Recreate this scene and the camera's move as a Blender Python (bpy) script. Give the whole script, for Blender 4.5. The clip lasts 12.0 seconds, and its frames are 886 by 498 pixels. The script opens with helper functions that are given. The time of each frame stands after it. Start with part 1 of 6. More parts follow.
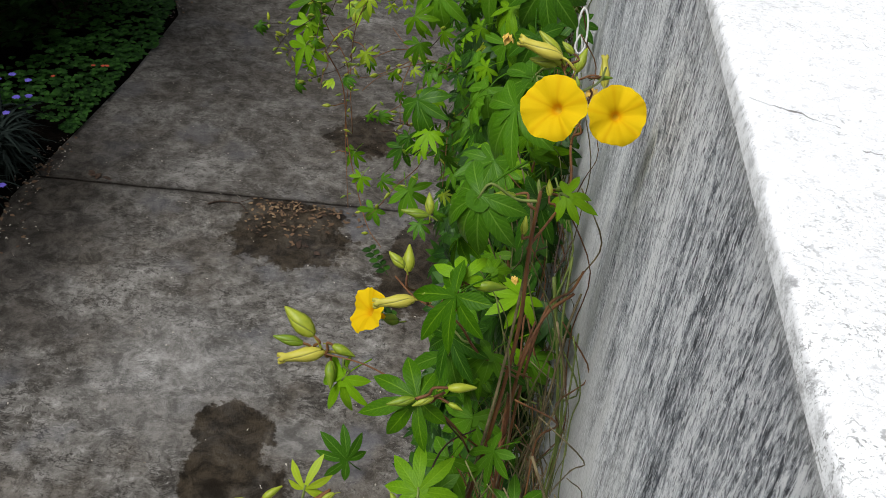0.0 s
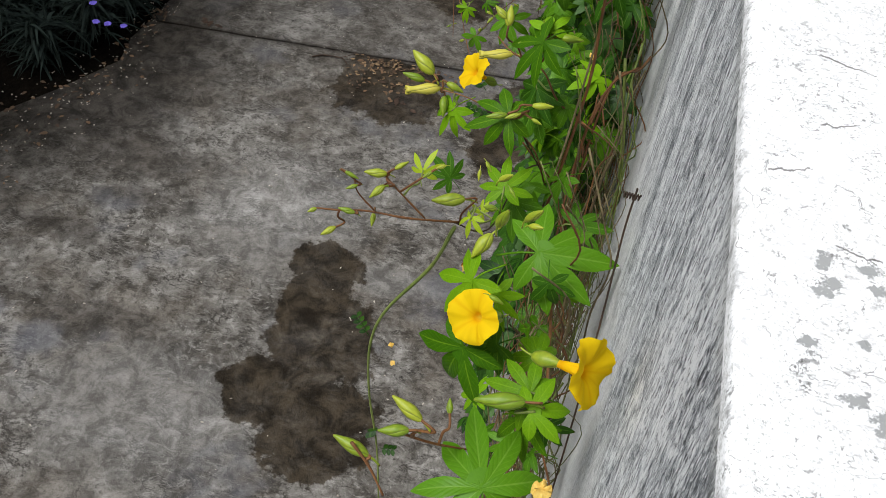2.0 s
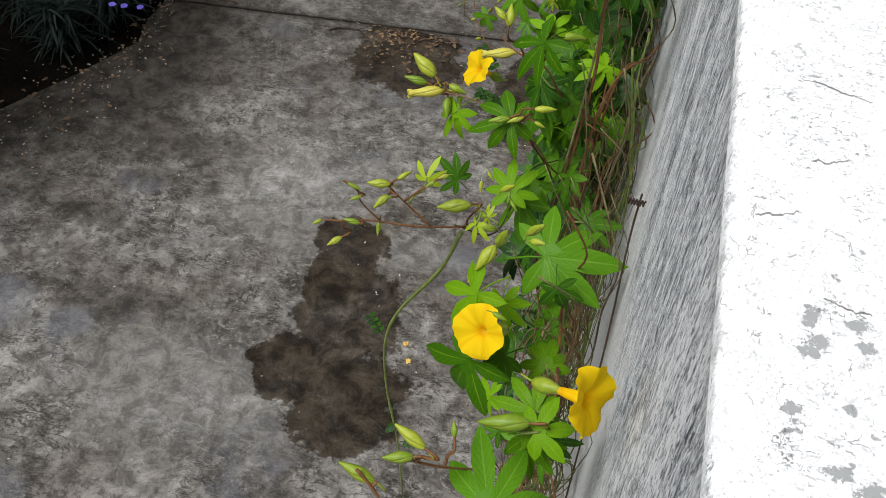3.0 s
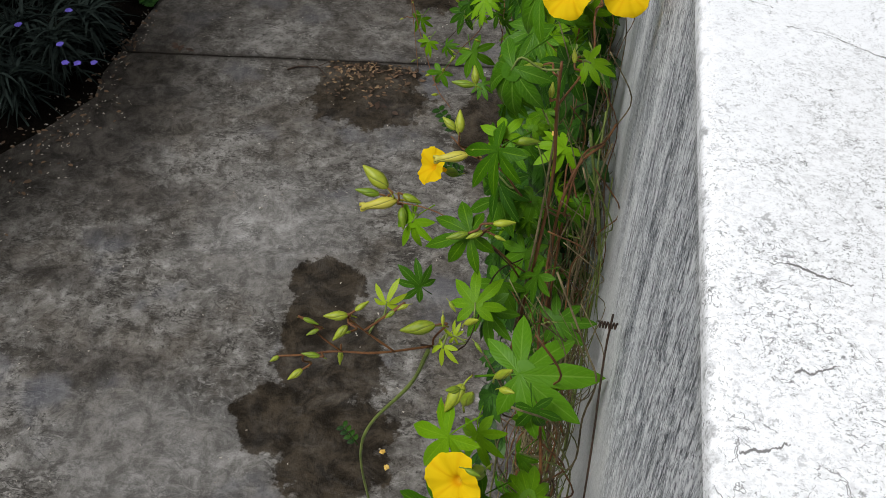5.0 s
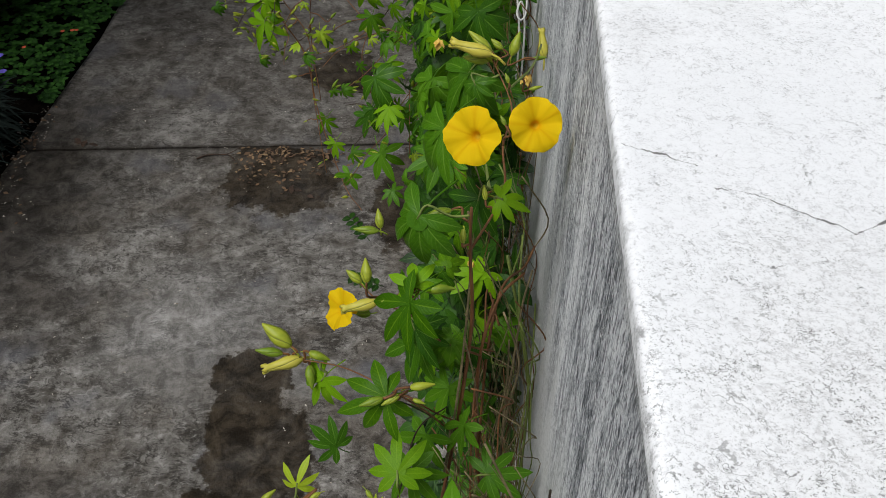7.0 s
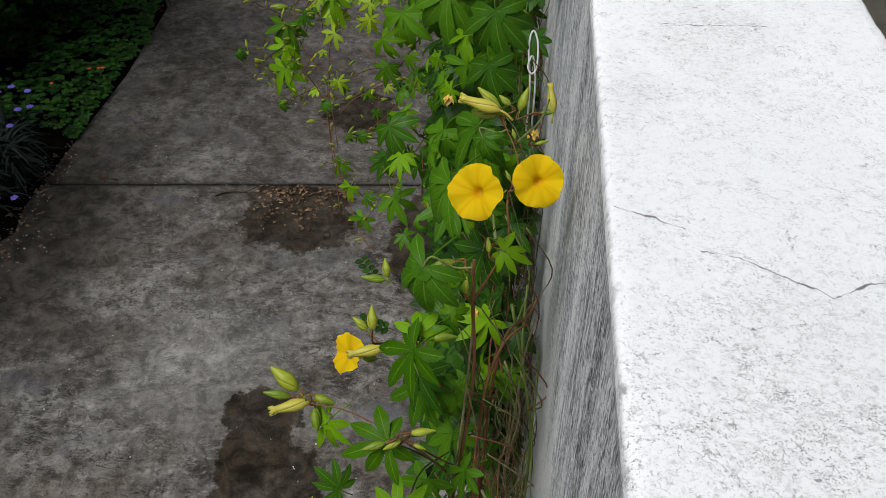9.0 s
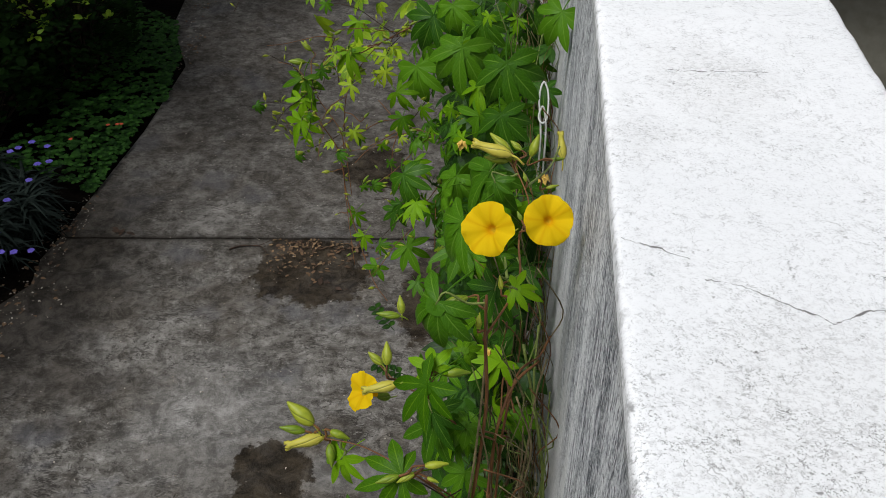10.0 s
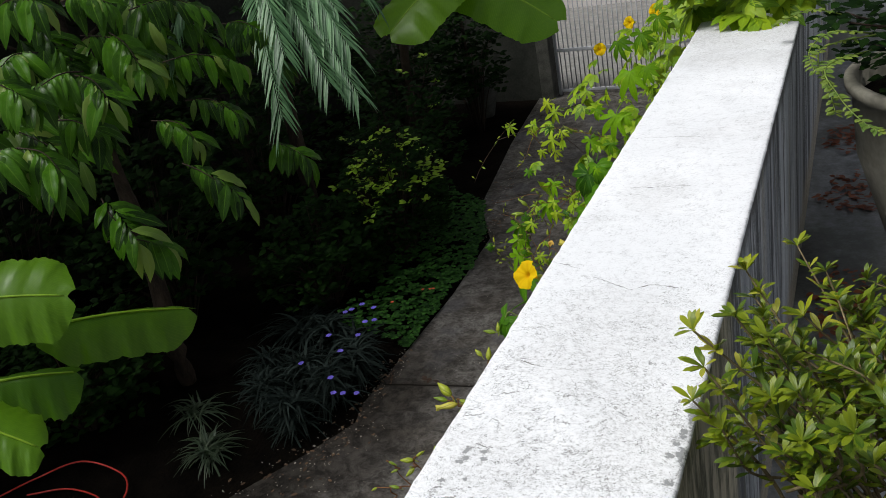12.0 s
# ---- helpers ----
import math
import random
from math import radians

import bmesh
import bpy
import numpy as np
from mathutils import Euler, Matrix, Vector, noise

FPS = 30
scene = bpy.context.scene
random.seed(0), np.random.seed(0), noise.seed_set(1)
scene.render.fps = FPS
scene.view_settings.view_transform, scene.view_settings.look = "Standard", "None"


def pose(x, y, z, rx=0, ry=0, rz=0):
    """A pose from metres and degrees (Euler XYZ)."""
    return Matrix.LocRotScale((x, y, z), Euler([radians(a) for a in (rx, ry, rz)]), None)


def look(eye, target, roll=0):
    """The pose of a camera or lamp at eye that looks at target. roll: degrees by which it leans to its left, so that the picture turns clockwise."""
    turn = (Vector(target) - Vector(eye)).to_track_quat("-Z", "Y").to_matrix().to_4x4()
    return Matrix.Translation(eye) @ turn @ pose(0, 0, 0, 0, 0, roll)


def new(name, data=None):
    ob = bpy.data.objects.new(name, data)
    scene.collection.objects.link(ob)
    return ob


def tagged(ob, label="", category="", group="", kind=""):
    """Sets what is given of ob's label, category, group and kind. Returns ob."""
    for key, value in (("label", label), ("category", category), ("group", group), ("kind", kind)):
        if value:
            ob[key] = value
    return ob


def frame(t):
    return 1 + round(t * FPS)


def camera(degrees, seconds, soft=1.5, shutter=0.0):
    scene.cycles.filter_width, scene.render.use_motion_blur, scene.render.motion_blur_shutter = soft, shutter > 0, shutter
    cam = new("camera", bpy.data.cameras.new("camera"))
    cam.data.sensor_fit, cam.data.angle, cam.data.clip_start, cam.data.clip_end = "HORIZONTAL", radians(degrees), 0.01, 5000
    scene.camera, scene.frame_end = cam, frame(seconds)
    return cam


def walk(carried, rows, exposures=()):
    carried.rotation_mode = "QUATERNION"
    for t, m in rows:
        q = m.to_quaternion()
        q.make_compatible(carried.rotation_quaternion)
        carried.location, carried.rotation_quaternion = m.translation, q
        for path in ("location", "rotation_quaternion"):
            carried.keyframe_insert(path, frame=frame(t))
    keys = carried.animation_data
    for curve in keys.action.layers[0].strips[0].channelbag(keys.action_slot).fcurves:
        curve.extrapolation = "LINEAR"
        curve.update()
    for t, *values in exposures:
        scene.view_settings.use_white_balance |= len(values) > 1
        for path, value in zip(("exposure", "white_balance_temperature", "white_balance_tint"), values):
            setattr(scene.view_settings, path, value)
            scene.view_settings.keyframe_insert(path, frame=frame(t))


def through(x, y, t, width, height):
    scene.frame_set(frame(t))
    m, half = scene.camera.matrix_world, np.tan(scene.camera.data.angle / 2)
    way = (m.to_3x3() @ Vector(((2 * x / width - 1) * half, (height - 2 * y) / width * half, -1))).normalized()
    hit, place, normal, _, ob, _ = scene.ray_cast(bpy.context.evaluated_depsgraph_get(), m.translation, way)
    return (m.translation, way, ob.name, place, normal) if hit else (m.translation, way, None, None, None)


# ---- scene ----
cam = camera(53.6, 12.0, soft=0.4)
PATH = [
    (0, (-0.121, 0.275, 4.116), (-0.213, 1.838, 2.872), 7.6),
    (0.5, (-0.097, 0.137, 4.139), (-0.283, 1.513, 2.7), 8.0),
    (1, (-0.069, 0.069, 4.169), (-0.3, 1.44, 2.73), 7.4),
    (1.5, (-0.065, 0.037, 4.166), (-0.307, 1.41, 2.732), 6.6),
    (2, (-0.079, 0.005, 4.17), (-0.308, 1.351, 2.71), 7.6),
    (2.5, (-0.079, 0.015, 4.189), (-0.344, 1.311, 2.689), 6.4),
    (2.7, (-0.072, 0.028, 4.193), (-0.348, 1.306, 2.679), 5.0),
    (4.3, (-0.066, 0.082, 4.215), (-0.319, 1.352, 2.691), 2.1),
    (4.5, (-0.068, 0.092, 4.219), (-0.315, 1.362, 2.694), 1.9),
    (5, (-0.079, 0.154, 4.232), (-0.307, 1.465, 2.739), 0.6),
    (5.5, (-0.078, 0.204, 4.238), (-0.281, 1.558, 2.78), -0.0),
    (6, (-0.077, 0.244, 4.238), (-0.227, 1.655, 2.828), 0.4),
    (6.5, (-0.079, 0.26, 4.236), (-0.175, 1.693, 2.843), 0.9),
    (7, (-0.082, 0.269, 4.231), (-0.155, 1.71, 2.845), 1.4),
    (8.8, (-0.077, 0.261, 4.244), (-0.161, 1.741, 2.902), 2.0),
    (9, (-0.071, 0.256, 4.257), (-0.186, 1.754, 2.938), 1.6),
    (9.5, (-0.067, 0.246, 4.265), (-0.194, 1.794, 3.005), 1.9),
    (10, (-0.07, 0.226, 4.259), (-0.221, 1.803, 3.038), 1.1),
    (10.5, (-0.022, 0.146, 4.305), (-0.462, 1.715, 3.146), -4.2),
    (11, (0.157, -0.047, 4.385), (-0.531, 1.497, 3.316), -7.3),
    (11.5, (0.325, -0.205, 4.431), (-0.52, 1.312, 3.438), -9.5),
    (12, (0.393, -0.336, 4.464), (-0.463, 1.269, 3.633), -11.3),
]
EXPOSURES = [(0, -0.06), (0.5, 0.28), (1.0, 0.18), (1.5, 0.1), (2.0, 0.14), (2.7, 0.16), (4.5, -0.14), (5.5, -0.27), (7, -0.33), (9.5, -0.37), (10.5, -0.25), (11.2, -0.22), (12, -0.24)]
walk(cam, [(t, look(eye, target, roll)) for t, eye, target, roll in PATH], EXPOSURES)

# ---- world, sun ----
world = bpy.data.worlds.new("overcast_sky")
scene.world = world
world.use_nodes = True
wt = world.node_tree
sky = wt.nodes.new("ShaderNodeTexSky")
sky.sky_type, sky.sun_disc = "NISHITA", False
SUN_UP, SUN_TURN = radians(58), radians(232)
sky.sun_elevation, sky.sun_rotation, sky.dust_density, sky.air_density = SUN_UP, SUN_TURN, 4.0, 1.0
pale = wt.nodes.new("ShaderNodeHueSaturation")
pale.inputs["Saturation"].default_value = 0.35
wt.links.new(sky.outputs["Color"], pale.inputs["Color"])
back = wt.nodes["Background"]
back.inputs["Strength"].default_value = 0.095
wt.links.new(pale.outputs["Color"], back.inputs["Color"])
lamp = bpy.data.lights.new("sun", "SUN")
lamp.energy, lamp.angle, lamp.color = 2.75, radians(24), (0.985, 0.99, 0.975)
sun = new("sun", lamp)
sun_dir = Vector((math.sin(SUN_TURN) * math.cos(SUN_UP), math.cos(SUN_TURN) * math.cos(SUN_UP), math.sin(SUN_UP)))
sun.matrix_world = look(sun_dir * 40, (0, 0, 0))


# ---- materials ----
class Nodes:
    """A short hand for node materials."""

    def __init__(self, name):
        self.m = bpy.data.materials.new(name)
        self.m.use_nodes = True
        self.t = self.m.node_tree
        self.b = self.t.nodes["Principled BSDF"]
        self.out = self.t.nodes["Material Output"]

    def put(self, socket, v):
        if isinstance(v, (int, float, tuple)):
            if isinstance(v, tuple) and len(v) == 3 and len(socket.default_value) == 4:
                v = (*v, 1)
            socket.default_value = v
        else:
            self.t.links.new(v, socket)

    def node(self, kind, out=0, **ins):
        n = self.t.nodes.new(kind)
        for k, v in ins.items():
            self.put(n.inputs[k.replace("_", " ")], v)
        return n.outputs[out]

    def coord(self, which="Object"):
        return self.t.nodes.new("ShaderNodeTexCoord").outputs[which]

    def uv(self):
        n = self.t.nodes.new("ShaderNodeSeparateXYZ")
        self.t.links.new(self.coord("UV"), n.inputs[0])
        return n.outputs[0], n.outputs[1]

    def xyz(self, v):
        n = self.t.nodes.new("ShaderNodeSeparateXYZ")
        self.t.links.new(v, n.inputs[0])
        return n.outputs

    def map(self, v, scale=(1, 1, 1), loc=(0, 0, 0), rot=(0, 0, 0)):
        return self.node("ShaderNodeMapping", Vector=v, Scale=scale, Location=loc, Rotation=rot)

    def noise(self, v, scale, detail=4.0, rough=0.55, distortion=0.0):
        return self.node("ShaderNodeTexNoise", Vector=v, Scale=scale, Detail=detail, Roughness=rough, Distortion=distortion)

    def voronoi(self, v, scale, feature="F1", out=0):
        n = self.t.nodes.new("ShaderNodeTexVoronoi")
        n.feature = feature
        self.put(n.inputs["Vector"], v), self.put(n.inputs["Scale"], scale)
        return n.outputs[out]

    def math(self, op, a, b=0.0, c=0.0, clamp=False):
        n = self.t.nodes.new("ShaderNodeMath")
        n.operation, n.use_clamp = op, clamp
        for s, v in zip(n.inputs, (a, b, c)):
            self.put(s, v)
        return n.outputs[0]

    def vec(self, op, a, b=(0, 0, 0), out=0):
        n = self.t.nodes.new("ShaderNodeVectorMath")
        n.operation = op
        self.put(n.inputs[0], a), self.put(n.inputs[1], b)
        return n.outputs[out]

    def step(self, v, lo, hi, a=0.0, b=1.0):
        n = self.t.nodes.new("ShaderNodeMapRange")
        n.interpolation_type = "SMOOTHSTEP"
        for s, x in zip(n.inputs, (v, lo, hi, a, b)):
            self.put(s, x)
        return n.outputs[0]

    def mix(self, f, a, b):
        n = self.t.nodes.new("ShaderNodeMix")
        n.data_type = "RGBA"
        self.put(n.inputs["Factor"], f), self.put(n.inputs[6], a), self.put(n.inputs[7], b)
        return n.outputs[2]

    def ramp(self, f, *stops):
        n = self.t.nodes.new("ShaderNodeValToRGB")
        e = n.color_ramp.elements
        while len(e) < len(stops):
            e.new(0.5)
        for s, (p, c) in zip(e, stops):
            s.position, s.color = p, (*c, 1)
        self.put(n.inputs[0], f)
        return n.outputs[0]

    def bump(self, h, strength=0.3, distance=0.002):
        n = self.t.nodes.new("ShaderNodeBump")
        self.put(n.inputs["Height"], h), self.put(n.inputs["Strength"], strength), self.put(n.inputs["Distance"], distance)
        self.t.links.new(n.outputs[0], self.b.inputs["Normal"])
        return n.outputs[0]

    def done(self, color, rough=0.6, spec=0.4, metal=0.0):
        self.put(self.b.inputs["Base Color"], color)
        self.put(self.b.inputs["Roughness"], rough)
        self.put(self.b.inputs["Specular IOR Level"], spec)
        self.put(self.b.inputs["Metallic"], metal)
        return self.m

    def thin(self, color, amount):
        """Lets some light through, as leaves and petals do."""
        tr = self.node("ShaderNodeBsdfTranslucent", Color=color)
        m = self.t.nodes.new("ShaderNodeMixShader")
        m.inputs[0].default_value = amount
        self.t.links.new(self.b.outputs[0], m.inputs[1])
        self.t.links.new(tr, m.inputs[2])
        self.t.links.new(m.outputs[0], self.out.inputs[0])


def plain(name, c1, c2, scale=8, rough=0.7, bump=0.2, spec=0.3, metal=0.0, dist=0.002, stretch=(1, 1, 1)):
    n = Nodes(name)
    v = n.map(n.coord(), scale=stretch)
    a, b = n.noise(v, scale), n.noise(v, scale * 9, 6)
    f = n.math("ADD", n.math("MULTIPLY", a, 0.65), n.math("MULTIPLY", b, 0.35))
    n.bump(b, bump, dist)
    return n.done(n.mix(n.step(f, 0.3, 0.7), c1, c2), rough, spec, metal)


def leaf_material(name, dark, light, vein, ribs=9.0, through=0.2, rough=0.45, island=False, rib=0.05, spec=0.4, veins=0.16):
    """Leaf blade: midrib and side veins along the blade's own u and v; each leaf has a tone of its own."""
    n = Nodes(name)
    u, v = n.uv()
    mid = n.math("ABSOLUTE", n.math("SUBTRACT", u, 0.5))
    side = n.math("FRACT", n.math("MULTIPLY", n.math("SUBTRACT", v, n.math("MULTIPLY", mid, 0.55)), ribs))
    side = n.math("ABSOLUTE", n.math("SUBTRACT", side, 0.5))
    own = n.node("ShaderNodeNewGeometry", "Random Per Island") if island else n.node("ShaderNodeObjectInfo", "Random")
    mott = n.noise(n.coord(), 30, 3)
    tone = n.math("ADD", n.math("MULTIPLY", own, 0.7), n.math("MULTIPLY", mott, 0.4), 0.0)
    base = n.mix(n.step(tone, 0.1, 1.0), dark, light)
    base = n.mix(n.step(side, 0.0, 0.14, veins, 0.0), base, vein)
    base = n.mix(n.step(mid, rib * 0.4, rib, min(1.0, veins * 3), 0.0), base, vein)
    n.bump(n.math("ADD", n.step(side, 0.0, 0.5), n.step(mid, 0.0, 0.1)), 0.13, 0.0012)
    m = n.done(base, rough, spec)
    n.thin(n.mix(0.5, base, light), through)
    return m


def driveway_material():
    n = Nodes("driveway_concrete")
    p = n.coord()
    big, mid, fine = n.noise(p, 0.6, 5, 0.6), n.noise(p, 2.2, 10, 0.72, 0.4), n.noise(p, 7, 10, 0.76, 0.5)
    grit, peb = n.noise(p, 70, 6, 0.78), n.noise(p, 19, 9, 0.8, 0.5)
    tone = n.math("ADD", n.math("ADD", n.math("MULTIPLY", big, 0.22), n.math("MULTIPLY", mid, 0.38)), n.math("MULTIPLY", fine, 0.40))
    c = n.ramp(tone, (0.39, (0.020, 0.016, 0.012)), (0.455, (0.085, 0.077, 0.067)), (0.525, (0.195, 0.184, 0.170)), (0.61, (0.44, 0.424, 0.40)))
    # worn skin: pale ridges and dark pits a few centimetres long, drawn out across the drive
    for turn, loc, keep in ((0.35, (0, 0, 0), 0.50), (-0.25, (4, 2, 0), 0.54), (1.0, (7, 5, 0), 0.55)):
        q = n.map(p, scale=(4.5, 10, 1), rot=(0, 0, turn), loc=loc)
        ridge = n.math("ABSOLUTE", n.math("SUBTRACT", n.noise(q, 1.0, 7, 0.66, 0.9), 0.5))
        where = n.step(n.noise(n.map(p, loc=(loc[1], loc[0], 0)), 3.4, 8, 0.74), keep - 0.02, keep + 0.05)
        c = n.mix(n.math("MULTIPLY", n.step(ridge, 0.006, 0.034, 0.8, 0.0), where), c, (0.022, 0.019, 0.016))
    c = n.mix(n.step(n.noise(n.map(p, scale=(1, 1.7, 1)), 12, 9, 0.78, 1.0), 0.52, 0.63, 0.0, 0.55), c, (0.38, 0.366, 0.345))
    c = n.mix(n.step(n.noise(n.map(p, loc=(5, 1, 0)), 1.25, 9, 0.7), 0.48, 0.60, 0.0, 0.6), c, n.mix(n.step(fine, 0.36, 0.62), (0.040, 0.033, 0.025), (0.150, 0.130, 0.108)))
    c = n.mix(n.step(n.noise(n.map(p, loc=(1, 6, 0)), 8.5, 8, 0.72, 0.4), 0.36, 0.47, 0.62, 0.0), c, (0.030, 0.026, 0.021))
    c = n.mix(n.step(peb, 0.36, 0.47, 0.75, 0.0), c, (0.024, 0.021, 0.017))
    c = n.mix(n.step(n.noise(n.map(p, loc=(3, 8, 0)), 1.5, 4), 0.55, 0.68, 0.0, 0.5), c, (0.135, 0.140, 0.165))
    c = n.mix(n.step(grit, 0.60, 0.70, 0.0, 0.5), c, (0.46, 0.45, 0.42))
    c = n.mix(n.step(grit, 0.30, 0.41, 0.6, 0.0), c, (0.03, 0.028, 0.024))
    # paler ragged patches: sheen off the smooth ground is painted into the colour
    pale_sheen = None
    for cx, cy, rx, ry in ((-1.85, 3.8, 0.6, 0.65), (-1.0, 3.46, 0.30, 0.16), (-2.0, 2.15, 0.75, 0.5)):
        d = n.vec("LENGTH", n.map(n.vec("SUBTRACT", p, (cx, cy, 0)), scale=(1 / rx, 1 / ry, 0)), out=1)
        pale_sheen = d if pale_sheen is None else n.math("MINIMUM", pale_sheen, d)
    pale_sheen = n.step(n.math("ADD", pale_sheen, n.math("MULTIPLY", n.noise(p, 3.5, 9, 0.7), 1.6)), 1.2, 2.0, 0.45, 0.0)
    c = n.mix(pale_sheen, c, n.mix(n.step(fine, 0.38, 0.62), (0.16, 0.155, 0.148), (0.34, 0.332, 0.325)))
    # browner and darker towards the far end, with a ragged start
    far_brown = n.step(n.math("ADD", n.xyz(p)[1], n.math("MULTIPLY", n.noise(p, 1.3, 8, 0.68), 3.0)), 4.8, 8.0, 0.0, 0.45)
    c = n.mix(far_brown, c, n.mix(n.step(fine, 0.4, 0.6), (0.045, 0.039, 0.032), (0.095, 0.084, 0.072)))
    px, py, pz = n.xyz(p)
    # darker ragged margin beside the planting bed, weaker further along
    bed = n.math("SUBTRACT", n.math("ADD", px, 3.62), n.math("MULTIPLY", n.math("MAXIMUM", n.math("SUBTRACT", 4.9, py), 0.0), -0.42))
    soil = n.step(n.math("ADD", bed, n.math("MULTIPLY", n.noise(p, 2.6, 10, 0.76), 1.6)), 0.90, 2.1, 0.94, 0.0)
    soil = n.math("MULTIPLY", soil, n.step(py, 5.4, 6.6, 1.0, 0.12))
    c = n.mix(soil, c, n.mix(n.step(fine, 0.4, 0.6), (0.010, 0.008, 0.006), (0.045, 0.038, 0.030)))
    # old stains along the border side, and dirt packed along the joint
    stain = None
    for cx, cy, rx, ry in ((-3.05, 3.2, 0.42, 0.10), (-2.9, 3.98, 0.55, 0.30), (-3.3, 4.4, 0.45, 0.45), (-2.55, 2.64, 0.45, 0.14), (-2.75, 3.62, 0.3, 0.12), (-3.2, 5.0, 0.35, 0.12)):
        d = n.vec("LENGTH", n.map(n.vec("SUBTRACT", p, (cx, cy, 0)), scale=(1 / rx, 1 / ry, 0)), out=1)
        stain = d if stain is None else n.math("MINIMUM", stain, d)
    stain = n.step(n.math("ADD", stain, n.math("MULTIPLY", n.noise(p, 5, 9, 0.72), 2.0)), 1.3, 2.3, 0.62, 0.0)
    c = n.mix(stain, c, n.mix(n.step(fine, 0.4, 0.62), (0.022, 0.019, 0.016), (0.075, 0.066, 0.058)))
    off = n.math("ABSOLUTE", n.math("SUBTRACT", py, n.math("ADD", 5.925, n.math("MULTIPLY", px, 0.12))))
    c = n.mix(n.step(n.math("ADD", off, n.math("MULTIPLY", n.noise(p, 9, 8, 0.7), 0.09)), 0.05, 0.10, 0.75, 0.0), c, (0.030, 0.025, 0.020))
    # standing damp, each patch of its own ragged outline
    near = None
    for cx, cy, rx, ry, rot in ((-1.38, 3.46, 0.26, 0.20, 0.2), (-1.36, 3.14, 0.24, 0.30, 0.0), (-1.20, 2.86, 0.32, 0.42, 0.2), (-1.38, 2.48, 0.28, 0.26, 0.0), (-1.04, 2.36, 0.32, 0.36, 0.0),
                                (-1.55, 5.26, 0.46, 0.34, 0.0), (-1.6, 5.56, 0.42, 0.17, 0.1), (-1.3, 6.83, 0.34, 0.32, 0.0), (-0.6, 5.2, 0.25, 0.6, 0.0)):
        q = n.map(n.vec("SUBTRACT", p, (cx, cy, 0)), scale=(1 / rx, 1 / ry, 0), rot=(0, 0, rot))
        d = n.vec("LENGTH", q, out=1)
        near = d if near is None else n.math("MINIMUM", near, d)
    rag = n.math("ADD", n.math("MULTIPLY", n.noise(p, 6.5, 9, 0.68), 1.7), -0.85)
    wet = n.step(n.math("ADD", near, rag), 0.90, 1.04, 1.0, 0.0)
    film = n.step(n.math("ADD", n.noise(p, 1.1, 5), 0.0), 0.5, 0.62)
    c = n.mix(n.math("MULTIPLY", wet, n.step(mid, 0.40, 0.62, 0.97, 0.84)), c, n.mix(n.step(fine, 0.38, 0.66), (0.011, 0.008, 0.005), (0.060, 0.046, 0.030)))
    rough = n.math("SUBTRACT", n.math("SUBTRACT", 0.78, n.math("MULTIPLY", wet, 0.22)), n.math("MULTIPLY", film, 0.12))
    n.bump(n.math("ADD", n.math("MULTIPLY", fine, 0.6), n.math("ADD", n.math("MULTIPLY", peb, 0.6), n.math("MULTIPLY", grit, 0.3))), 1.0, 0.016)
    return n.done(c, rough, n.math("SUBTRACT", 0.16, n.math("MULTIPLY", wet, 0.09)))


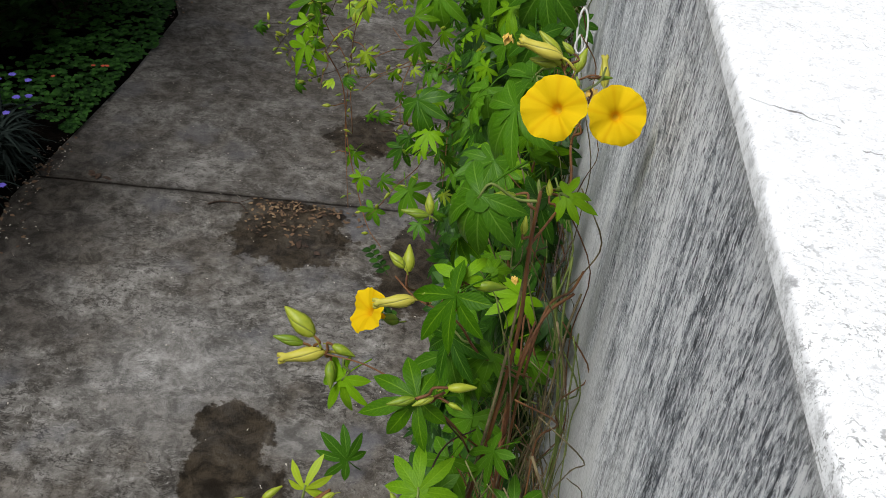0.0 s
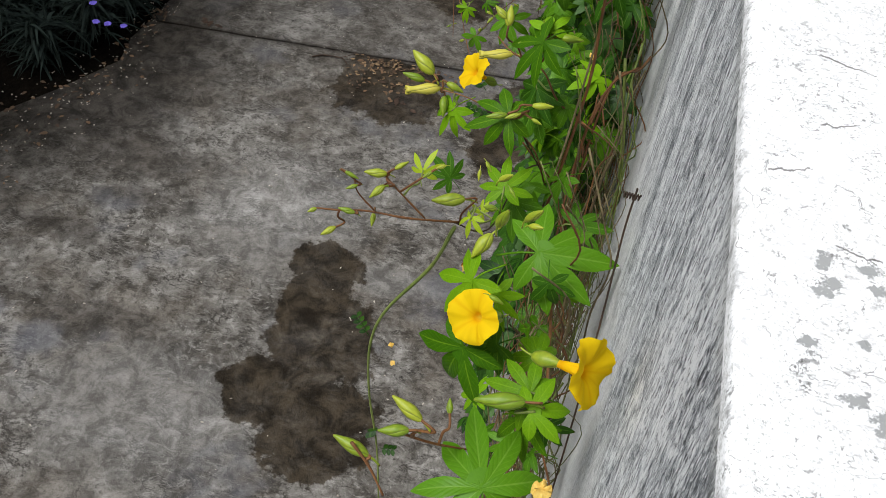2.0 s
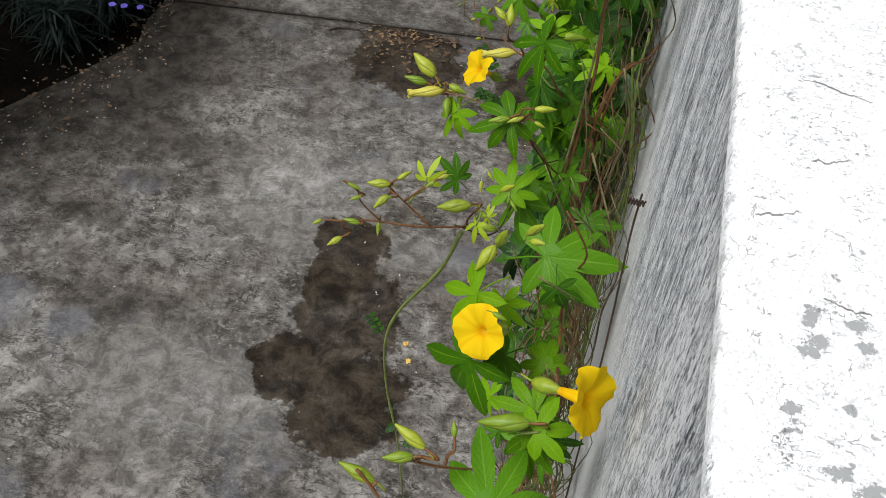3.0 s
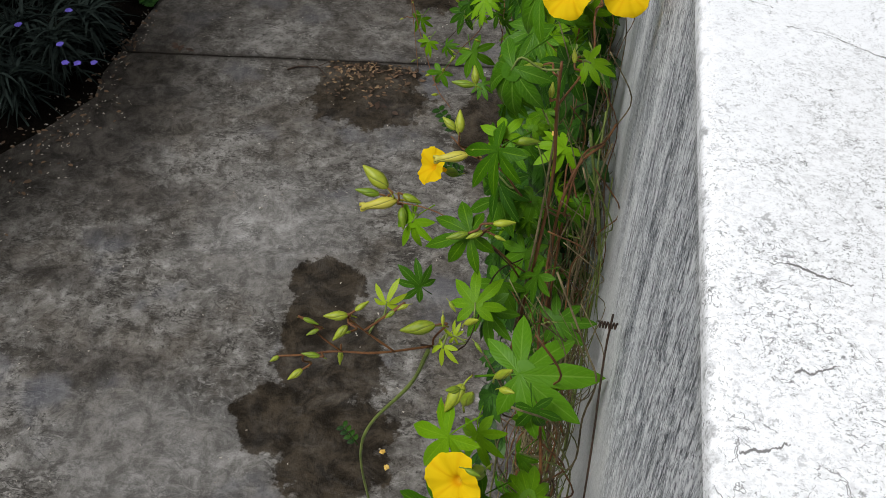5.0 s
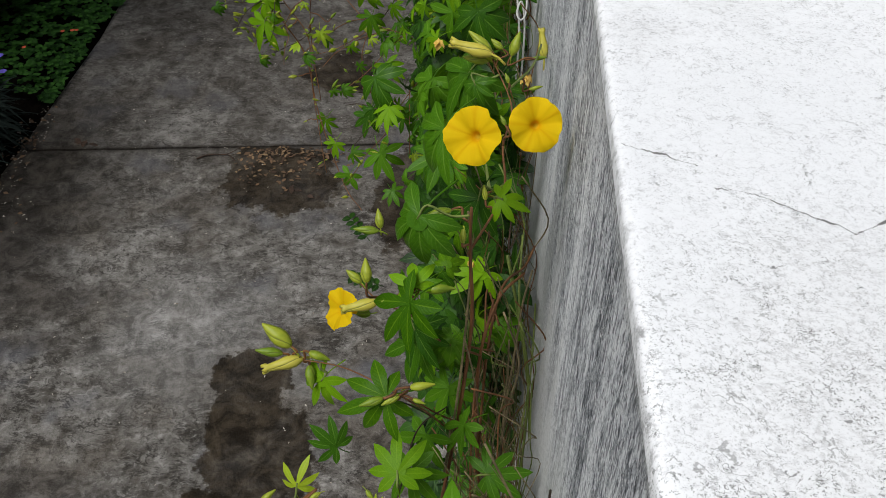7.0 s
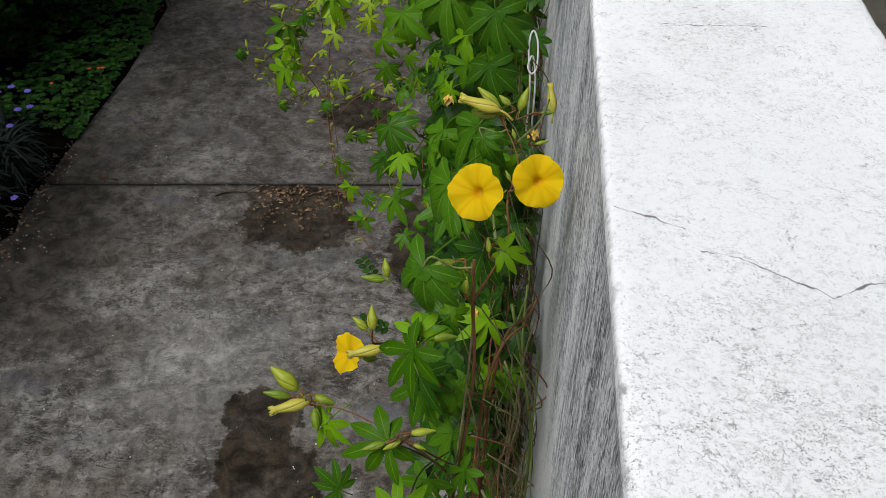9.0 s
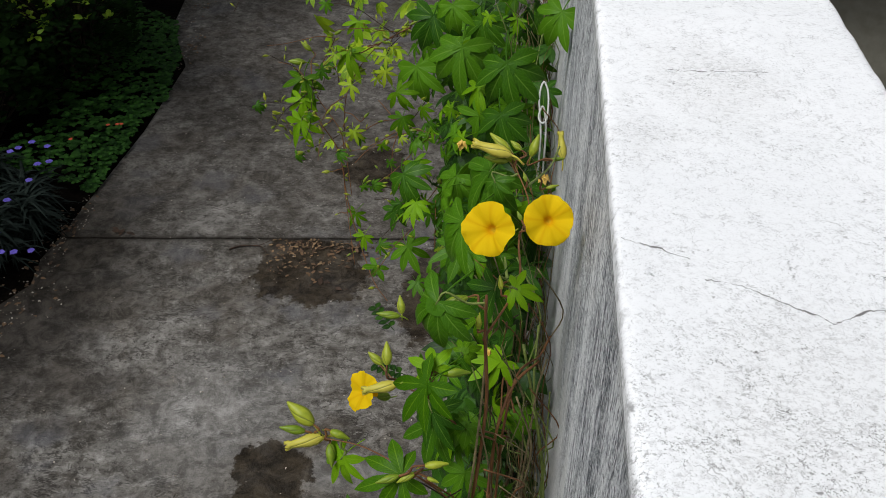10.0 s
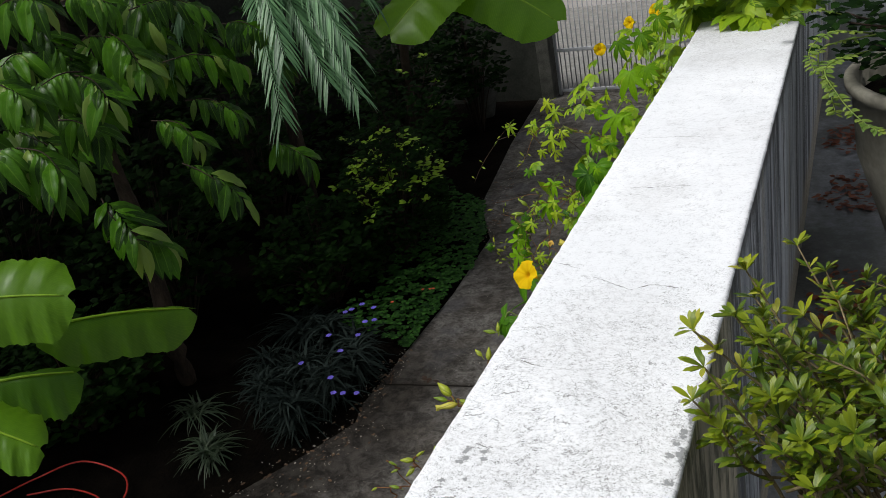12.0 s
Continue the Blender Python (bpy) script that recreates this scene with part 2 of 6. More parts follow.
def coping_material():
    """White masonry paint: flaking, cracked, with grey mortar showing through."""
    n = Nodes("white_masonry_paint")
    p = n.coord()
    x, y, z = n.xyz(p)
    big, fine = n.noise(p, 5, 5), n.noise(p, 70, 8, 0.7)
    c = n.mix(n.step(big, 0.35, 0.7), (0.95, 0.962, 0.985), (0.89, 0.905, 0.93))
    worn = n.step(n.math("ADD", y, n.math("MULTIPLY", n.noise(p, 6, 5), 0.5)), 0.65, 1.05, 1.0, 0.45)
    veil = n.noise(n.map(p, scale=(0.8, 1, 1)), 230, 7, 0.78, 0.4)
    c = n.mix(n.math("MULTIPLY", n.math("MULTIPLY", n.step(veil, 0.53, 0.62), worn), n.step(n.noise(p, 17, 6, 0.7), 0.38, 0.62, 0.3, 0.85)), c, (0.47, 0.475, 0.49))
    # dirt caught in the relief
    dirty = n.step(n.noise(n.map(p, loc=(2, 5, 0)), 5.5, 5, 0.6), 0.52, 0.72)
    for cx, cy, rx, ry in ((0.13, 0.52, 0.11, 0.18), (0.20, 0.34, 0.09, 0.12), (0.07, 0.27, 0.08, 0.10), (0.10, 0.95, 0.06, 0.10)):
        d = n.vec("LENGTH", n.map(n.vec("SUBTRACT", p, (cx, cy, 3.906)), scale=(1 / rx, 1 / ry, 0)), out=1)
        dirty = n.math("MAXIMUM", dirty, n.step(n.math("ADD", d, n.noise(p, 14, 5)), 0.9, 1.6, 0.95, 0.0))
    dash = n.noise(n.map(p, scale=(0.7, 1, 1)), 330, 6, 0.75, 0.5)
    dots = n.noise(p, 560, 4, 0.65, 0.4)
    grime = n.noise(n.map(p, scale=(1, 1.5, 1)), 150, 7, 0.75, 0.6)
    c = n.mix(n.math("MULTIPLY", n.step(grime, 0.48, 0.66), n.math("ADD", n.math("MULTIPLY", worn, 0.16), n.math("MULTIPLY", dirty, 0.36))), c, (0.45, 0.445, 0.45))
    patchy = n.math("MULTIPLY", n.step(n.noise(n.map(p, loc=(6, 3, 0)), 26, 5, 0.65), 0.47, 0.60, 0.30, 1.0), worn)
    for scale, loc, keep in ((70, (2, 1, 0), 0.585), (115, (0, 0, 0), 0.565), (190, (4, 7, 0), 0.545)):
        line = n.math("ABSOLUTE", n.math("SUBTRACT", n.noise(n.map(p, loc=loc), scale, 6, 0.62, 0.8), 0.5))
        line = n.math("MULTIPLY", n.step(line, 0.007, 0.018, 1.0, 0.0), n.step(n.noise(n.map(p, loc=(loc[1], 3, 0)), 55, 6, 0.72), keep, keep + 0.04))
        c = n.mix(n.math("MULTIPLY", n.math("MULTIPLY", line, n.math("ADD", 0.3, n.math("MULTIPLY", patchy, 0.7))), n.math("ADD", 0.78, n.math("MULTIPLY", dirty, 0.22))), c, (0.07, 0.068, 0.068))
    c = n.mix(n.math("MULTIPLY", n.math("MULTIPLY", n.step(dash, 0.585, 0.63), patchy), n.math("ADD", 0.75, n.math("MULTIPLY", dirty, 0.25))), c, (0.09, 0.088, 0.088))
    c = n.mix(n.math("MULTIPLY", n.math("MULTIPLY", n.step(dots, 0.575, 0.63), patchy), n.math("ADD", 0.62, n.math("MULTIPLY", dirty, 0.36))), c, (0.16, 0.17, 0.16))
    c = n.mix(n.math("MULTIPLY", dirty, 0.10), c, (0.5, 0.48, 0.46))
    c = n.mix(n.math("MULTIPLY", n.step(n.math("ADD", y, n.math("MULTIPLY", n.noise(p, 7, 5), 0.7)), 1.85, 2.4, 0.0, 0.55), n.step(grime, 0.40, 0.6, 0.45, 1.0)), c, (0.30, 0.29, 0.27))
    # hairline flakes
    shift = n.vec("MULTIPLY", n.node("ShaderNodeTexNoise", 1, Vector=p, Scale=60.0, Detail=4.0), (0.02, 0.02, 0.0))
    cell = n.voronoi(n.vec("ADD", p, shift), 150, "DISTANCE_TO_EDGE")
    flake = n.math("MULTIPLY", n.step(cell, 0.02, 0.07, 1.0, 0.0), n.step(n.noise(p, 75, 6, 0.7), 0.60, 0.65))
    c = n.mix(n.math("MULTIPLY", flake, n.math("ADD", 0.4, n.math("MULTIPLY", dirty, 0.4))), c, (0.12, 0.115, 0.11))
    near = n.step(n.math("ADD", y, n.math("MULTIPLY", n.noise(p, 9, 5), 0.3)), 0.55, 0.8, 1.0, 0.3)
    for scale, loc, keep in ((38, (9, 1, 0), 0.55), (66, (2, 6, 0), 0.53)):
        net = n.voronoi(n.vec("ADD", n.map(p, loc=loc), n.vec("MULTIPLY", shift, (2.2, 2.2, 0.0))), scale, "DISTANCE_TO_EDGE")
        net = n.math("MULTIPLY", n.step(net, 0.008, 0.028, 1.0, 0.0), n.step(n.noise(n.map(p, loc=loc), 45, 6, 0.74), keep, keep + 0.03))
        c = n.mix(n.math("MULTIPLY", net, n.math("MULTIPLY", near, 0.68)), c, (0.08, 0.076, 0.074))
    # chipped and dirty along both arrises
    arris = n.math("MINIMUM", x, n.math("SUBTRACT", 0.25, x))
    chip = n.step(n.math("ADD", arris, n.math("MULTIPLY", n.math("SUBTRACT", n.noise(p, 60, 8, 0.75), 0.5), 0.045)), -0.006, 0.002, 1.0, 0.0)
    c = n.mix(n.math("MULTIPLY", chip, 0.8), c, n.mix(n.step(fine, 0.4, 0.6), (0.20, 0.20, 0.205), (0.52, 0.53, 0.54)))
    # long cracks across the top: x range, y at its start, slope, thickness
    crack = None
    for x0, x1, y0, slope, thick in ((0.004, 0.048, 0.710, -0.40, 0.0012), (0.055, 0.078, 0.671, -0.06, 0.0007), (0.078, 0.126, 0.669, -0.62, 0.0013), (0.126, 0.155, 0.639, 0.52, 0.0015), (0.155, 0.200, 0.654, -0.16, 0.0010),
                                     (0.0, 0.14, 1.207, -0.02, 0.0010), (0.06, 0.15, 0.972, 0.08, 0.0009), (0.012, 0.032, 0.352, 0.40, 0.0008), (0.023, 0.070, 0.465, -0.24, 0.0009), (0.038, 0.058, 0.396, 0.40, 0.0008), (0.040, 0.062, 0.310, -0.20, 0.0008)):
        wob = n.math("MULTIPLY", n.math("SUBTRACT", n.noise(n.map(p, scale=(1, 0.1, 0), loc=(y0, 0, 0)), 70, 8, 0.7), 0.5), 0.016)
        line = n.math("ADD", n.math("ADD", n.math("MULTIPLY", n.math("SUBTRACT", x, x0), slope), y0), wob)
        d = n.math("ABSOLUTE", n.math("SUBTRACT", y, line))
        k = n.math("LESS_THAN", d, n.math("MULTIPLY", n.step(n.noise(p, 55, 4, 0.7), 0.36, 0.66, 0.1, 1.0), thick))
        k = n.math("MULTIPLY", k, n.math("MULTIPLY", n.math("GREATER_THAN", x, x0), n.math("LESS_THAN", x, x1)))
        crack = k if crack is None else n.math("MAXIMUM", crack, k)
    c = n.mix(n.math("MULTIPLY", crack, 0.85), c, (0.08, 0.075, 0.07))
    # bare patches of grey mortar
    bare = None
    for cx, cy, rx, ry in ((0.036, 0.298, 0.0030, 0.0070), (0.040, 0.286, 0.0040, 0.0040), (0.036, 0.279, 0.0050, 0.0030), (0.056, 0.299, 0.0050, 0.0040), (0.057, 0.288, 0.0040, 0.0040), (0.029, 0.250, 0.0035, 0.0040), (0.051, 0.256, 0.0025, 0.0030), (0.046, 0.226, 0.0050, 0.0030), (0.058, 0.220, 0.0060, 0.0060), (0.246, 0.40, 0.004, 0.030), (0.243, 0.361, 0.004, 0.010), (0.238, 0.345, 0.004, 0.004), (0.236, 0.326, 0.004, 0.005), (0.245, 0.33, 0.004, 0.012), (0.240, 0.288, 0.005, 0.004)):
        q = n.map(n.vec("SUBTRACT", p, (cx, cy, 3.906)), scale=(1 / rx, 1 / ry, 0))
        d = n.vec("LENGTH", q, out=1)
        bare = d if bare is None else n.math("MINIMUM", bare, d)
    rag = n.math("MULTIPLY", n.math("SUBTRACT", n.noise(p, 190, 8, 0.8), 0.5), 6.0)
    bare = n.step(n.math("ADD", bare, rag), 0.86, 0.94, 1.0, 0.0)
    c = n.mix(bare, c, n.mix(fine, (0.30, 0.31, 0.315), (0.38, 0.385, 0.385)))
    h = n.math("SUBTRACT", n.math("ADD", n.math("MULTIPLY", fine, 0.5), n.math("MULTIPLY", n.noise(p, 20, 4), 0.6)), n.math("ADD", bare, n.math("ADD", flake, crack)))
    n.bump(h, 0.55, 0.0016)
    return n.done(c, 0.72, 0.25)


def streaked_material(name, light, mid_tone, dark, clean, fade):
    """Plaster with rain streaks down the face; below fade the old white shows."""
    n = Nodes(name)
    p = n.coord()
    x, y, z = n.xyz(p)
    tilt = n.map(p, rot=(0.12, 0, 0))
    a = n.noise(n.map(tilt, scale=(0, 14, 1.1)), 1.0, 5, 0.6)
    mids = n.noise(n.map(tilt, scale=(0, 95, 26)), 1.0, 8, 0.74, 0.4)
    b = n.noise(n.map(tilt, scale=(0, 290, 105)), 1.0, 7, 0.8, 0.6)
    top = n.step(n.math("ADD", z, n.math("MULTIPLY", mids, 0.12)), 3.74, 3.90)
    f = n.math("ADD", n.math("ADD", n.math("MULTIPLY", a, 0.22), n.math("MULTIPLY", mids, 0.38)), n.math("MULTIPLY", b, 0.40))
    c = n.ramp(f, (0.425, dark), (0.465, mid_tone), (0.505, light), (0.545, (0.88, 0.89, 0.91)))
    run = n.noise(n.map(tilt, scale=(0, 40, 1.7), loc=(0, 3, 7)), 1.0, 4, 0.62)
    c = n.mix(n.math("MULTIPLY", n.step(run, 0.56, 0.68, 0.0, 0.75), n.step(b, 0.40, 0.58, 1.0, 0.35)), c, (0.06, 0.066, 0.09))
    c = n.mix(n.math("MULTIPLY", n.step(b, 0.52, 0.59), n.math("ADD", 0.35, n.math("MULTIPLY", top, 0.5))), c, (0.88, 0.89, 0.905))
    c = n.mix(n.math("MULTIPLY", n.step(b, 0.40, 0.47, 1.0, 0.0), n.math("ADD", 0.25, n.math("MULTIPLY", top, 0.55))), c, (0.04, 0.04, 0.05))
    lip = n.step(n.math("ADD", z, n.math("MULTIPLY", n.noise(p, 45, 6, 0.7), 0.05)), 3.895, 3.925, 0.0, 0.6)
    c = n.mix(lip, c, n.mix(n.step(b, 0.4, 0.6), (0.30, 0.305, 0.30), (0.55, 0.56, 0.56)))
    low = n.step(n.math("ADD", z, n.math("MULTIPLY", n.noise(n.map(p, scale=(20, 20, 2)), 1.0, 4), 0.5)), fade, fade + 0.25, 1.0, 0.0)
    c = n.mix(low, c, n.mix(n.step(b, 0.35, 0.6), (0.55, 0.55, 0.545), clean))
    n.bump(n.math("ADD", b, n.math("MULTIPLY", n.noise(p, 140, 5), 0.5)), 0.9, 0.003)
    return n.done(c, 0.65, 0.2)


def inner_face_material():
    """The terrace side of the wall: cool grey plaster with dark runs, mossy and tan towards its near end."""
    n = Nodes("streaked_terrace_plaster")
    p = n.coord()
    x, y, z = n.xyz(p)
    soft = n.noise(n.map(p, scale=(0, 7, 0.9)), 1.0, 6, 0.68)
    grain = n.noise(p, 110, 7, 0.75)
    c = n.mix(n.step(n.math("ADD", soft, n.math("MULTIPLY", grain, 0.35)), 0.48, 0.82), (0.24, 0.265, 0.31), (0.66, 0.69, 0.74))
    runs = n.noise(n.map(p, scale=(0, 8, 0.5), loc=(0, 2, 0)), 1.0, 8, 0.74)
    c = n.mix(n.step(n.math("ADD", runs, n.math("MULTIPLY", grain, 0.15)), 0.55, 0.64, 0.0, 0.9), c, (0.045, 0.05, 0.06))
    tan = n.noise(n.map(p, scale=(0, 5, 0.5), loc=(0, 9, 3)), 1.0, 5, 0.6)
    c = n.mix(n.step(tan, 0.54, 0.64, 0.0, 0.7), c, n.mix(n.step(grain, 0.35, 0.65), (0.26, 0.23, 0.165), (0.52, 0.48, 0.39)))
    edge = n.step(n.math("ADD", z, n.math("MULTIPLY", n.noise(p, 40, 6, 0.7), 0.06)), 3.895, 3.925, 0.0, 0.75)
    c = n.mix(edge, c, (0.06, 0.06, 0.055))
    foot = n.step(n.math("ADD", z, n.math("MULTIPLY", n.noise(n.map(p, scale=(1, 14, 3)), 1.0, 5), 0.16)), 3.42, 3.50, 0.9, 0.0)
    c = n.mix(foot, c, n.mix(n.step(grain, 0.35, 0.65), (0.30, 0.26, 0.19), (0.50, 0.46, 0.38)))
    near = n.step(n.math("ADD", y, n.math("MULTIPLY", n.noise(n.map(p, scale=(1, 9, 1.5)), 1.0, 5), 0.5)), 0.82, 0.94, 0.9, 0.0)
    c = n.mix(near, c, n.mix(n.step(n.noise(n.map(p, scale=(1, 34, 6)), 1.0, 8, 0.75), 0.40, 0.60), (0.09, 0.085, 0.035), (0.60, 0.54, 0.40)))
    n.bump(n.math("ADD", grain, n.math("MULTIPLY", n.noise(p, 30, 4), 0.5)), 0.6, 0.003)
    return n.done(c, 0.6, 0.35)


def terrace_material():
    n = Nodes("terrace_concrete")
    p = n.coord()
    t = n.math("ADD", n.math("MULTIPLY", n.noise(p, 1.3, 9, 0.7), 0.6), n.math("MULTIPLY", n.noise(p, 9, 9, 0.78), 0.4))
    c = n.ramp(t, (0.40, (0.022, 0.022, 0.018)), (0.47, (0.085, 0.088, 0.078)), (0.535, (0.20, 0.208, 0.215)), (0.66, (0.46, 0.475, 0.50)))
    n.bump(n.noise(p, 60, 6), 0.4, 0.002)
    return n.done(c, n.step(t, 0.4, 0.6, 0.35, 0.7), 0.4)


def petal_material():
    n = Nodes("yellow_petal")
    u, v = n.uv()
    rays = n.math("ABSOLUTE", n.math("SUBTRACT", n.math("FRACT", n.math("MULTIPLY", u, 5.0)), 0.5))
    c = n.ramp(v, (0.0, (0.55, 0.42, 0.03)), (0.20, (0.84, 0.52, 0.02)), (0.36, (0.86, 0.44, 0.005)), (0.46, (0.92, 0.56, 0.006)), (0.58, (0.93, 0.61, 0.008)), (1.0, (0.94, 0.66, 0.010)))
    c = n.mix(n.step(rays, 0.0, 0.14, 0.6, 0.0), c, (0.84, 0.46, 0.004))
    fine = n.noise(n.map(n.coord("UV"), scale=(60, 4, 1)), 1.0, 3)
    c = n.mix(n.step(fine, 0.35, 0.7, 0.25, 0.0), c, (0.86, 0.56, 0.006))
    n.bump(n.math("ADD", fine, n.math("MULTIPLY", n.step(rays, 0.0, 0.12), 0.8)), 0.3, 0.001)
    m = n.done(c, 0.7, 0.06)
    n.thin(n.mix(0.5, c, (0.95, 0.62, 0.005)), 0.4)
    return m


def bud_material(name, low, high, tip):
    n = Nodes(name)
    u, v = n.uv()
    own = n.node("ShaderNodeObjectInfo", "Random")
    f = n.math("ADD", n.math("MULTIPLY", n.noise(n.coord("UV"), 6, 3), 0.6), n.math("MULTIPLY", own, 0.4))
    c = n.mix(n.step(f, 0.2, 0.8), low, high)
    seam = n.math("ABSOLUTE", n.math("SUBTRACT", n.math("FRACT", n.math("ADD", n.math("MULTIPLY", u, 2.0), n.math("MULTIPLY", v, 0.7))), 0.5))
    c = n.mix(n.step(seam, 0.0, 0.05, 0.8, 0.0), c, (0.10, 0.12, 0.02))
    c = n.mix(n.step(v, 0.86, 1.0), c, tip)
    n.bump(n.step(seam, 0.0, 0.1), 0.4, 0.001)
    return n.done(c, 0.45, 0.35)


M_DRIVE, M_COPING, M_TERRACE = driveway_material(), coping_material(), terrace_material()
M_OUTER = streaked_material("streaked_plaster", (0.55, 0.57, 0.605), (0.26, 0.275, 0.305), (0.04, 0.044, 0.056), (0.78, 0.785, 0.785), 3.68)
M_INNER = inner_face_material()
M_SOIL = plain("dark_soil", (0.002, 0.0016, 0.0013), (0.008, 0.006, 0.0045), 3, 0.95, 0.8, 0.03, dist=0.02)
M_HOUSE = plain("pale_plaster", (0.5, 0.49, 0.46), (0.62, 0.61, 0.58), 2)
M_VINE_LEAF = leaf_material("vine_leaf", (0.028, 0.10, 0.002), (0.17, 0.35, 0.006), (0.24, 0.42, 0.02), 8, through=0.2, rough=0.45, spec=0.11, veins=0.11)
# darker copy of the vine leaf, inner shade in its colour; also deep-green leaves
M_VINE_DEEP = leaf_material("vine_leaf_shaded_deep", (0.018, 0.074, 0.003), (0.080, 0.21, 0.006), (0.17, 0.31, 0.04), 8, through=0.10, rough=0.42, spec=0.14, veins=0.16)
M_VINE_YOUNG = leaf_material("vine_leaf_young", (0.20, 0.33, 0.012), (0.36, 0.46, 0.018), (0.42, 0.52, 0.05), 9, spec=0.22)
M_STEM_RED = plain("red_brown_stem", (0.09, 0.035, 0.016), (0.22, 0.10, 0.035), 40, 0.6, stretch=(1, 1, 0.2))
M_STEM_GREEN = plain("green_stem", (0.10, 0.14, 0.03), (0.20, 0.25, 0.06), 40, 0.55)
M_STEM_WOOD = plain("woody_stem", (0.06, 0.045, 0.022), (0.25, 0.20, 0.105), 30, 0.8, 0.4)
M_STEM_OLIVE = plain("olive_stem", (0.06, 0.06, 0.018), (0.20, 0.20, 0.075), 30, 0.7, 0.3)
M_STEM_DARK = plain("dark_stem", (0.02, 0.014, 0.01), (0.07, 0.04, 0.025), 30, 0.7, 0.3)
M_PETAL = petal_material()
M_BUD = bud_material("bud_green", (0.13, 0.22, 0.012), (0.34, 0.38, 0.03), (0.12, 0.05, 0.015))
M_BUD_PALE = bud_material("bud_withered", (0.45, 0.42, 0.06), (0.55, 0.48, 0.07), (0.75, 0.50, 0.12))
M_WILT = plain("withered_petal", (0.62, 0.36, 0.05), (0.80, 0.58, 0.16), 60, 0.6)
M_WIRE = plain("pale_wire", (0.55, 0.55, 0.52), (0.72, 0.72, 0.70), 30, 0.5)


# ---- building blocks ----
def finish(bm, name, smooth=True):
    me = bpy.data.meshes.new(name)
    bm.to_mesh(me)
    bm.free()
    if smooth:
        me.shade_smooth()
    return me


def mesh_object(name, me, material, parent=None, label=""):
    if material and not me.materials:
        me.materials.append(material)
    ob = new(name, me)
    ob.parent = parent
    return tagged(ob, label)


def part(name, bm, material, parent, label=""):
    return mesh_object(name, finish(bm, name), material, parent, label)


def thing(name, place, label, category, group="", kind=""):
    ob = new(name)
    ob.empty_display_size = 0.05
    ob.location = place
    return tagged(ob, label, category, group, kind)


def box(bm, lo, hi, bevel=0.0):
    vs = [bm.verts.new((x, y, z)) for z in (lo[2], hi[2]) for y in (lo[1], hi[1]) for x in (lo[0], hi[0])]
    fs = [bm.faces.new([vs[i] for i in q]) for q in ((0, 2, 3, 1), (4, 5, 7, 6), (0, 1, 5, 4), (2, 6, 7, 3), (0, 4, 6, 2), (1, 3, 7, 5))]
    if bevel:
        bmesh.ops.bevel(bm, geom=list({e for f in fs for e in f.edges}), offset=bevel, segments=2, affect="EDGES", profile=0.6)


def spline(pts, steps=5):
    """A smooth line through the points."""
    pts = [Vector(p) for p in pts]
    if len(pts) < 3:
        return [pts[0].lerp(pts[-1], i / steps) for i in range(steps + 1)]
    ext = [2 * pts[0] - pts[1], *pts, 2 * pts[-1] - pts[-2]]
    res = []
    for a, b, c, d in zip(ext, ext[1:], ext[2:], ext[3:]):
        for i in range(steps):
            t = i / steps
            res.append(0.5 * (2 * b + (c - a) * t + (2 * a - 5 * b + 4 * c - d) * t * t + (3 * b - a - 3 * c + d) * t ** 3))
    return res + [pts[-1]]


def tube(bm, pts, r0, r1=None, sides=6, wobble=0.0):
    """A round tube along pts, from radius r0 to r1, capped."""
    r1 = r0 if r1 is None else r1
    uvl = bm.loops.layers.uv.verify()
    up = Vector((0.31, 0.52, 0.79))
    rings = []
    for i, p in enumerate(pts):
        d = (pts[min(i + 1, len(pts) - 1)] - pts[max(i - 1, 0)]).normalized()
        a = d.cross(up)
        a = a.normalized() if a.length > 1e-4 else d.orthogonal().normalized()
        b = d.cross(a)
        up = a.cross(d) * -1 if a.cross(d).dot(up) < 0 else a.cross(d)
        r = (r0 + (r1 - r0) * i / max(1, len(pts) - 1)) * (1 + wobble * noise.noise(p * 60))
        rings.append([bm.verts.new(p + (a * math.cos(k * math.tau / sides) + b * math.sin(k * math.tau / sides)) * r) for k in range(sides)])
    for i, (q, s) in enumerate(zip(rings, rings[1:])):
        for k in range(sides):
            f = bm.faces.new((q[k], q[(k + 1) % sides], s[(k + 1) % sides], s[k]))
            for l, (u, v) in zip(f.loops, ((k, i), (k + 1, i), (k + 1, i + 1), (k, i + 1))):
                l[uvl].uv = (u / sides, v / (len(rings) - 1))
    bm.faces.new(rings[0][::-1]), bm.faces.new(rings[-1])


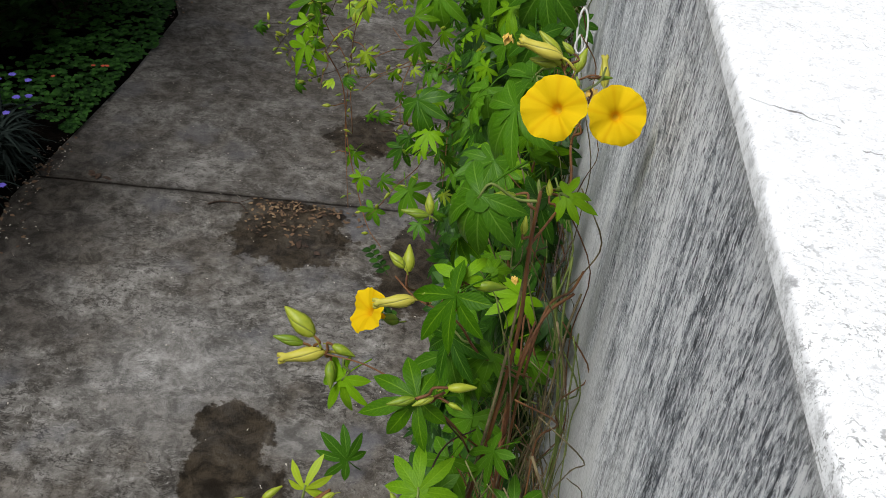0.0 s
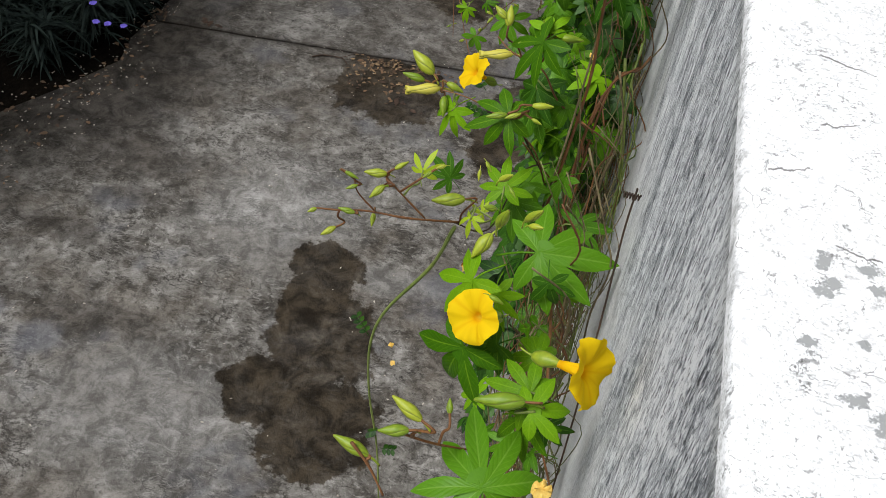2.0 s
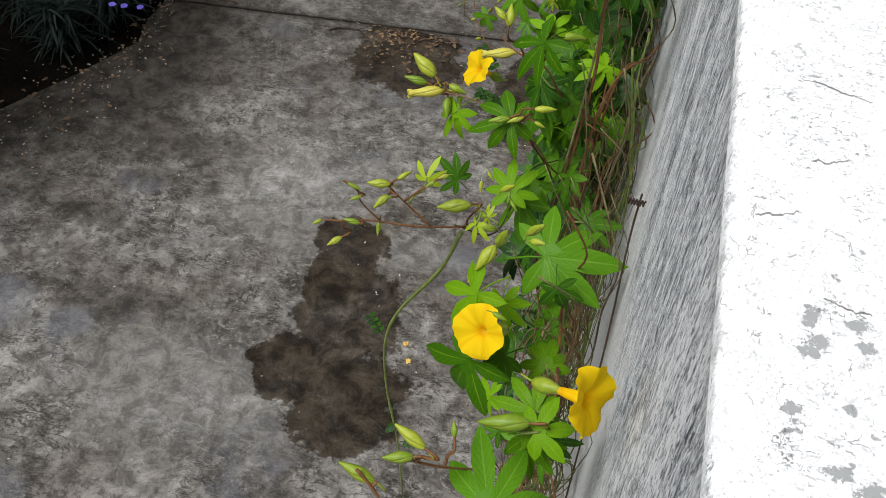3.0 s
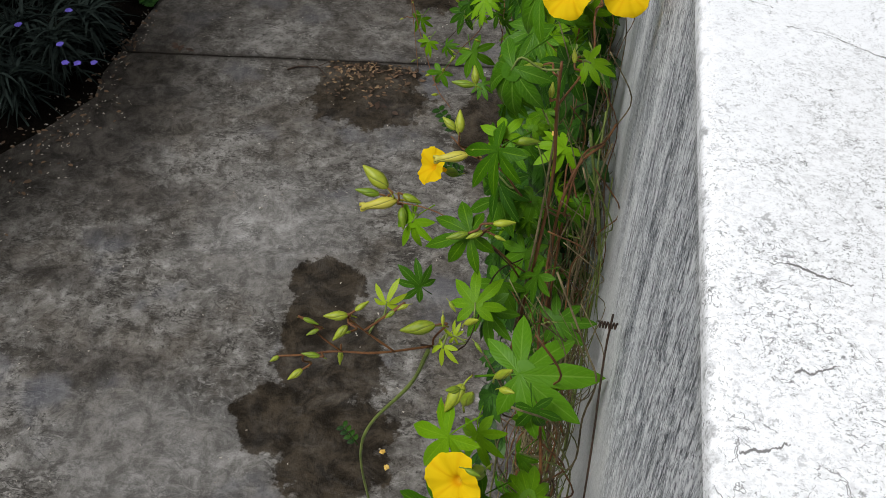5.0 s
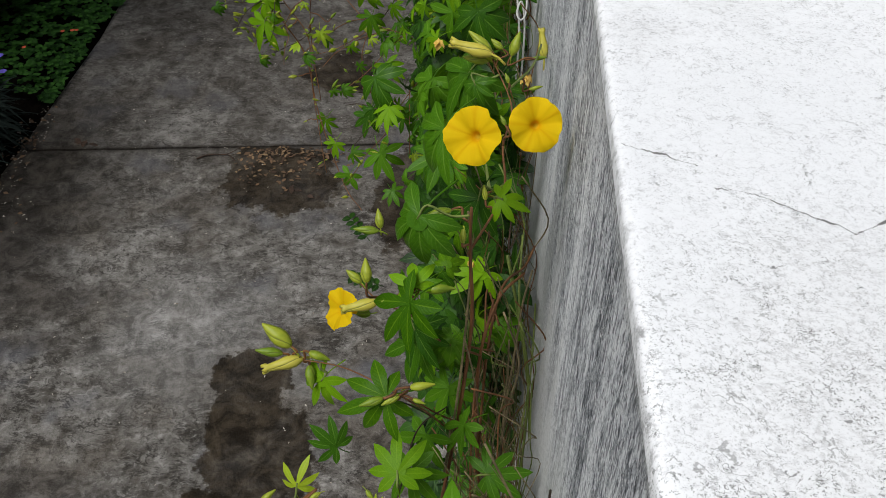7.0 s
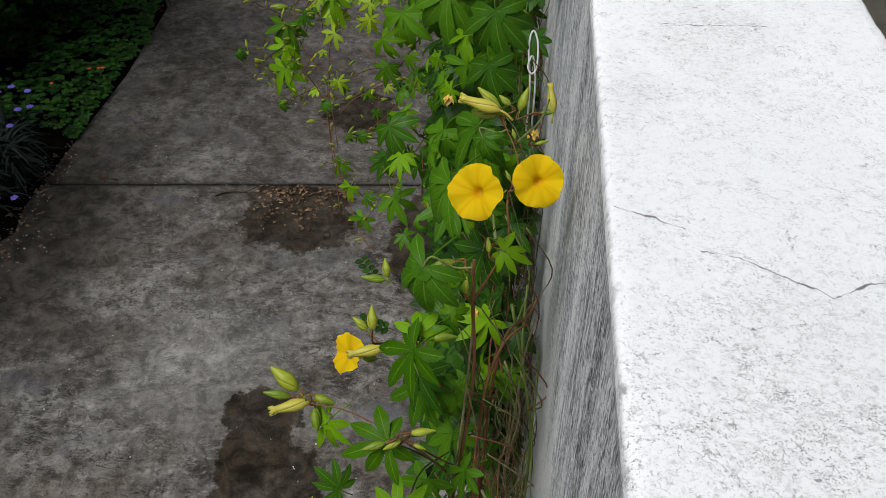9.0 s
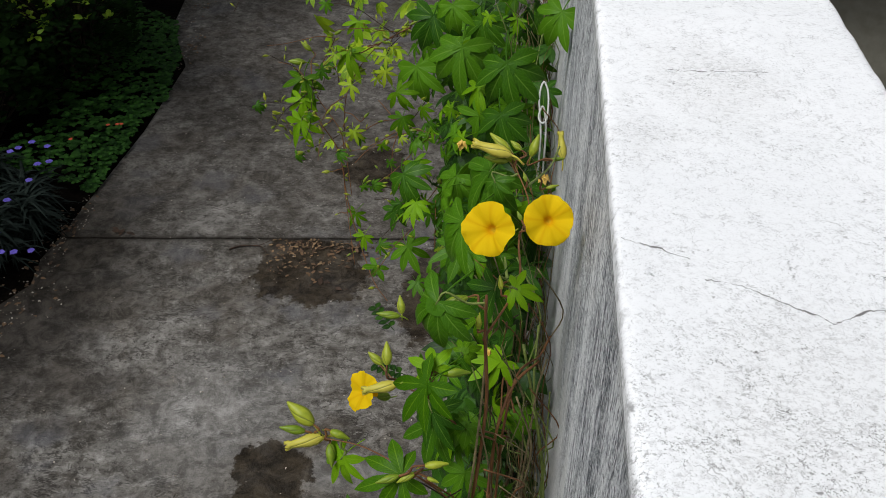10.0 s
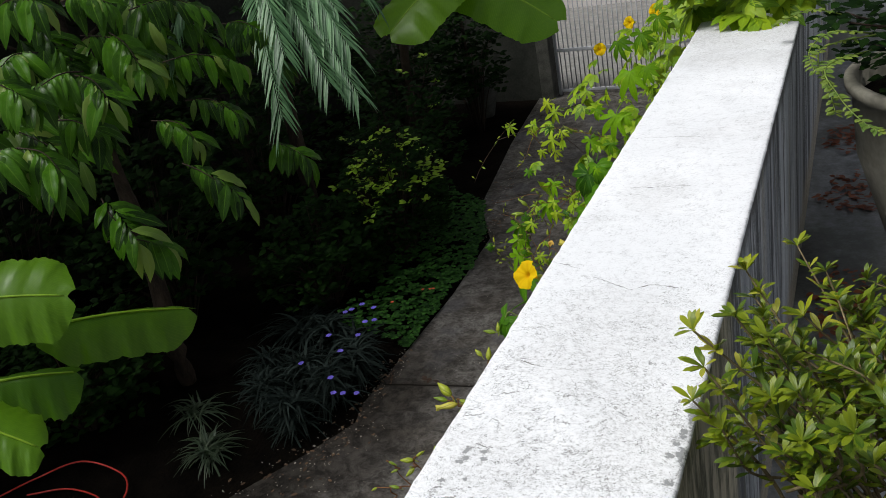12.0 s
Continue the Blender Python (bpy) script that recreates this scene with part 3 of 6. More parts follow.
def blade(bm, m, length, width, rows=7, cols=2, droop=0.3, fold=0.25, shape=0.75, base=0.1, ripple=0.0, teeth=0.0, side=0.0, point=0.72):
    """One leaf blade from the origin of m along its y, facing its z: a folded, drooping, pointed sheet."""
    uvl = bm.loops.layers.uv.verify()
    grid = []
    for i in range(rows + 1):
        v = i / rows
        w = width * ((math.sin(math.pi * min(1.0, v ** shape)) ** point if 0 < v < 1 else 0) + base * (1 - v) ** 2)
        w *= 1 + teeth * math.sin(i * 2.9)
        bend = droop * v * v
        y, z0 = length * v * (1 - 0.28 * droop * v), -length * bend * 0.6
        row = []
        for j in range(-cols, cols + 1):
            u = j / cols
            x = u * w + side * v * v * length
            z = z0 + abs(u) * w * fold - abs(u) ** 2 * w * fold * 0.7 + ripple * w * math.sin(v * 14 + u * 2) * abs(u)
            row.append(bm.verts.new(m @ Vector((x, y - abs(u) * 0.06 * w, z))))
        grid.append(row)
    n = 2 * cols
    for i in range(rows):
        for j in range(n):
            try:
                f = bm.faces.new((grid[i][j], grid[i][j + 1], grid[i + 1][j + 1], grid[i + 1][j]))
            except ValueError:
                continue
            for l, (a, b) in zip(f.loops, ((j, i), (j + 1, i), (j + 1, i + 1), (j, i + 1))):
                l[uvl].uv = (a / n, b / rows)


def facing(place, along, normal=(-0.2, -0.55, 0.8), scale=1.0):
    """A pose at place whose y runs along and whose z turns to normal."""
    y = Vector(along).normalized()
    z = Vector(normal)
    z = z - y * z.dot(y)
    z = z.normalized() if z.length > 1e-3 else y.orthogonal().normalized()
    x = y.cross(z)
    m = Matrix((x, y, z)).transposed().to_4x4()
    return Matrix.Translation(place) @ m @ Matrix.Scale(scale, 4)


def palmate(seed, lobes=7, width=0.155, droop=0.35, spread=125, fold=0.45, fuse=0.20, loose=1.0):
    """A palmate vine leaf of unit length: pointed lobes that grow out of one shared blade round the stalk."""
    rnd = random.Random(seed)
    bm = bmesh.new()
    uvl = bm.loops.layers.uv.verify()
    turns, reach = [], []
    for k in range(lobes):
        f = 2 * k / (lobes - 1) - 1
        ang = f * spread + rnd.uniform(-5, 5)
        ln = (1 - 0.40 * abs(f) ** 1.6) * rnd.uniform(0.93, 1.05)
        turns.append(ang), reach.append(ln)
        m = pose(0, 0, 0.004, 0, 0, -ang) @ pose(0, 0, 0, rnd.uniform(-14, 5) * loose, rnd.uniform(-12, 12) * loose, 0)
        blade(bm, m, ln, width * rnd.uniform(0.9, 1.1) * (1 - 0.18 * abs(f)), 10, 2, droop * rnd.uniform(0.6, 1.5), fold, 1.18, 0.24, 0.07, 0.02, rnd.uniform(-0.05, 0.05), 0.95)
    hub = bm.verts.new((0, -0.01, 0))
    rim = []
    for k in range(lobes):
        rim.append((turns[k], fuse * reach[k]))
        if k < lobes - 1:
            rim.append(((turns[k] + turns[k + 1]) / 2, fuse * (reach[k] + reach[k + 1]) * 0.5 * rnd.uniform(0.95, 1.1)))
    ring = [bm.verts.new((r * math.sin(radians(t)), r * math.cos(radians(t)), -0.012 * r / fuse)) for t, r in rim]
    for p, q in zip(ring, ring[1:]):
        f = bm.faces.new((hub, q, p))
        for l in f.loops:
            l[uvl].uv = (0.30, 0.345)
    tube(bm, spline([(0, 0.02, -0.01), (0, -0.25, -0.06), (0, -0.55, -0.32)], 4), 0.012, 0.016, 5)
    return finish(bm, "palmate_leaf")


def profile_mesh(bm, prof, seg=20, wave=None):
    """A body of revolution about z from (r, z) rows, with uv along it."""
    uvl = bm.loops.layers.uv.verify()
    rings = []
    for i, (r, z) in enumerate(prof):
        ring = []
        for k in range(seg):
            a = k * math.tau / seg
            rr, zz = wave(i, a, r, z) if wave else (r, z)
            ring.append(bm.verts.new((rr * math.cos(a), rr * math.sin(a), zz)))
        rings.append(ring)
    for i, (q, s) in enumerate(zip(rings, rings[1:])):
        for k in range(seg):
            f = bm.faces.new((q[k], q[(k + 1) % seg], s[(k + 1) % seg], s[k]))
            for l, (u, v) in zip(f.loops, ((k, i), (k + 1, i), (k + 1, i + 1), (k, i + 1))):
                l[uvl].uv = (u / seg, v / (len(prof) - 1))
    return rings


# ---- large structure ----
# boundary wall colour, kept near black to carry the shade under the trees
M_SHADED_WALL = plain("shaded_wall", (0.012, 0.014, 0.010), (0.04, 0.042, 0.034), 3, 0.95, 0.5)
TOP, DEPTH, FLOOR = 3.906, 0.25, 3.28
Y0, Y1 = -4.0, 7.6


def parapet():
    """The masonry wall whose painted top the camera looks along."""
    prof = ((0.0, 0.0), (0.0, 1.5), (0.0, 3.0), (0.0, 3.5), (0.0, TOP - 0.014), (0.0, TOP - 0.005), (0.001, TOP - 0.0015), (0.004, TOP), (0.012, TOP), (0.07, TOP), (0.13, TOP), (0.19, TOP),
            (DEPTH - 0.012, TOP), (DEPTH - 0.004, TOP), (DEPTH - 0.001, TOP - 0.0015), (DEPTH, TOP - 0.005), (DEPTH, TOP - 0.014), (DEPTH, FLOOR - 0.15))
    ys = [Y0 + 0.5 * i for i in range(7)] + [-0.5 + 0.012 * i for i in range(330)] + [3.46 + 0.1 * i for i in range(42)]
    bm = bmesh.new()
    rings = []
    for y in ys:
        row = []
        for i, (x, z) in enumerate(prof):
            p = Vector((x, y, z))
            if 4 < i < 16:
                w = 0.0016 if i in (6, 7, 13, 14) else 0.0006
                p += Vector((noise.noise(p * 70) * w + noise.noise(p * 9) * 0.0008, 0, noise.noise(p * 60 + Vector((5, 0, 0))) * w + noise.noise(p * 5) * 0.0008))
            row.append(bm.verts.new(p))
        rings.append(row)
    for a, b in zip(rings, rings[1:]):
        for i in range(len(prof) - 1):
            f = bm.faces.new((a[i], a[i + 1], b[i + 1], b[i]))
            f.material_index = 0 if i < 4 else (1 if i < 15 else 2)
    for ring in (rings[0][::-1], rings[-1]):
        bm.faces.new(ring).material_index = 0
    bmesh.ops.recalc_face_normals(bm, faces=bm.faces)
    me = finish(bm, "parapet_wall")
    for m in (M_OUTER, M_COPING, M_INNER):
        me.materials.append(m)
    return tagged(mesh_object("parapet_wall", me, None), "terrace wall with flaking white painted top and streaked grey faces", "wall", kind="structure")


parapet()


def slab_edge(x):
    return 5.925 + 0.12 * x + 0.012 * noise.noise((x * 3, 2, 0)) + 0.008 * noise.noise((x * 16, 5, 0))


def driveway():
    """Two cast concrete bays with an open, crooked joint between them."""
    road = thing("driveway", (-2, 4, 0), "stained damp concrete driveway with dark wet patches", "driveway", kind="structure")
    edge = [(-3.66, 5.2), (-3.62, 4.9), (-3.85, 4.4), (-4.2, 3.8), (-4.5, 2.8), (-5.3, 1.0), (-5.6, -6.0)]
    edge = [(x + 0.03 * noise.noise((x * 3, y * 3, 0)), y) for x, y in edge]
    xs = [-3.66 + 0.06 * i for i in range(61)]
    near = [(x, slab_edge(x) - 0.011) for x in xs] + [(-0.002, slab_edge(0)), (-0.002, -6.0)] + edge[::-1]
    far = [(x, slab_edge(x) + 0.012) for x in xs[::-1]] + [(-3.62, 7.2), (-3.7, 8.6), (-4.2, 9.6), (-4.6, 12.0), (-4.9, 14.6), (-0.002, 14.6), (-0.002, slab_edge(0) + 0.007)]
    for outline in (near, far):
        bm = bmesh.new()
        top = bm.faces.new([bm.verts.new((x, y, 0)) for x, y in outline])
        for v in bmesh.ops.extrude_face_region(bm, geom=[top])["geom"]:
            if isinstance(v, bmesh.types.BMVert):
                v.co.z = -0.12
        bmesh.ops.recalc_face_normals(bm, faces=bm.faces)
        mesh_object("slab", finish(bm, "slab", False), M_DRIVE, road).matrix_parent_inverse = road.matrix_basis.inverted()


driveway()


def ground():
    bm = bmesh.new()
    xs = [-900, -60, -20, *[-9 + 0.25 * i for i in range(37)], 20, 900]
    ys = [-900, -30, *[-7 + 0.4 * i for i in range(70)], 60, 900]
    rows = [[bm.verts.new((x, y, -0.03 + (0.05 * noise.noise((x * 1.7, y * 1.7, 0)) + 0.03 if -8.9 < x < -5.5 and 3 < y < 14 else 0))) for x in xs] for y in ys]
    for a, b in zip(rows, rows[1:]):
        for i in range(len(xs) - 1):
            bm.faces.new((a[i], a[i + 1], b[i + 1], b[i]))
    tagged(mesh_object("ground", finish(bm, "ground"), M_SOIL), "dark bare garden soil", "ground", kind="structure")


ground()


def terrace():
    bm = bmesh.new()
    box(bm, (DEPTH, Y0, FLOOR - 0.15), (6.5, Y1, FLOOR))
    tagged(mesh_object("terrace_floor", finish(bm, "terrace_floor", False), M_TERRACE), "damp stained concrete terrace floor", "floor", kind="structure")
    bm = bmesh.new()
    box(bm, (6.5, Y0, 0), (6.7, Y1, 6.0))
    tagged(mesh_object("wall_house", finish(bm, "wall_house", False), M_HOUSE), "plain pale plastered house wall", "wall", kind="structure")
    bm = bmesh.new()
    box(bm, (0, Y1, 0), (6.5, Y1 + 0.2, 4.4))
    tagged(mesh_object("wall_house_end", finish(bm, "wall_house_end", False), M_HOUSE), "plain pale plastered house wall", "wall", kind="structure")
    bm = bmesh.new()
    box(bm, (-9.3, -6, -0.1), (-9.1, 16, 3.4))
    tagged(mesh_object("wall_garden", finish(bm, "wall_garden", False), M_SHADED_WALL), "added garden boundary wall behind shrubs, shade put into its dark colour", "wall", kind="structure")


terrace()

# ---- the climbing vine ----
vine = thing("climbing_vine", (-0.05, 0.9, 0), "tangled climbing vine with palmate leaves and yellow flowers", "vine")
VINE_BACK = vine.matrix_basis.inverted()
rng = random.Random(11)
PALMS = [palmate(3, 7, 0.135, 0.25), palmate(5, 7, 0.125, 0.45), palmate(8, 5, 0.145, 0.4, 105), palmate(13, 7, 0.13, 0.35), palmate(21, 7, 0.125, 0.6, 110)]
PALMS_YOUNG = [palmate(31, 7, 0.10, 0.5, 115, fuse=0.14, loose=1.6), palmate(33, 5, 0.105, 0.4, 100, fuse=0.14, loose=1.6)]
PALMS_HANG = [palmate(41, 7, 0.10, 0.40, 115, fuse=0.15, loose=1.2), palmate(43, 7, 0.105, 0.5, 105, fuse=0.15, loose=1.2), palmate(47, 7, 0.10, 0.35, 100, fuse=0.15, loose=1.2)]
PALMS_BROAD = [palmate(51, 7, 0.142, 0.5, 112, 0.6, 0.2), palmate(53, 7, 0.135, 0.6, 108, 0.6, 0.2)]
# the same leaf shapes again, for the darker shade-toned material
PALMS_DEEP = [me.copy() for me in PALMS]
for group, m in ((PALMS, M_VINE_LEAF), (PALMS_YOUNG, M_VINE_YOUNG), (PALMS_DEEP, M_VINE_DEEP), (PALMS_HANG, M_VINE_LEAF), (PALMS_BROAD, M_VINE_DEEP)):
    for me in group:
        me.materials.append(m)


def on_vine(ob, m):
    ob.parent, ob.matrix_parent_inverse, ob.matrix_basis = vine, VINE_BACK, m
    return ob


def vine_leaf(kind, place, along, normal, size):
    me = rng.choice(kind)
    return on_vine(new("leaf", me), facing(place, along, normal, size))


TILTS = {"u": (-0.1, -0.55, 0.83), "f": (0.0, -0.35, 0.93), "d": (-0.5, -0.65, 0.57), "c": (-0.2, -0.85, 0.5), "r": (0.3, -0.8, 0.5)}
LEAVES_NEAR = [
    (-0.086, 0.634, 3.519, 0.079, 0.007, 0.014, "u"),
    (-0.081, 0.325, 3.583, -0.021, 0.062, 0.024, "f"),
    (-0.062, 0.514, 3.505, -0.018, 0.038, 0.014, "f"),
    (-0.130, 0.475, 3.542, -0.031, -0.022, -0.053, "d"),
    (-0.137, 0.520, 3.581, -0.029, -0.012, -0.039, "d"),
    (-0.056, 0.750, 3.458, 0.044, 0.004, 0.008, "u"),
    (-0.064, 0.400, 3.609, -0.041, 0.005, -0.002, "u"),
    (-0.063, 0.390, 3.592, 0.000, -0.027, -0.030, "d"),
    (-0.044, 0.420, 3.538, 0.027, -0.000, 0.003, "u"),
    (-0.060, 0.380, 3.614, 0.036, 0.008, 0.009, "u"),
    (-0.102, 0.500, 3.526, -0.034, -0.020, -0.017, "u"),
    (-0.116, 0.560, 3.525, 0.010, -0.028, -0.024, "d"),
    (-0.069, 0.600, 3.516, 0.012, -0.019, -0.027, "c"),
]
LEAVES_MID = [
    (-0.140, 0.697, 3.535, -0.003, 0.032, 0.021, "u"),
    (-0.152, 0.727, 3.608, -0.045, -0.009, -0.012, "u"),
    (-0.130, 0.813, 3.744, -0.031, -0.018, -0.048, "d"),
    (-0.133, 0.807, 3.666, -0.008, 0.025, 0.016, "u"),
    (-0.137, 0.790, 3.662, -0.030, -0.010, -0.038, "d"),
    (-0.138, 0.844, 3.567, 0.018, -0.034, -0.022, "d"),
    (-0.210, 0.762, 3.472, -0.024, 0.004, 0.020, "r"),
    (-0.220, 0.780, 3.558, -0.020, -0.011, -0.030, "d"),
    (-0.136, 0.860, 3.529, -0.016, -0.024, -0.042, "d"),
    (-0.103, 0.900, 3.400, -0.013, -0.025, -0.039, "d"),
    (-0.062, 0.880, 3.711, 0.026, -0.010, -0.003, "u"),
    (-0.081, 0.920, 3.676, -0.011, -0.024, -0.037, "d"),
    (-0.110, 0.900, 3.601, 0.016, 0.016, 0.012, "u"),
]
LEAVES_TOP = [
    (-0.115, 0.890, 3.779, -0.021, -0.018, -0.039, "d"),
    (-0.097, 1.500, 3.649, 0.013, -0.042, -0.067, "c"),
    (-0.099, 1.420, 3.602, 0.015, -0.032, -0.049, "c"),
    (-0.179, 1.628, 3.613, -0.005, -0.041, -0.072, "c"),
    (-0.236, 1.700, 3.636, -0.018, -0.029, -0.057, "c"),
    (-0.198, 1.660, 3.675, 0.013, -0.026, -0.038, "c"),
    (-0.148, 1.200, 3.627, -0.020, -0.018, -0.038, "d"),
    (-0.100, 1.115, 3.694, -0.037, -0.015, -0.050, "d"),
    (-0.093, 1.080, 3.703, 0.009, -0.019, -0.015, "d"),
    (-0.019, 1.500, 3.739, -0.022, -0.022, -0.047, "c"),
    (-0.150, 1.750, 3.610, 0.010, -0.032, -0.050, "c"),
    (-0.280, 1.800, 3.487, 0.022, -0.039, -0.057, "c"),
    (-0.263, 1.500, 3.429, 0.026, -0.043, -0.027, "d"),
]
LEAVES_FAR = [
    (-0.448, 1.947, 3.442, -0.000, -0.029, -0.050, "c"),
    (-0.428, 1.970, 3.501, -0.010, -0.020, -0.037, "c"),
    (-0.562, 1.989, 3.351, -0.003, -0.033, -0.057, "c"),
    (-0.563, 1.970, 3.308, -0.015, -0.023, -0.046, "c"),
    (-0.563, 1.940, 3.267, -0.020, -0.028, -0.056, "c"),
    (-0.312, 1.750, 3.456, 0.034, -0.021, -0.022, "c"),
    (-0.296, 1.750, 3.079, 0.029, -0.031, -0.041, "c"),
    (-0.365, 1.750, 3.016, -0.020, -0.014, -0.032, "c"),
    (-0.440, 1.900, 3.050, -0.016, -0.015, -0.032, "c"),
    (-0.412, 1.850, 3.024, -0.012, -0.015, -0.031, "c"),
    (-0.294, 1.700, 3.430, -0.009, -0.018, -0.034, "c"),
    (-0.258, 1.600, 3.395, 0.018, -0.021, -0.028, "c"),
    (-0.308, 1.700, 3.212, -0.009, -0.020, -0.037, "c"),
]
LEAVES_PALE = [
    (-0.222, 0.660, 3.564, 0.004, 0.016, 0.028, "c"),
    (-0.154, 0.660, 3.529, -0.020, 0.007, 0.004, "c"),
    (-0.162, 0.640, 3.539, -0.004, -0.018, -0.024, "d"),
    (-0.317, 1.650, 3.549, -0.002, -0.019, -0.033, "c"),
    (-0.369, 1.600, 3.543, -0.030, -0.009, -0.027, "c"),
    (-0.380, 1.650, 3.421, 0.013, -0.019, -0.028, "c"),
    (-0.310, 1.620, 3.593, -0.027, -0.006, -0.020, "c"),
    (-0.441, 2.110, 3.673, -0.053, -0.004, -0.028, "c"),
    (-0.515, 2.100, 3.635, -0.032, -0.013, -0.036, "c"),
    (-0.430, 2.020, 3.616, -0.060, 0.001, -0.023, "c"),
    (-0.289, 1.950, 3.777, -0.024, -0.017, -0.038, "c"),
    (-0.612, 2.150, 3.620, -0.010, -0.021, -0.041, "c"),
    (-0.484, 2.060, 3.567, -0.008, -0.016, -0.030, "c"),
    (-0.433, 2.040, 3.573, -0.002, -0.019, -0.034, "c"),
    (-0.470, 2.130, 3.695, -0.038, -0.009, -0.031, "c"),
    (-0.411, 2.050, 3.630, 0.002, -0.020, -0.033, "c"),
]
LEAVES_EDGE = [
    (-0.096, 1.660, 3.905, 0.011, -0.049, -0.078, "c"),
    (-0.139, 1.660, 3.802, -0.019, -0.040, -0.075, "c"),
    (-0.106, 1.850, 3.947, -0.027, -0.029, -0.061, "c"),
    (-0.031, 1.550, 3.943, 0.014, -0.028, -0.043, "c"),
    (-0.227, 1.800, 3.774, 0.009, -0.024, -0.038, "c"),
    (-0.077, 1.500, 3.853, 0.008, -0.021, -0.032, "c"),
    (-0.236, 1.750, 3.708, -0.014, -0.027, -0.051, "c"),
    (-0.101, 1.450, 3.808, -0.012, -0.016, -0.033, "c"),
    (-0.203, 2.000, 3.895, 0.019, -0.040, -0.060, "c"),
    (-0.093, 2.000, 3.953, -0.006, -0.033, -0.058, "c"),
    (-0.124, 1.400, 3.769, -0.012, -0.009, -0.020, "c"),
]
BUDS_LOW = [
    (-0.130, 0.555, 3.609, -0.013, -0.019, -0.017),
    (-0.292, 0.620, 3.577, 0.015, -0.001, -0.005),
    (-0.251, 0.630, 3.578, -0.023, -0.005, 0.000),
    (-0.244, 0.630, 3.587, 0.012, 0.009, 0.006),
    (-0.278, 0.620, 3.563, -0.011, -0.007, -0.003),
    (-0.253, 0.630, 3.562, -0.012, -0.013, -0.010),
    (-0.316, 0.603, 3.533, -0.008, -0.006, -0.003),
    (-0.277, 0.610, 3.533, -0.018, -0.002, 0.003),
    (-0.298, 0.610, 3.505, -0.013, -0.011, -0.006),
    (-0.263, 0.630, 3.519, 0.001, -0.011, -0.010),
    (-0.174, 0.660, 3.542, -0.034, -0.009, -0.005),
    (-0.133, 0.330, 3.641, -0.025, 0.009, 0.007),
    (-0.166, 0.315, 3.600, -0.029, 0.005, 0.006),
    (-0.141, 0.330, 3.624, -0.022, -0.006, -0.002),
    (-0.118, 0.360, 3.612, -0.003, 0.010, 0.006),
    (-0.115, 0.470, 3.626, 0.013, -0.003, -0.003),
    (-0.066, 0.380, 3.624, -0.038, -0.006, -0.006),
    (-0.193, 0.630, 3.608, -0.009, -0.006, -0.002),
    (-0.206, 0.630, 3.596, -0.008, -0.006, -0.006),
    (-0.243, 0.610, 3.582, -0.003, -0.006, 0.004),
    (-0.156, 0.600, 3.640, 0.001, -0.006, -0.009),
    (-0.137, 0.600, 3.633, 0.012, -0.006, 0.016),
    (-0.154, 0.620, 3.634, 0.007, -0.006, -0.006),
    (-0.123, 0.560, 3.664, 0.007, -0.006, -0.005),
    (-0.103, 0.540, 3.650, 0.013, -0.006, 0.022),
    (-0.098, 0.520, 3.665, 0.012, -0.006, 0.007),
    (-0.124, 0.490, 3.703, -0.010, -0.006, 0.005),
    (-0.121, 0.490, 3.685, 0.007, -0.006, 0.026),
]
BUDS_MID = [
    (-0.249, 0.790, 3.591, -0.032, 0.014, 0.018),
    (-0.258, 0.790, 3.580, -0.029, -0.002, 0.005),
    (-0.233, 0.790, 3.584, 0.023, -0.003, -0.007),
    (-0.234, 0.790, 3.565, 0.005, -0.020, -0.017),
    (-0.153, 0.720, 3.615, -0.023, -0.008, -0.004),
    (-0.139, 0.720, 3.621, -0.017, -0.009, -0.006),
    (-0.130, 0.720, 3.633, 0.024, 0.004, 0.002),
    (-0.128, 0.720, 3.617, 0.013, -0.003, -0.003),
    (-0.151, 0.810, 3.648, -0.015, -0.006, -0.004),
    (-0.138, 0.810, 3.652, -0.011, -0.007, -0.006),
    (-0.125, 0.810, 3.659, 0.031, 0.003, 0.001),
    (-0.180, 0.800, 3.673, -0.016, 0.008, 0.009),
    (-0.179, 0.820, 3.652, -0.003, 0.019, 0.018),
    (-0.170, 0.850, 3.690, -0.026, -0.001, 0.002),
    (-0.170, 0.860, 3.684, -0.004, 0.014, 0.015),
]
BUDS_MID += [
    (-0.104, 0.830, 3.738, -0.029, -0.007, -0.007),
]
BUDS_TOP = [
    (-0.077, 1.100, 3.730, -0.042, 0.020, 0.028),
    (-0.073, 1.100, 3.719, -0.033, 0.019, 0.026),
    (-0.052, 1.200, 3.666, 0.014, 0.026, 0.040),
    (-0.079, 1.100, 3.719, -0.047, 0.003, 0.003),
    (-0.065, 1.100, 3.734, -0.022, 0.010, 0.014),
    (-0.057, 1.050, 3.724, -0.007, 0.010, 0.014),
    (-0.033, 1.100, 3.685, 0.025, 0.003, 0.007),
    (-0.028, 1.200, 3.663, 0.031, 0.001, 0.005),
    (-0.093, 0.820, 3.709, 0.000, 0.018, 0.018),
    (-0.060, 0.950, 3.742, -0.009, 0.010, 0.012),
    (-0.070, 0.900, 3.702, 0.021, 0.007, 0.009),
    (-0.075, 0.880, 3.708, -0.004, 0.016, 0.017),
]
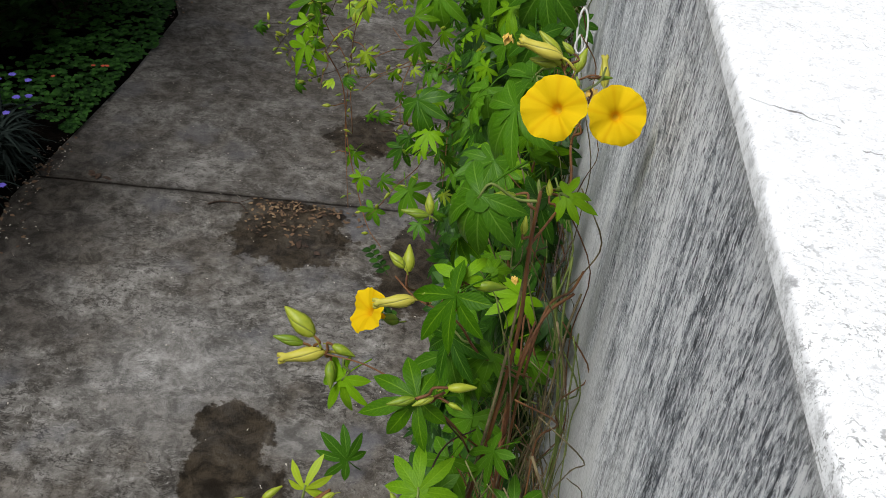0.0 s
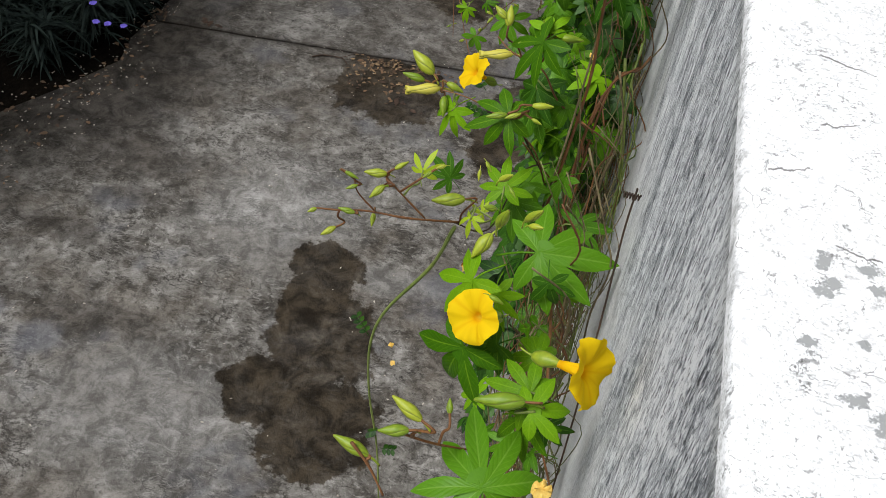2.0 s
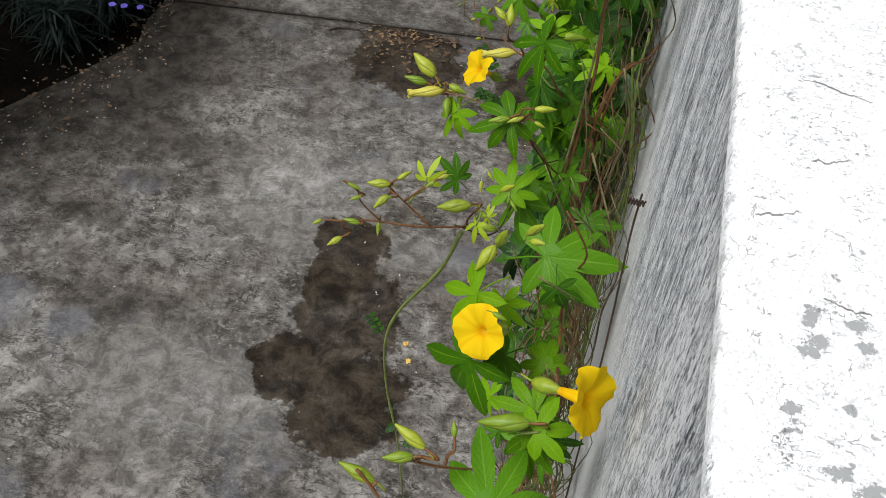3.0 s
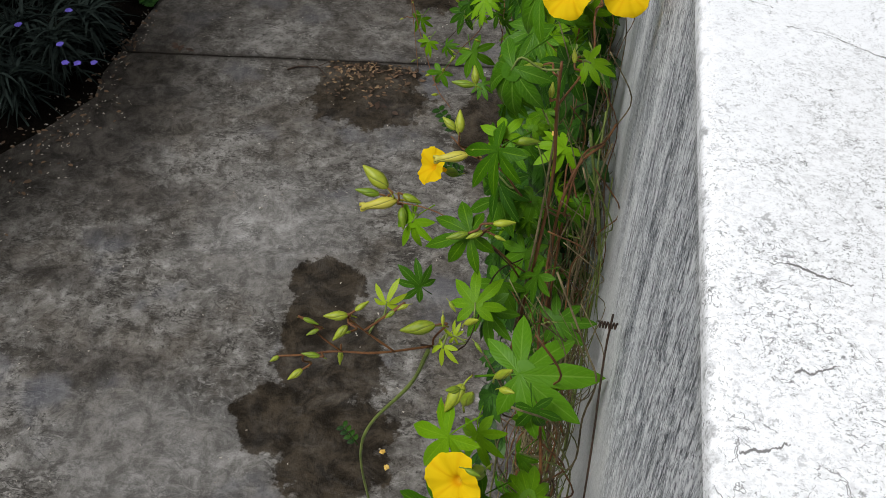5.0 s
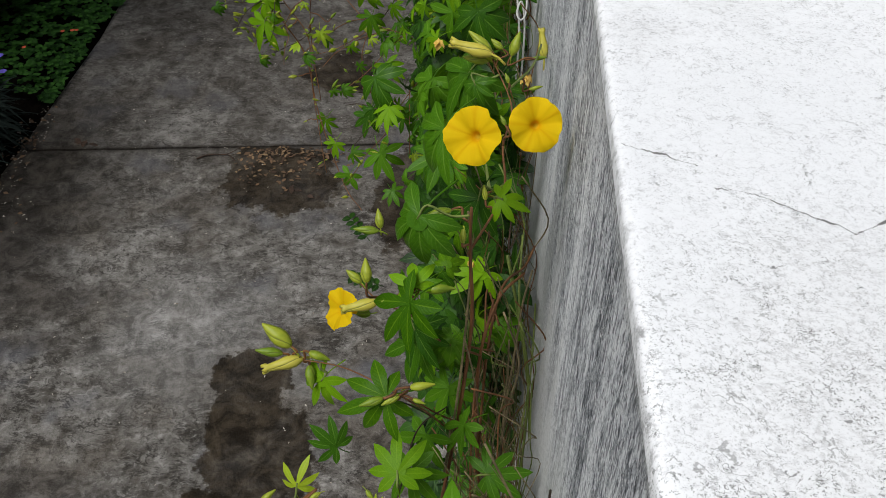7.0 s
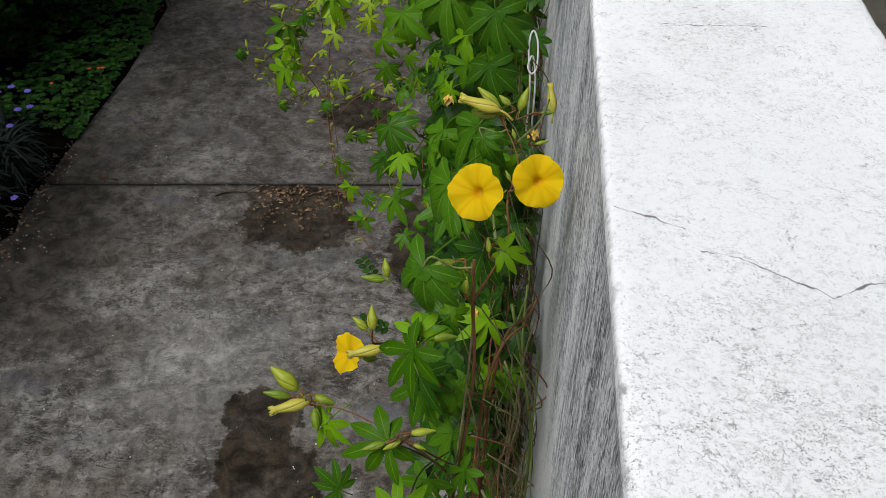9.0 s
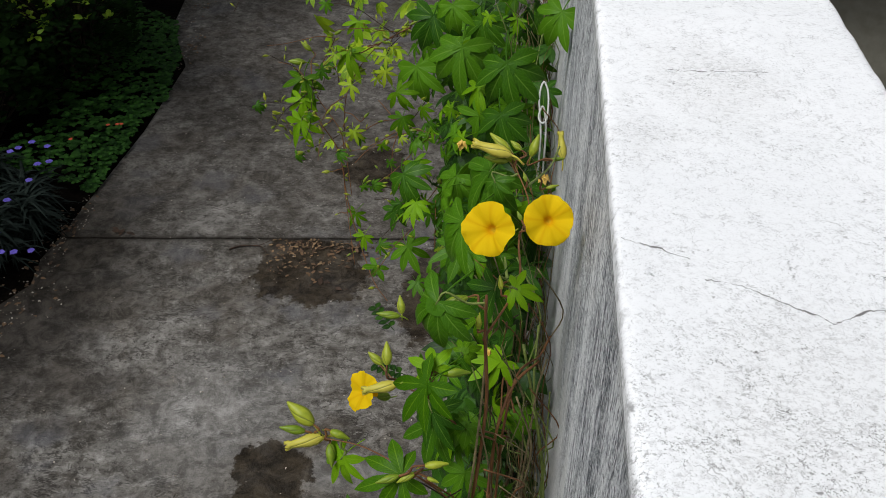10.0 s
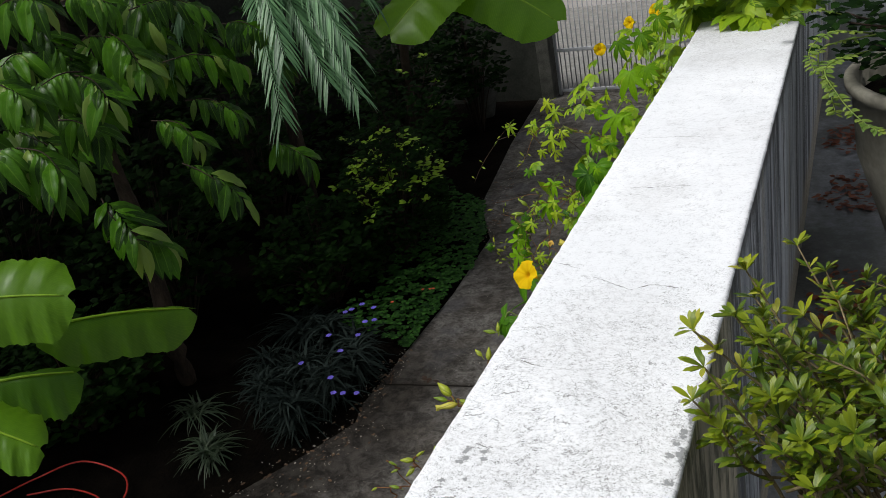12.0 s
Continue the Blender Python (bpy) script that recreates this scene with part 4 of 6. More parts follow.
BUDS_FAR = [
    (-0.574, 2.060, 3.355, -0.065, -0.013, 0.005),
    (-0.558, 2.060, 3.384, -0.041, 0.008, 0.032),
    (-0.508, 1.950, 3.130, -0.032, -0.008, -0.002),
    (-0.384, 1.900, 3.477, 0.029, 0.002, -0.005),
    (-0.483, 1.900, 3.045, -0.015, -0.007, -0.005),
    (-0.312, 1.700, 3.260, -0.016, -0.012, -0.014),
    (-0.505, 1.950, 3.260, -0.018, -0.010, -0.010),
    (-0.466, 1.950, 3.263, 0.011, 0.016, 0.021),
    (-0.420, 1.950, 3.281, 0.018, 0.013, 0.016),
    (-0.383, 1.900, 3.180, -0.013, 0.005, 0.011),
]
STEMS_A = [
    (0.0045, [(-0.104, 0.780, 3.333), (-0.089, 0.800, 3.484), (-0.081, 0.820, 3.605), (-0.086, 0.820, 3.696), (-0.087, 0.815, 3.755)]),
    (0.0045, [(-0.059, 0.840, 3.259), (-0.069, 0.850, 3.404), (-0.070, 0.856, 3.517), (-0.054, 0.900, 3.557), (-0.028, 0.930, 3.567)]),
    (0.0022, [(-0.101, 0.800, 3.462), (-0.127, 0.760, 3.552), (-0.194, 0.780, 3.575), (-0.248, 0.790, 3.573)]),
    (0.0025, [(-0.069, 0.856, 3.515), (-0.110, 0.830, 3.565), (-0.134, 0.820, 3.608), (-0.172, 0.840, 3.608), (-0.194, 0.860, 3.611)]),
    (0.0025, [(-0.088, 0.820, 3.696), (-0.059, 0.900, 3.702), (-0.061, 0.950, 3.718), (-0.052, 1.050, 3.695), (-0.076, 1.100, 3.723)]),
]
STEMS_B = [
    (0.0035, [(-0.057, 1.050, 3.717), (-0.029, 1.150, 3.683), (-0.014, 1.250, 3.654)]),
    (0.0046, [(-0.181, 0.660, 3.498), (-0.204, 0.670, 3.413), (-0.257, 0.678, 3.299), (-0.275, 0.680, 3.213), (-0.272, 0.680, 3.100), (-0.253, 0.670, 2.978), (-0.240, 0.660, 2.808)]),
    (0.0040, [(-0.045, 0.980, 3.543), (-0.017, 0.950, 3.421), (-0.002, 0.920, 3.324), (0.005, 0.880, 3.188)]),
]
STEMS_C = [
    (0.0026, [(-0.176, 0.660, 3.507), (-0.226, 0.630, 3.524), (-0.266, 0.620, 3.530), (-0.294, 0.610, 3.531), (-0.317, 0.603, 3.533)]),
    (0.0024, [(-0.208, 0.630, 3.530), (-0.237, 0.630, 3.558), (-0.254, 0.630, 3.576)]),
    (0.0020, [(-0.260, 0.620, 3.533), (-0.278, 0.620, 3.553), (-0.282, 0.620, 3.570)]),
    (0.0022, [(-0.487, 2.000, 3.446), (-0.538, 1.990, 3.326), (-0.474, 1.950, 3.233), (-0.468, 1.920, 3.104), (-0.439, 1.850, 2.933)]),
    (0.0022, [(-0.298, 1.900, 3.549), (-0.317, 1.920, 3.504), (-0.383, 1.950, 3.458), (-0.454, 1.960, 3.348), (-0.467, 1.950, 3.223), (-0.447, 1.900, 3.100)]),
    (0.0020, [(-0.186, 1.600, 3.384), (-0.240, 1.650, 3.272), (-0.273, 1.680, 3.184)]),
    (0.0020, [(-0.327, 1.750, 3.241), (-0.241, 1.660, 3.269)]),
    (0.0020, [(-0.222, 1.650, 3.316), (-0.208, 1.500, 3.274)]),
    (0.0018, [(-0.538, 1.990, 3.326), (-0.584, 2.000, 3.370), (-0.628, 2.020, 3.371)]),
    (0.0018, [(-0.367, 1.850, 3.381), (-0.313, 1.800, 3.360), (-0.220, 1.700, 3.393)]),
    (0.0030, [(-0.546, 2.000, 3.372), (-0.537, 1.970, 3.275), (-0.484, 1.950, 3.187), (-0.455, 1.900, 3.064), (-0.389, 1.800, 2.944), (-0.335, 1.700, 2.958)]),
    (0.0030, [(-0.299, 1.850, 3.547), (-0.387, 1.950, 3.459), (-0.507, 2.000, 3.368)]),
    (0.0035, [(-0.048, 0.450, 3.541), (-0.057, 0.600, 3.461), (-0.072, 0.750, 3.423), (-0.072, 0.880, 3.457), (-0.058, 0.930, 3.523)]),
    (0.0025, [(-0.066, 0.400, 3.592), (-0.044, 0.380, 3.566), (-0.032, 0.340, 3.582)]),
    (0.0025, [(-0.179, 0.315, 3.612), (-0.164, 0.310, 3.595), (-0.149, 0.300, 3.577)]),
    (0.0025, [(-0.152, 0.330, 3.618), (-0.125, 0.340, 3.599), (-0.096, 0.360, 3.571)]),
]
STEMS_D = [
    (0.0020, [(-0.189, 0.660, 3.506), (-0.147, 0.680, 3.487), (-0.129, 0.760, 3.508), (-0.101, 0.800, 3.499)]),
    (0.0020, [(-0.152, 0.716, 3.620), (-0.134, 0.750, 3.567), (-0.106, 0.790, 3.486)]),
    (0.0020, [(-0.637, 2.100, 3.593), (-0.527, 2.100, 3.623), (-0.420, 2.080, 3.633), (-0.285, 2.050, 3.609)]),
    (0.0015, [(-0.748, 2.110, 3.446), (-0.704, 2.110, 3.515), (-0.621, 2.120, 3.613), (-0.589, 2.120, 3.629)]),
    (0.0020, [(-0.410, 2.100, 3.679), (-0.366, 2.400, 3.630), (-0.277, 2.400, 3.594)]),
]

STEMS_WALL = [
    (M_STEM_WOOD, 0.0032, [(-0.102, 0.780, 3.393), (-0.091, 0.800, 3.512), (-0.086, 0.820, 3.611), (-0.085, 0.840, 3.681), (-0.090, 0.850, 3.720)]),
    (M_STEM_RED, 0.0036, [(-0.065, 0.840, 3.319), (-0.064, 0.860, 3.406), (-0.062, 0.880, 3.498), (-0.051, 0.920, 3.552), (-0.026, 0.970, 3.536), (-0.014, 1.000, 3.541)]),
    (M_STEM_GREEN, 0.0038, [(-0.010, 0.800, 3.10), (-0.010, 0.860, 3.287), (-0.011, 0.900, 3.415), (-0.029, 0.940, 3.507), (-0.029, 1.000, 3.557)]),
    (M_STEM_WOOD, 0.0034, [(-0.037, 0.800, 3.12), (-0.037, 0.840, 3.299), (-0.038, 0.860, 3.399), (-0.032, 0.890, 3.476), (-0.027, 0.920, 3.528), (-0.018, 0.950, 3.552)]),
    (M_STEM_RED, 0.0026, [(-0.103, 0.840, 3.553), (-0.070, 0.870, 3.509), (-0.054, 0.880, 3.494)]),
    (M_STEM_WOOD, 0.0026, [(-0.048, 0.800, 3.298), (-0.049, 0.830, 3.395), (-0.039, 0.860, 3.462), (-0.040, 0.880, 3.515)]),
    (M_STEM_GREEN, 0.0026, [(-0.012, 0.780, 3.08), (-0.015, 0.830, 3.254), (-0.015, 0.870, 3.366), (-0.010, 0.900, 3.437), (-0.010, 0.950, 3.499)]),
    (M_STEM_RED, 0.0022, [(-0.136, 0.780, 3.535), (-0.103, 0.800, 3.481), (-0.079, 0.820, 3.447), (-0.068, 0.850, 3.440)]),
]
STEM_POINTS = []
BLOOMS = ((-0.090, 0.824, 3.822), (-0.035, 0.895, 3.783), (-0.223, 0.890, 3.536), (-0.126, 0.479, 3.582), (-0.030, 0.360, 3.704))


def stem(points, r, material, steps=6, taper=0.7, sides=6):
    bm = bmesh.new()
    pts = spline(points, steps)
    STEM_POINTS.extend(pts)
    tube(bm, pts, r, r * taper, sides, 0.25)
    return on_vine(mesh_object("stem", finish(bm, "stem"), material), Matrix())


for rows, material in ((STEMS_A, M_STEM_RED), (STEMS_B, M_STEM_GREEN), (STEMS_C, M_STEM_RED), (STEMS_D, M_STEM_DARK)):
    for r, pts in rows:
        stem(pts, r * 0.5, material)
for material, r, pts in STEMS_WALL:
    stem(pts, r * 0.5, material)


def pedicel(base, d, name="bud_stalk", material=M_STEM_RED, reach=0.065):
    """The short stalk that joins a bud or leaf to the nearest stem."""
    near = min(STEM_POINTS, key=lambda q: (q - base).length + 0.5 * max(0.0, (q - base).normalized().dot(d) * 0.05))
    path = [base.lerp(near, i / 6) for i in range(7)]
    if any((q - c).length < 0.034 for q in path for c in map(Vector, BLOOMS)):
        return
    if 0.004 < (near - base).length < reach:
        bm = bmesh.new()
        tube(bm, spline([base + d * 0.003, base - d * min(0.012, (near - base).length * 0.4), base.lerp(near, 0.6), near], 4), 0.0011, 0.0013, 5)
        on_vine(mesh_object(name, finish(bm, name), material), Matrix())


for rows, kinds, grow in ((LEAVES_NEAR, PALMS, 1.08), (LEAVES_MID, PALMS, 1.18), (LEAVES_TOP, PALMS_BROAD, 1.3), (LEAVES_FAR, PALMS_HANG, 1.25), (LEAVES_PALE, PALMS_YOUNG, 0.95), (LEAVES_EDGE, PALMS_HANG, 0.85)):
    for k, (x, y, z, dx, dy, dz, way) in enumerate(rows):
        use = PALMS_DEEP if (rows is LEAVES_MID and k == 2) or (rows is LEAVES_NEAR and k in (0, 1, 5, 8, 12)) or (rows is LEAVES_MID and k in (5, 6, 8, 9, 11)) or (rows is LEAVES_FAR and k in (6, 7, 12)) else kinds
        tilt = Vector(TILTS[way]) + Vector((rng.uniform(-0.12, 0.12), rng.uniform(-0.12, 0.12), 0))
        vine_leaf(use, (x, y, z), (dx, dy, dz), tilt, Vector((dx, dy, dz)).length * grow)
        pedicel(Vector((x, y, z)), Vector((dx, dy, dz)).normalized(), "leaf_stalk", M_STEM_GREEN, 0.05)


def bud_mesh(fat=0.13, crown=False):
    """A pointed flower bud of unit length along y, wrapped in its sepals."""
    bm = bmesh.new()
    prof = ((0.03, 0.0), (fat * 0.5, 0.05), (fat * 0.8, 0.18), (fat, 0.36), (fat * 0.92, 0.52), (fat * 0.68, 0.70), (fat * 0.40, 0.86), (0.035, 0.97), (0.004, 1.0))
    if crown:
        prof = ((0.03, 0.0), (fat * 0.5, 0.05), (fat * 0.95, 0.22), (fat, 0.42), (fat * 0.72, 0.66), (fat * 0.60, 0.85), (fat * 0.85, 0.97), (fat * 0.45, 0.99), (0.02, 0.93))
    profile_mesh(bm, prof, 10, lambda i, a, r, z: (r * (1 + 0.10 * math.cos(a * 2 + z * 3)), z + (0.05 * math.cos(5 * a) if crown and i in (6, 7) else 0)))
    bmesh.ops.rotate(bm, verts=bm.verts, matrix=Matrix.Rotation(radians(-90), 3, "X"))
    bmesh.ops.recalc_face_normals(bm, faces=bm.faces)
    tube(bm, spline([(0, 0.04, 0), (0, -0.14, -0.03), (0, -0.36, -0.16)], 3), 0.035, 0.03, 5)
    return finish(bm, "bud")


BUDS = [bud_mesh(0.19), bud_mesh(0.165), bud_mesh(0.215)]
for me in BUDS:
    me.materials.append(M_BUD)
BUD_OPEN = bud_mesh(0.155, crown=True)
BUD_OPEN.materials.append(M_BUD_PALE)
for rows, grow in ((BUDS_LOW, 1.0), (BUDS_MID, 0.9), (BUDS_TOP, 0.62), (BUDS_FAR, 0.62)):
    for x, y, z, dx, dy, dz in rows:
        on_vine(new("bud", rng.choice(BUDS)), facing((x, y, z), (dx, dy, dz), (0, 0, 1), Vector((dx, dy, dz)).length * grow))
        pedicel(Vector((x, y, z)), Vector((dx, dy, dz)).normalized())


def flower_mesh(seed):
    """An open trumpet flower of unit diameter along z: tube, throat and a ruffled five-cornered limb."""
    rnd = random.Random(seed)
    ph = rnd.uniform(0, 6)
    bm = bmesh.new()
    prof = ((0.002, -0.25), (0.040, -0.24), (0.055, -0.22), (0.066, -0.19), (0.084, -0.15), (0.120, -0.100), (0.18, -0.060), (0.28, -0.030), (0.38, -0.008), (0.455, -0.004), (0.50, -0.018))
    warp = [rnd.uniform(-1, 1) for _ in range(8)]

    def wave(i, a, r, z):
        k = max(0, i - 4) / 6
        notch = -0.055 * k * k * (0.5 + 0.5 * math.cos(5 * a + ph)) ** 3
        rim = 1.0 if i == 10 else 0.4 * k
        return r * (1.02 + notch + k * (0.035 * warp[0] * math.sin(2 * a + ph) + 0.03 * warp[1] * math.sin(3 * a + ph)) + 0.010 * rim * (warp[2] * math.sin(13 * a) + warp[3] * math.sin(18 * a + ph) + warp[4] * math.sin(31 * a))), z + 0.020 * k * math.cos(5 * a + ph) + 0.008 * k * math.cos(10 * a + ph) + k * k * (0.045 * math.cos(5 * a + ph + 0.6) + 0.05 * math.sin(2 * a + ph)) + rim * k * (0.014 * math.sin(19 * a + ph) + 0.010 * math.sin(11 * a + 2 * ph))

    profile_mesh(bm, prof, 90, wave)
    tube_back = ((0.03, -0.66), (0.056, -0.50), (0.072, -0.38), (0.084, -0.27), (0.106, -0.175))
    profile_mesh(bm, tube_back, 20)
    me = finish(bm, "flower")
    me.materials.append(M_PETAL)
    return me


FLOWERS = [flower_mesh(s) for s in (1, 4, 9)]
CALYX = bud_mesh(0.24)
CALYX.materials.append(M_BUD)


def flower(place, normal, size, k):
    """A flower on the vine: its limb centred on place and facing normal, its calyx behind."""
    n = Vector(normal).normalized()
    m = Matrix.Translation(place) @ n.to_track_quat("Z", "Y").to_matrix().to_4x4() @ Matrix.Scale(size, 4)
    ob = on_vine(new("flower", FLOWERS[k % 3]), m)
    tagged(ob, "open yellow trumpet flower")
    c = new("calyx", CALYX)
    c.parent = ob
    c.matrix_basis = Matrix.Translation((0, 0, -0.95)) @ Matrix.Rotation(radians(90), 4, "X") @ Matrix.Scale(0.52, 4)
    tagged(c, "green calyx")
    return ob


# thin dark shoots with small leaves that hang clear of the wall
rs = random.Random(77)
HANGING = [p.copy() for p in STEM_POINTS if 1.55 < p.y < 2.15 and -0.56 < p.x < -0.12 and p.z > 3.1]
for k in range(34):
    p = rs.choice(HANGING).copy()
    d = Vector((rs.uniform(-0.9, 0.4), rs.uniform(-0.5, 0.2), rs.uniform(-1.0, 0.5))).normalized()
    pts = []
    for j in range(6):
        pts.append(p.copy())
        p = p + d * rs.uniform(0.022, 0.036)
        d = (d + Vector((rs.uniform(-0.3, 0.3), rs.uniform(-0.3, 0.3), rs.uniform(-0.35, 0.2)))).normalized()
    stem(pts, 0.0010, rs.choice((M_STEM_RED, M_STEM_DARK)), 4, 0.6, 5)
    for j in (1, 3, 5):
        if rs.random() < 0.4:
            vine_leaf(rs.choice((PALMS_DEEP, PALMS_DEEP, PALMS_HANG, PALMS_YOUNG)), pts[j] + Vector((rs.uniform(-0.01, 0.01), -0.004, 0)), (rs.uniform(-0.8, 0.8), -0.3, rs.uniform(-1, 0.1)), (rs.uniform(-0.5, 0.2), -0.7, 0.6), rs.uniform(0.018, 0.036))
# many small buds on the thin shoots that hang clear of the wall
for k in range(260):
    q = rng.choice([p for p in STEM_POINTS if p.y > 1.6 and p.x < -0.12])
    d = Vector((rng.uniform(-1, 1), rng.uniform(-1, 0.4), rng.uniform(-0.4, 1)))
    on_vine(new("bud", rng.choice(BUDS)), facing(q + d.normalized() * 0.006, d, (0, 0, 1), rng.uniform(0.010, 0.020)))


for k, (p, n, s) in enumerate((
    ((-0.090, 0.828, 3.818), (-0.46, -0.70, 0.54), 0.048),
    ((-0.036, 0.895, 3.784), (-0.02, -0.799, 0.599), 0.047),
    ((-0.223, 0.890, 3.536), (-0.683, -0.432, 0.589), 0.046),
    ((-0.126, 0.479, 3.582), (-0.475, -0.650, 0.594), 0.050),
    ((-0.030, 0.360, 3.704), (0.863, -0.341, 0.373), 0.050),
    ((-0.561, 3.100, 3.603), (0.260, -0.936, 0.236), 0.050),
    ((-0.369, 3.300, 3.694), (-0.199, -0.959, 0.204), 0.060),
    ((-0.459, 3.200, 3.676), (-0.356, -0.912, 0.204), 0.050),
)):
    flower(p, n, s, k)


def wilted(place, along, size):
    ob = on_vine(new("withered_flower", BUD_OPEN), facing(place, along, (0, 0, 1), size))
    return tagged(ob, "withered pale yellow flower, closed")


for p, d in (
    ((-0.239, 0.790, 3.575), (-0.048, -0.018, -0.005)),
    ((-0.076, 1.090, 3.733), (-0.059, 0.009, 0.011)),
    ((-0.005, 1.300, 3.603), (-0.008, 0.029, 0.043)),
    ((-0.172, 0.840, 3.606), (-0.046, -0.012, -0.006)),
):
    wilted(p, d, Vector(d).length * 0.76)

# petals that dropped or shrivelled: crumpled knots at the bud ends
def knot(place, r, seed, material=M_WILT):
    rnd = random.Random(seed)
    bm = bmesh.new()
    for k in range(6):
        a = k * math.tau / 6
        m = Matrix.Translation(place) @ Euler((rnd.uniform(-0.5, 0.5), rnd.uniform(-0.5, 0.5), a)).to_matrix().to_4x4()
        blade(bm, m, r * rnd.uniform(0.8, 1.1), r * 0.42, 5, 2, 1.2, 0.6, 0.6, 0.3, 0.4)
    return tagged(on_vine(mesh_object("withered_petal", finish(bm, "withered_petal"), material), Matrix()), "shrivelled orange-yellow petals")


for k, (p, r) in enumerate((
    ((-0.147, 0.555, 3.564), 0.010),
    ((-0.035, 1.130, 3.681), 0.011),
    ((-0.245, 0.680, 3.233), 0.006),
    ((-0.242, 0.680, 3.194), 0.006),
    ((-0.086, 0.950, 3.557), 0.007),
    ((-0.039, 0.330, 3.597), 0.014),
    ((-0.133, 1.080, 3.750), 0.009),
)):
    knot(p, r, 40 + k)

# woody stems against the wall: thin, crooked, their ends lost among the leaves
for k in range(280):
    y = rng.uniform(0.25, 2.3) if k < 150 else rng.uniform(0.45, 1.1)
    x = -rng.uniform(0.010, 0.075)
    z, pts = rng.uniform(1.9, 2.8), []
    top = rng.uniform(3.3, 3.62) - (0.2 if y < 0.75 else 0)
    drift = rng.uniform(-0.35, 0.35)
    while z < top:
        pts.append((x + rng.uniform(-0.010, 0.010), y + rng.uniform(-0.016, 0.016), z))
        z += rng.uniform(0.04, 0.09)
        y += drift * 0.05 + rng.uniform(-0.012, 0.012)
        x = min(-0.007, max(-0.10, x + rng.uniform(-0.012, 0.012)))
    if len(pts) > 4:
        pts.append((x - 0.03, y + rng.uniform(-0.02, 0.02), z))
        stem(pts, rng.choice((0.0007, 0.0009, 0.0011, 0.0014, 0.0018)), rng.choice((M_STEM_WOOD, M_STEM_WOOD, M_STEM_OLIVE, M_STEM_RED, M_STEM_GREEN, M_STEM_OLIVE)), 4, 0.6, 5)
# cross stems and curls
for k in range(130):
    y, z = (rng.uniform(0.5, 2.1) if k < 90 else rng.uniform(0.5, 1.15)), rng.uniform(3.1, 3.58)
    if y < 0.95:
        z -= 0.16
    a = Vector((-rng.uniform(0.02, 0.075), y, z))
    b = a + Vector((rng.uniform(-0.03, 0.02), rng.uniform(-0.06, 0.06), rng.uniform(-0.05, 0.06)))
    b.x = max(-0.065, min(b.x, -0.02))
    c = (a + b) / 2 + Vector((-0.008, rng.uniform(-0.05, 0.05), rng.uniform(-0.04, 0.03)))
    stem([a, c, b], rng.choice((0.0006, 0.0008, 0.0011, 0.0015)), rng.choice((M_STEM_WOOD, M_STEM_RED, M_STEM_DARK, M_STEM_GREEN)), 6, 0.7, 5)

# leaves that fill the vine, thicker where it hangs over the wall
def scatter(count, ys, xs, zs, kinds, sizes, far=False):
    made = 0
    while made < count:
        p = Vector((rng.uniform(*xs), rng.uniform(*ys), rng.uniform(*zs)))
        if not far and p.x < -0.10 - (0.15 if p.y < 1.3 else 0.45) * max(0, p.z - 3.2):
            continue
        along = Vector((rng.uniform(-1, 0.3), rng.uniform(-0.9, 0.4), rng.uniform(-1.2, -0.1)))
        nrm = Vector((rng.uniform(-0.8, 0.0), rng.uniform(-0.9, 0.1), rng.uniform(0.3, 1.0)))
        vine_leaf(rng.choice(kinds), p, along, nrm, rng.uniform(*sizes))
        made += 1


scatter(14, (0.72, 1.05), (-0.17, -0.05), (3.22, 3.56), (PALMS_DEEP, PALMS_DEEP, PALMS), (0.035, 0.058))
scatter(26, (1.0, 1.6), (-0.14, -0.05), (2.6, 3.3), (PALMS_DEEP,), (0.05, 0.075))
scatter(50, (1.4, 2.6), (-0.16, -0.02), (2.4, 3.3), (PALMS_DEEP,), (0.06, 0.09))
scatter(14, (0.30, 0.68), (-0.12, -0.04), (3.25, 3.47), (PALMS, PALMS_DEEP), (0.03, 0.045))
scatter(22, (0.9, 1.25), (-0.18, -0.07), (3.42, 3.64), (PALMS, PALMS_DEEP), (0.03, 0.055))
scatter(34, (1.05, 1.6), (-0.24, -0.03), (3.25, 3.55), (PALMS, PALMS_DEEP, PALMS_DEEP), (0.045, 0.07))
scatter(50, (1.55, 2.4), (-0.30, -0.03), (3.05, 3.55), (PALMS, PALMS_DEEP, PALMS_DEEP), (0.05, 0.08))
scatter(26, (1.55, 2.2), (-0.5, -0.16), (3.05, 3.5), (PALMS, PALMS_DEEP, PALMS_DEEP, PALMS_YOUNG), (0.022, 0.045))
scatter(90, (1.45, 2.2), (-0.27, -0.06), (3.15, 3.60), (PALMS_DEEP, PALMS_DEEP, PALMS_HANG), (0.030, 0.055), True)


def vine_mass(name, count, spread, sizes, material, label):
    """The part of the vine further off, too thick to count."""
    bm = bmesh.new()
    for k in range(count):
        p, along, nrm = spread()
        s = rng.uniform(*sizes)
        m = facing(p, along, nrm, s)
        for a in (-72, -36, 0, 36, 72):
            blade(bm, m @ pose(0, 0, 0, 0, 0, a), 1 - 0.25 * abs(a) / 72, 0.15, 4, 1, 0.5, 0.3, 0.9, 0.5)
    ob = on_vine(mesh_object(name, finish(bm, name), material), Matrix())
    return tagged(ob, label, kind="stuff")


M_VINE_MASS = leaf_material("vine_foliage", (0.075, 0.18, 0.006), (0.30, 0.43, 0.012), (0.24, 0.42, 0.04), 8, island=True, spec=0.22)

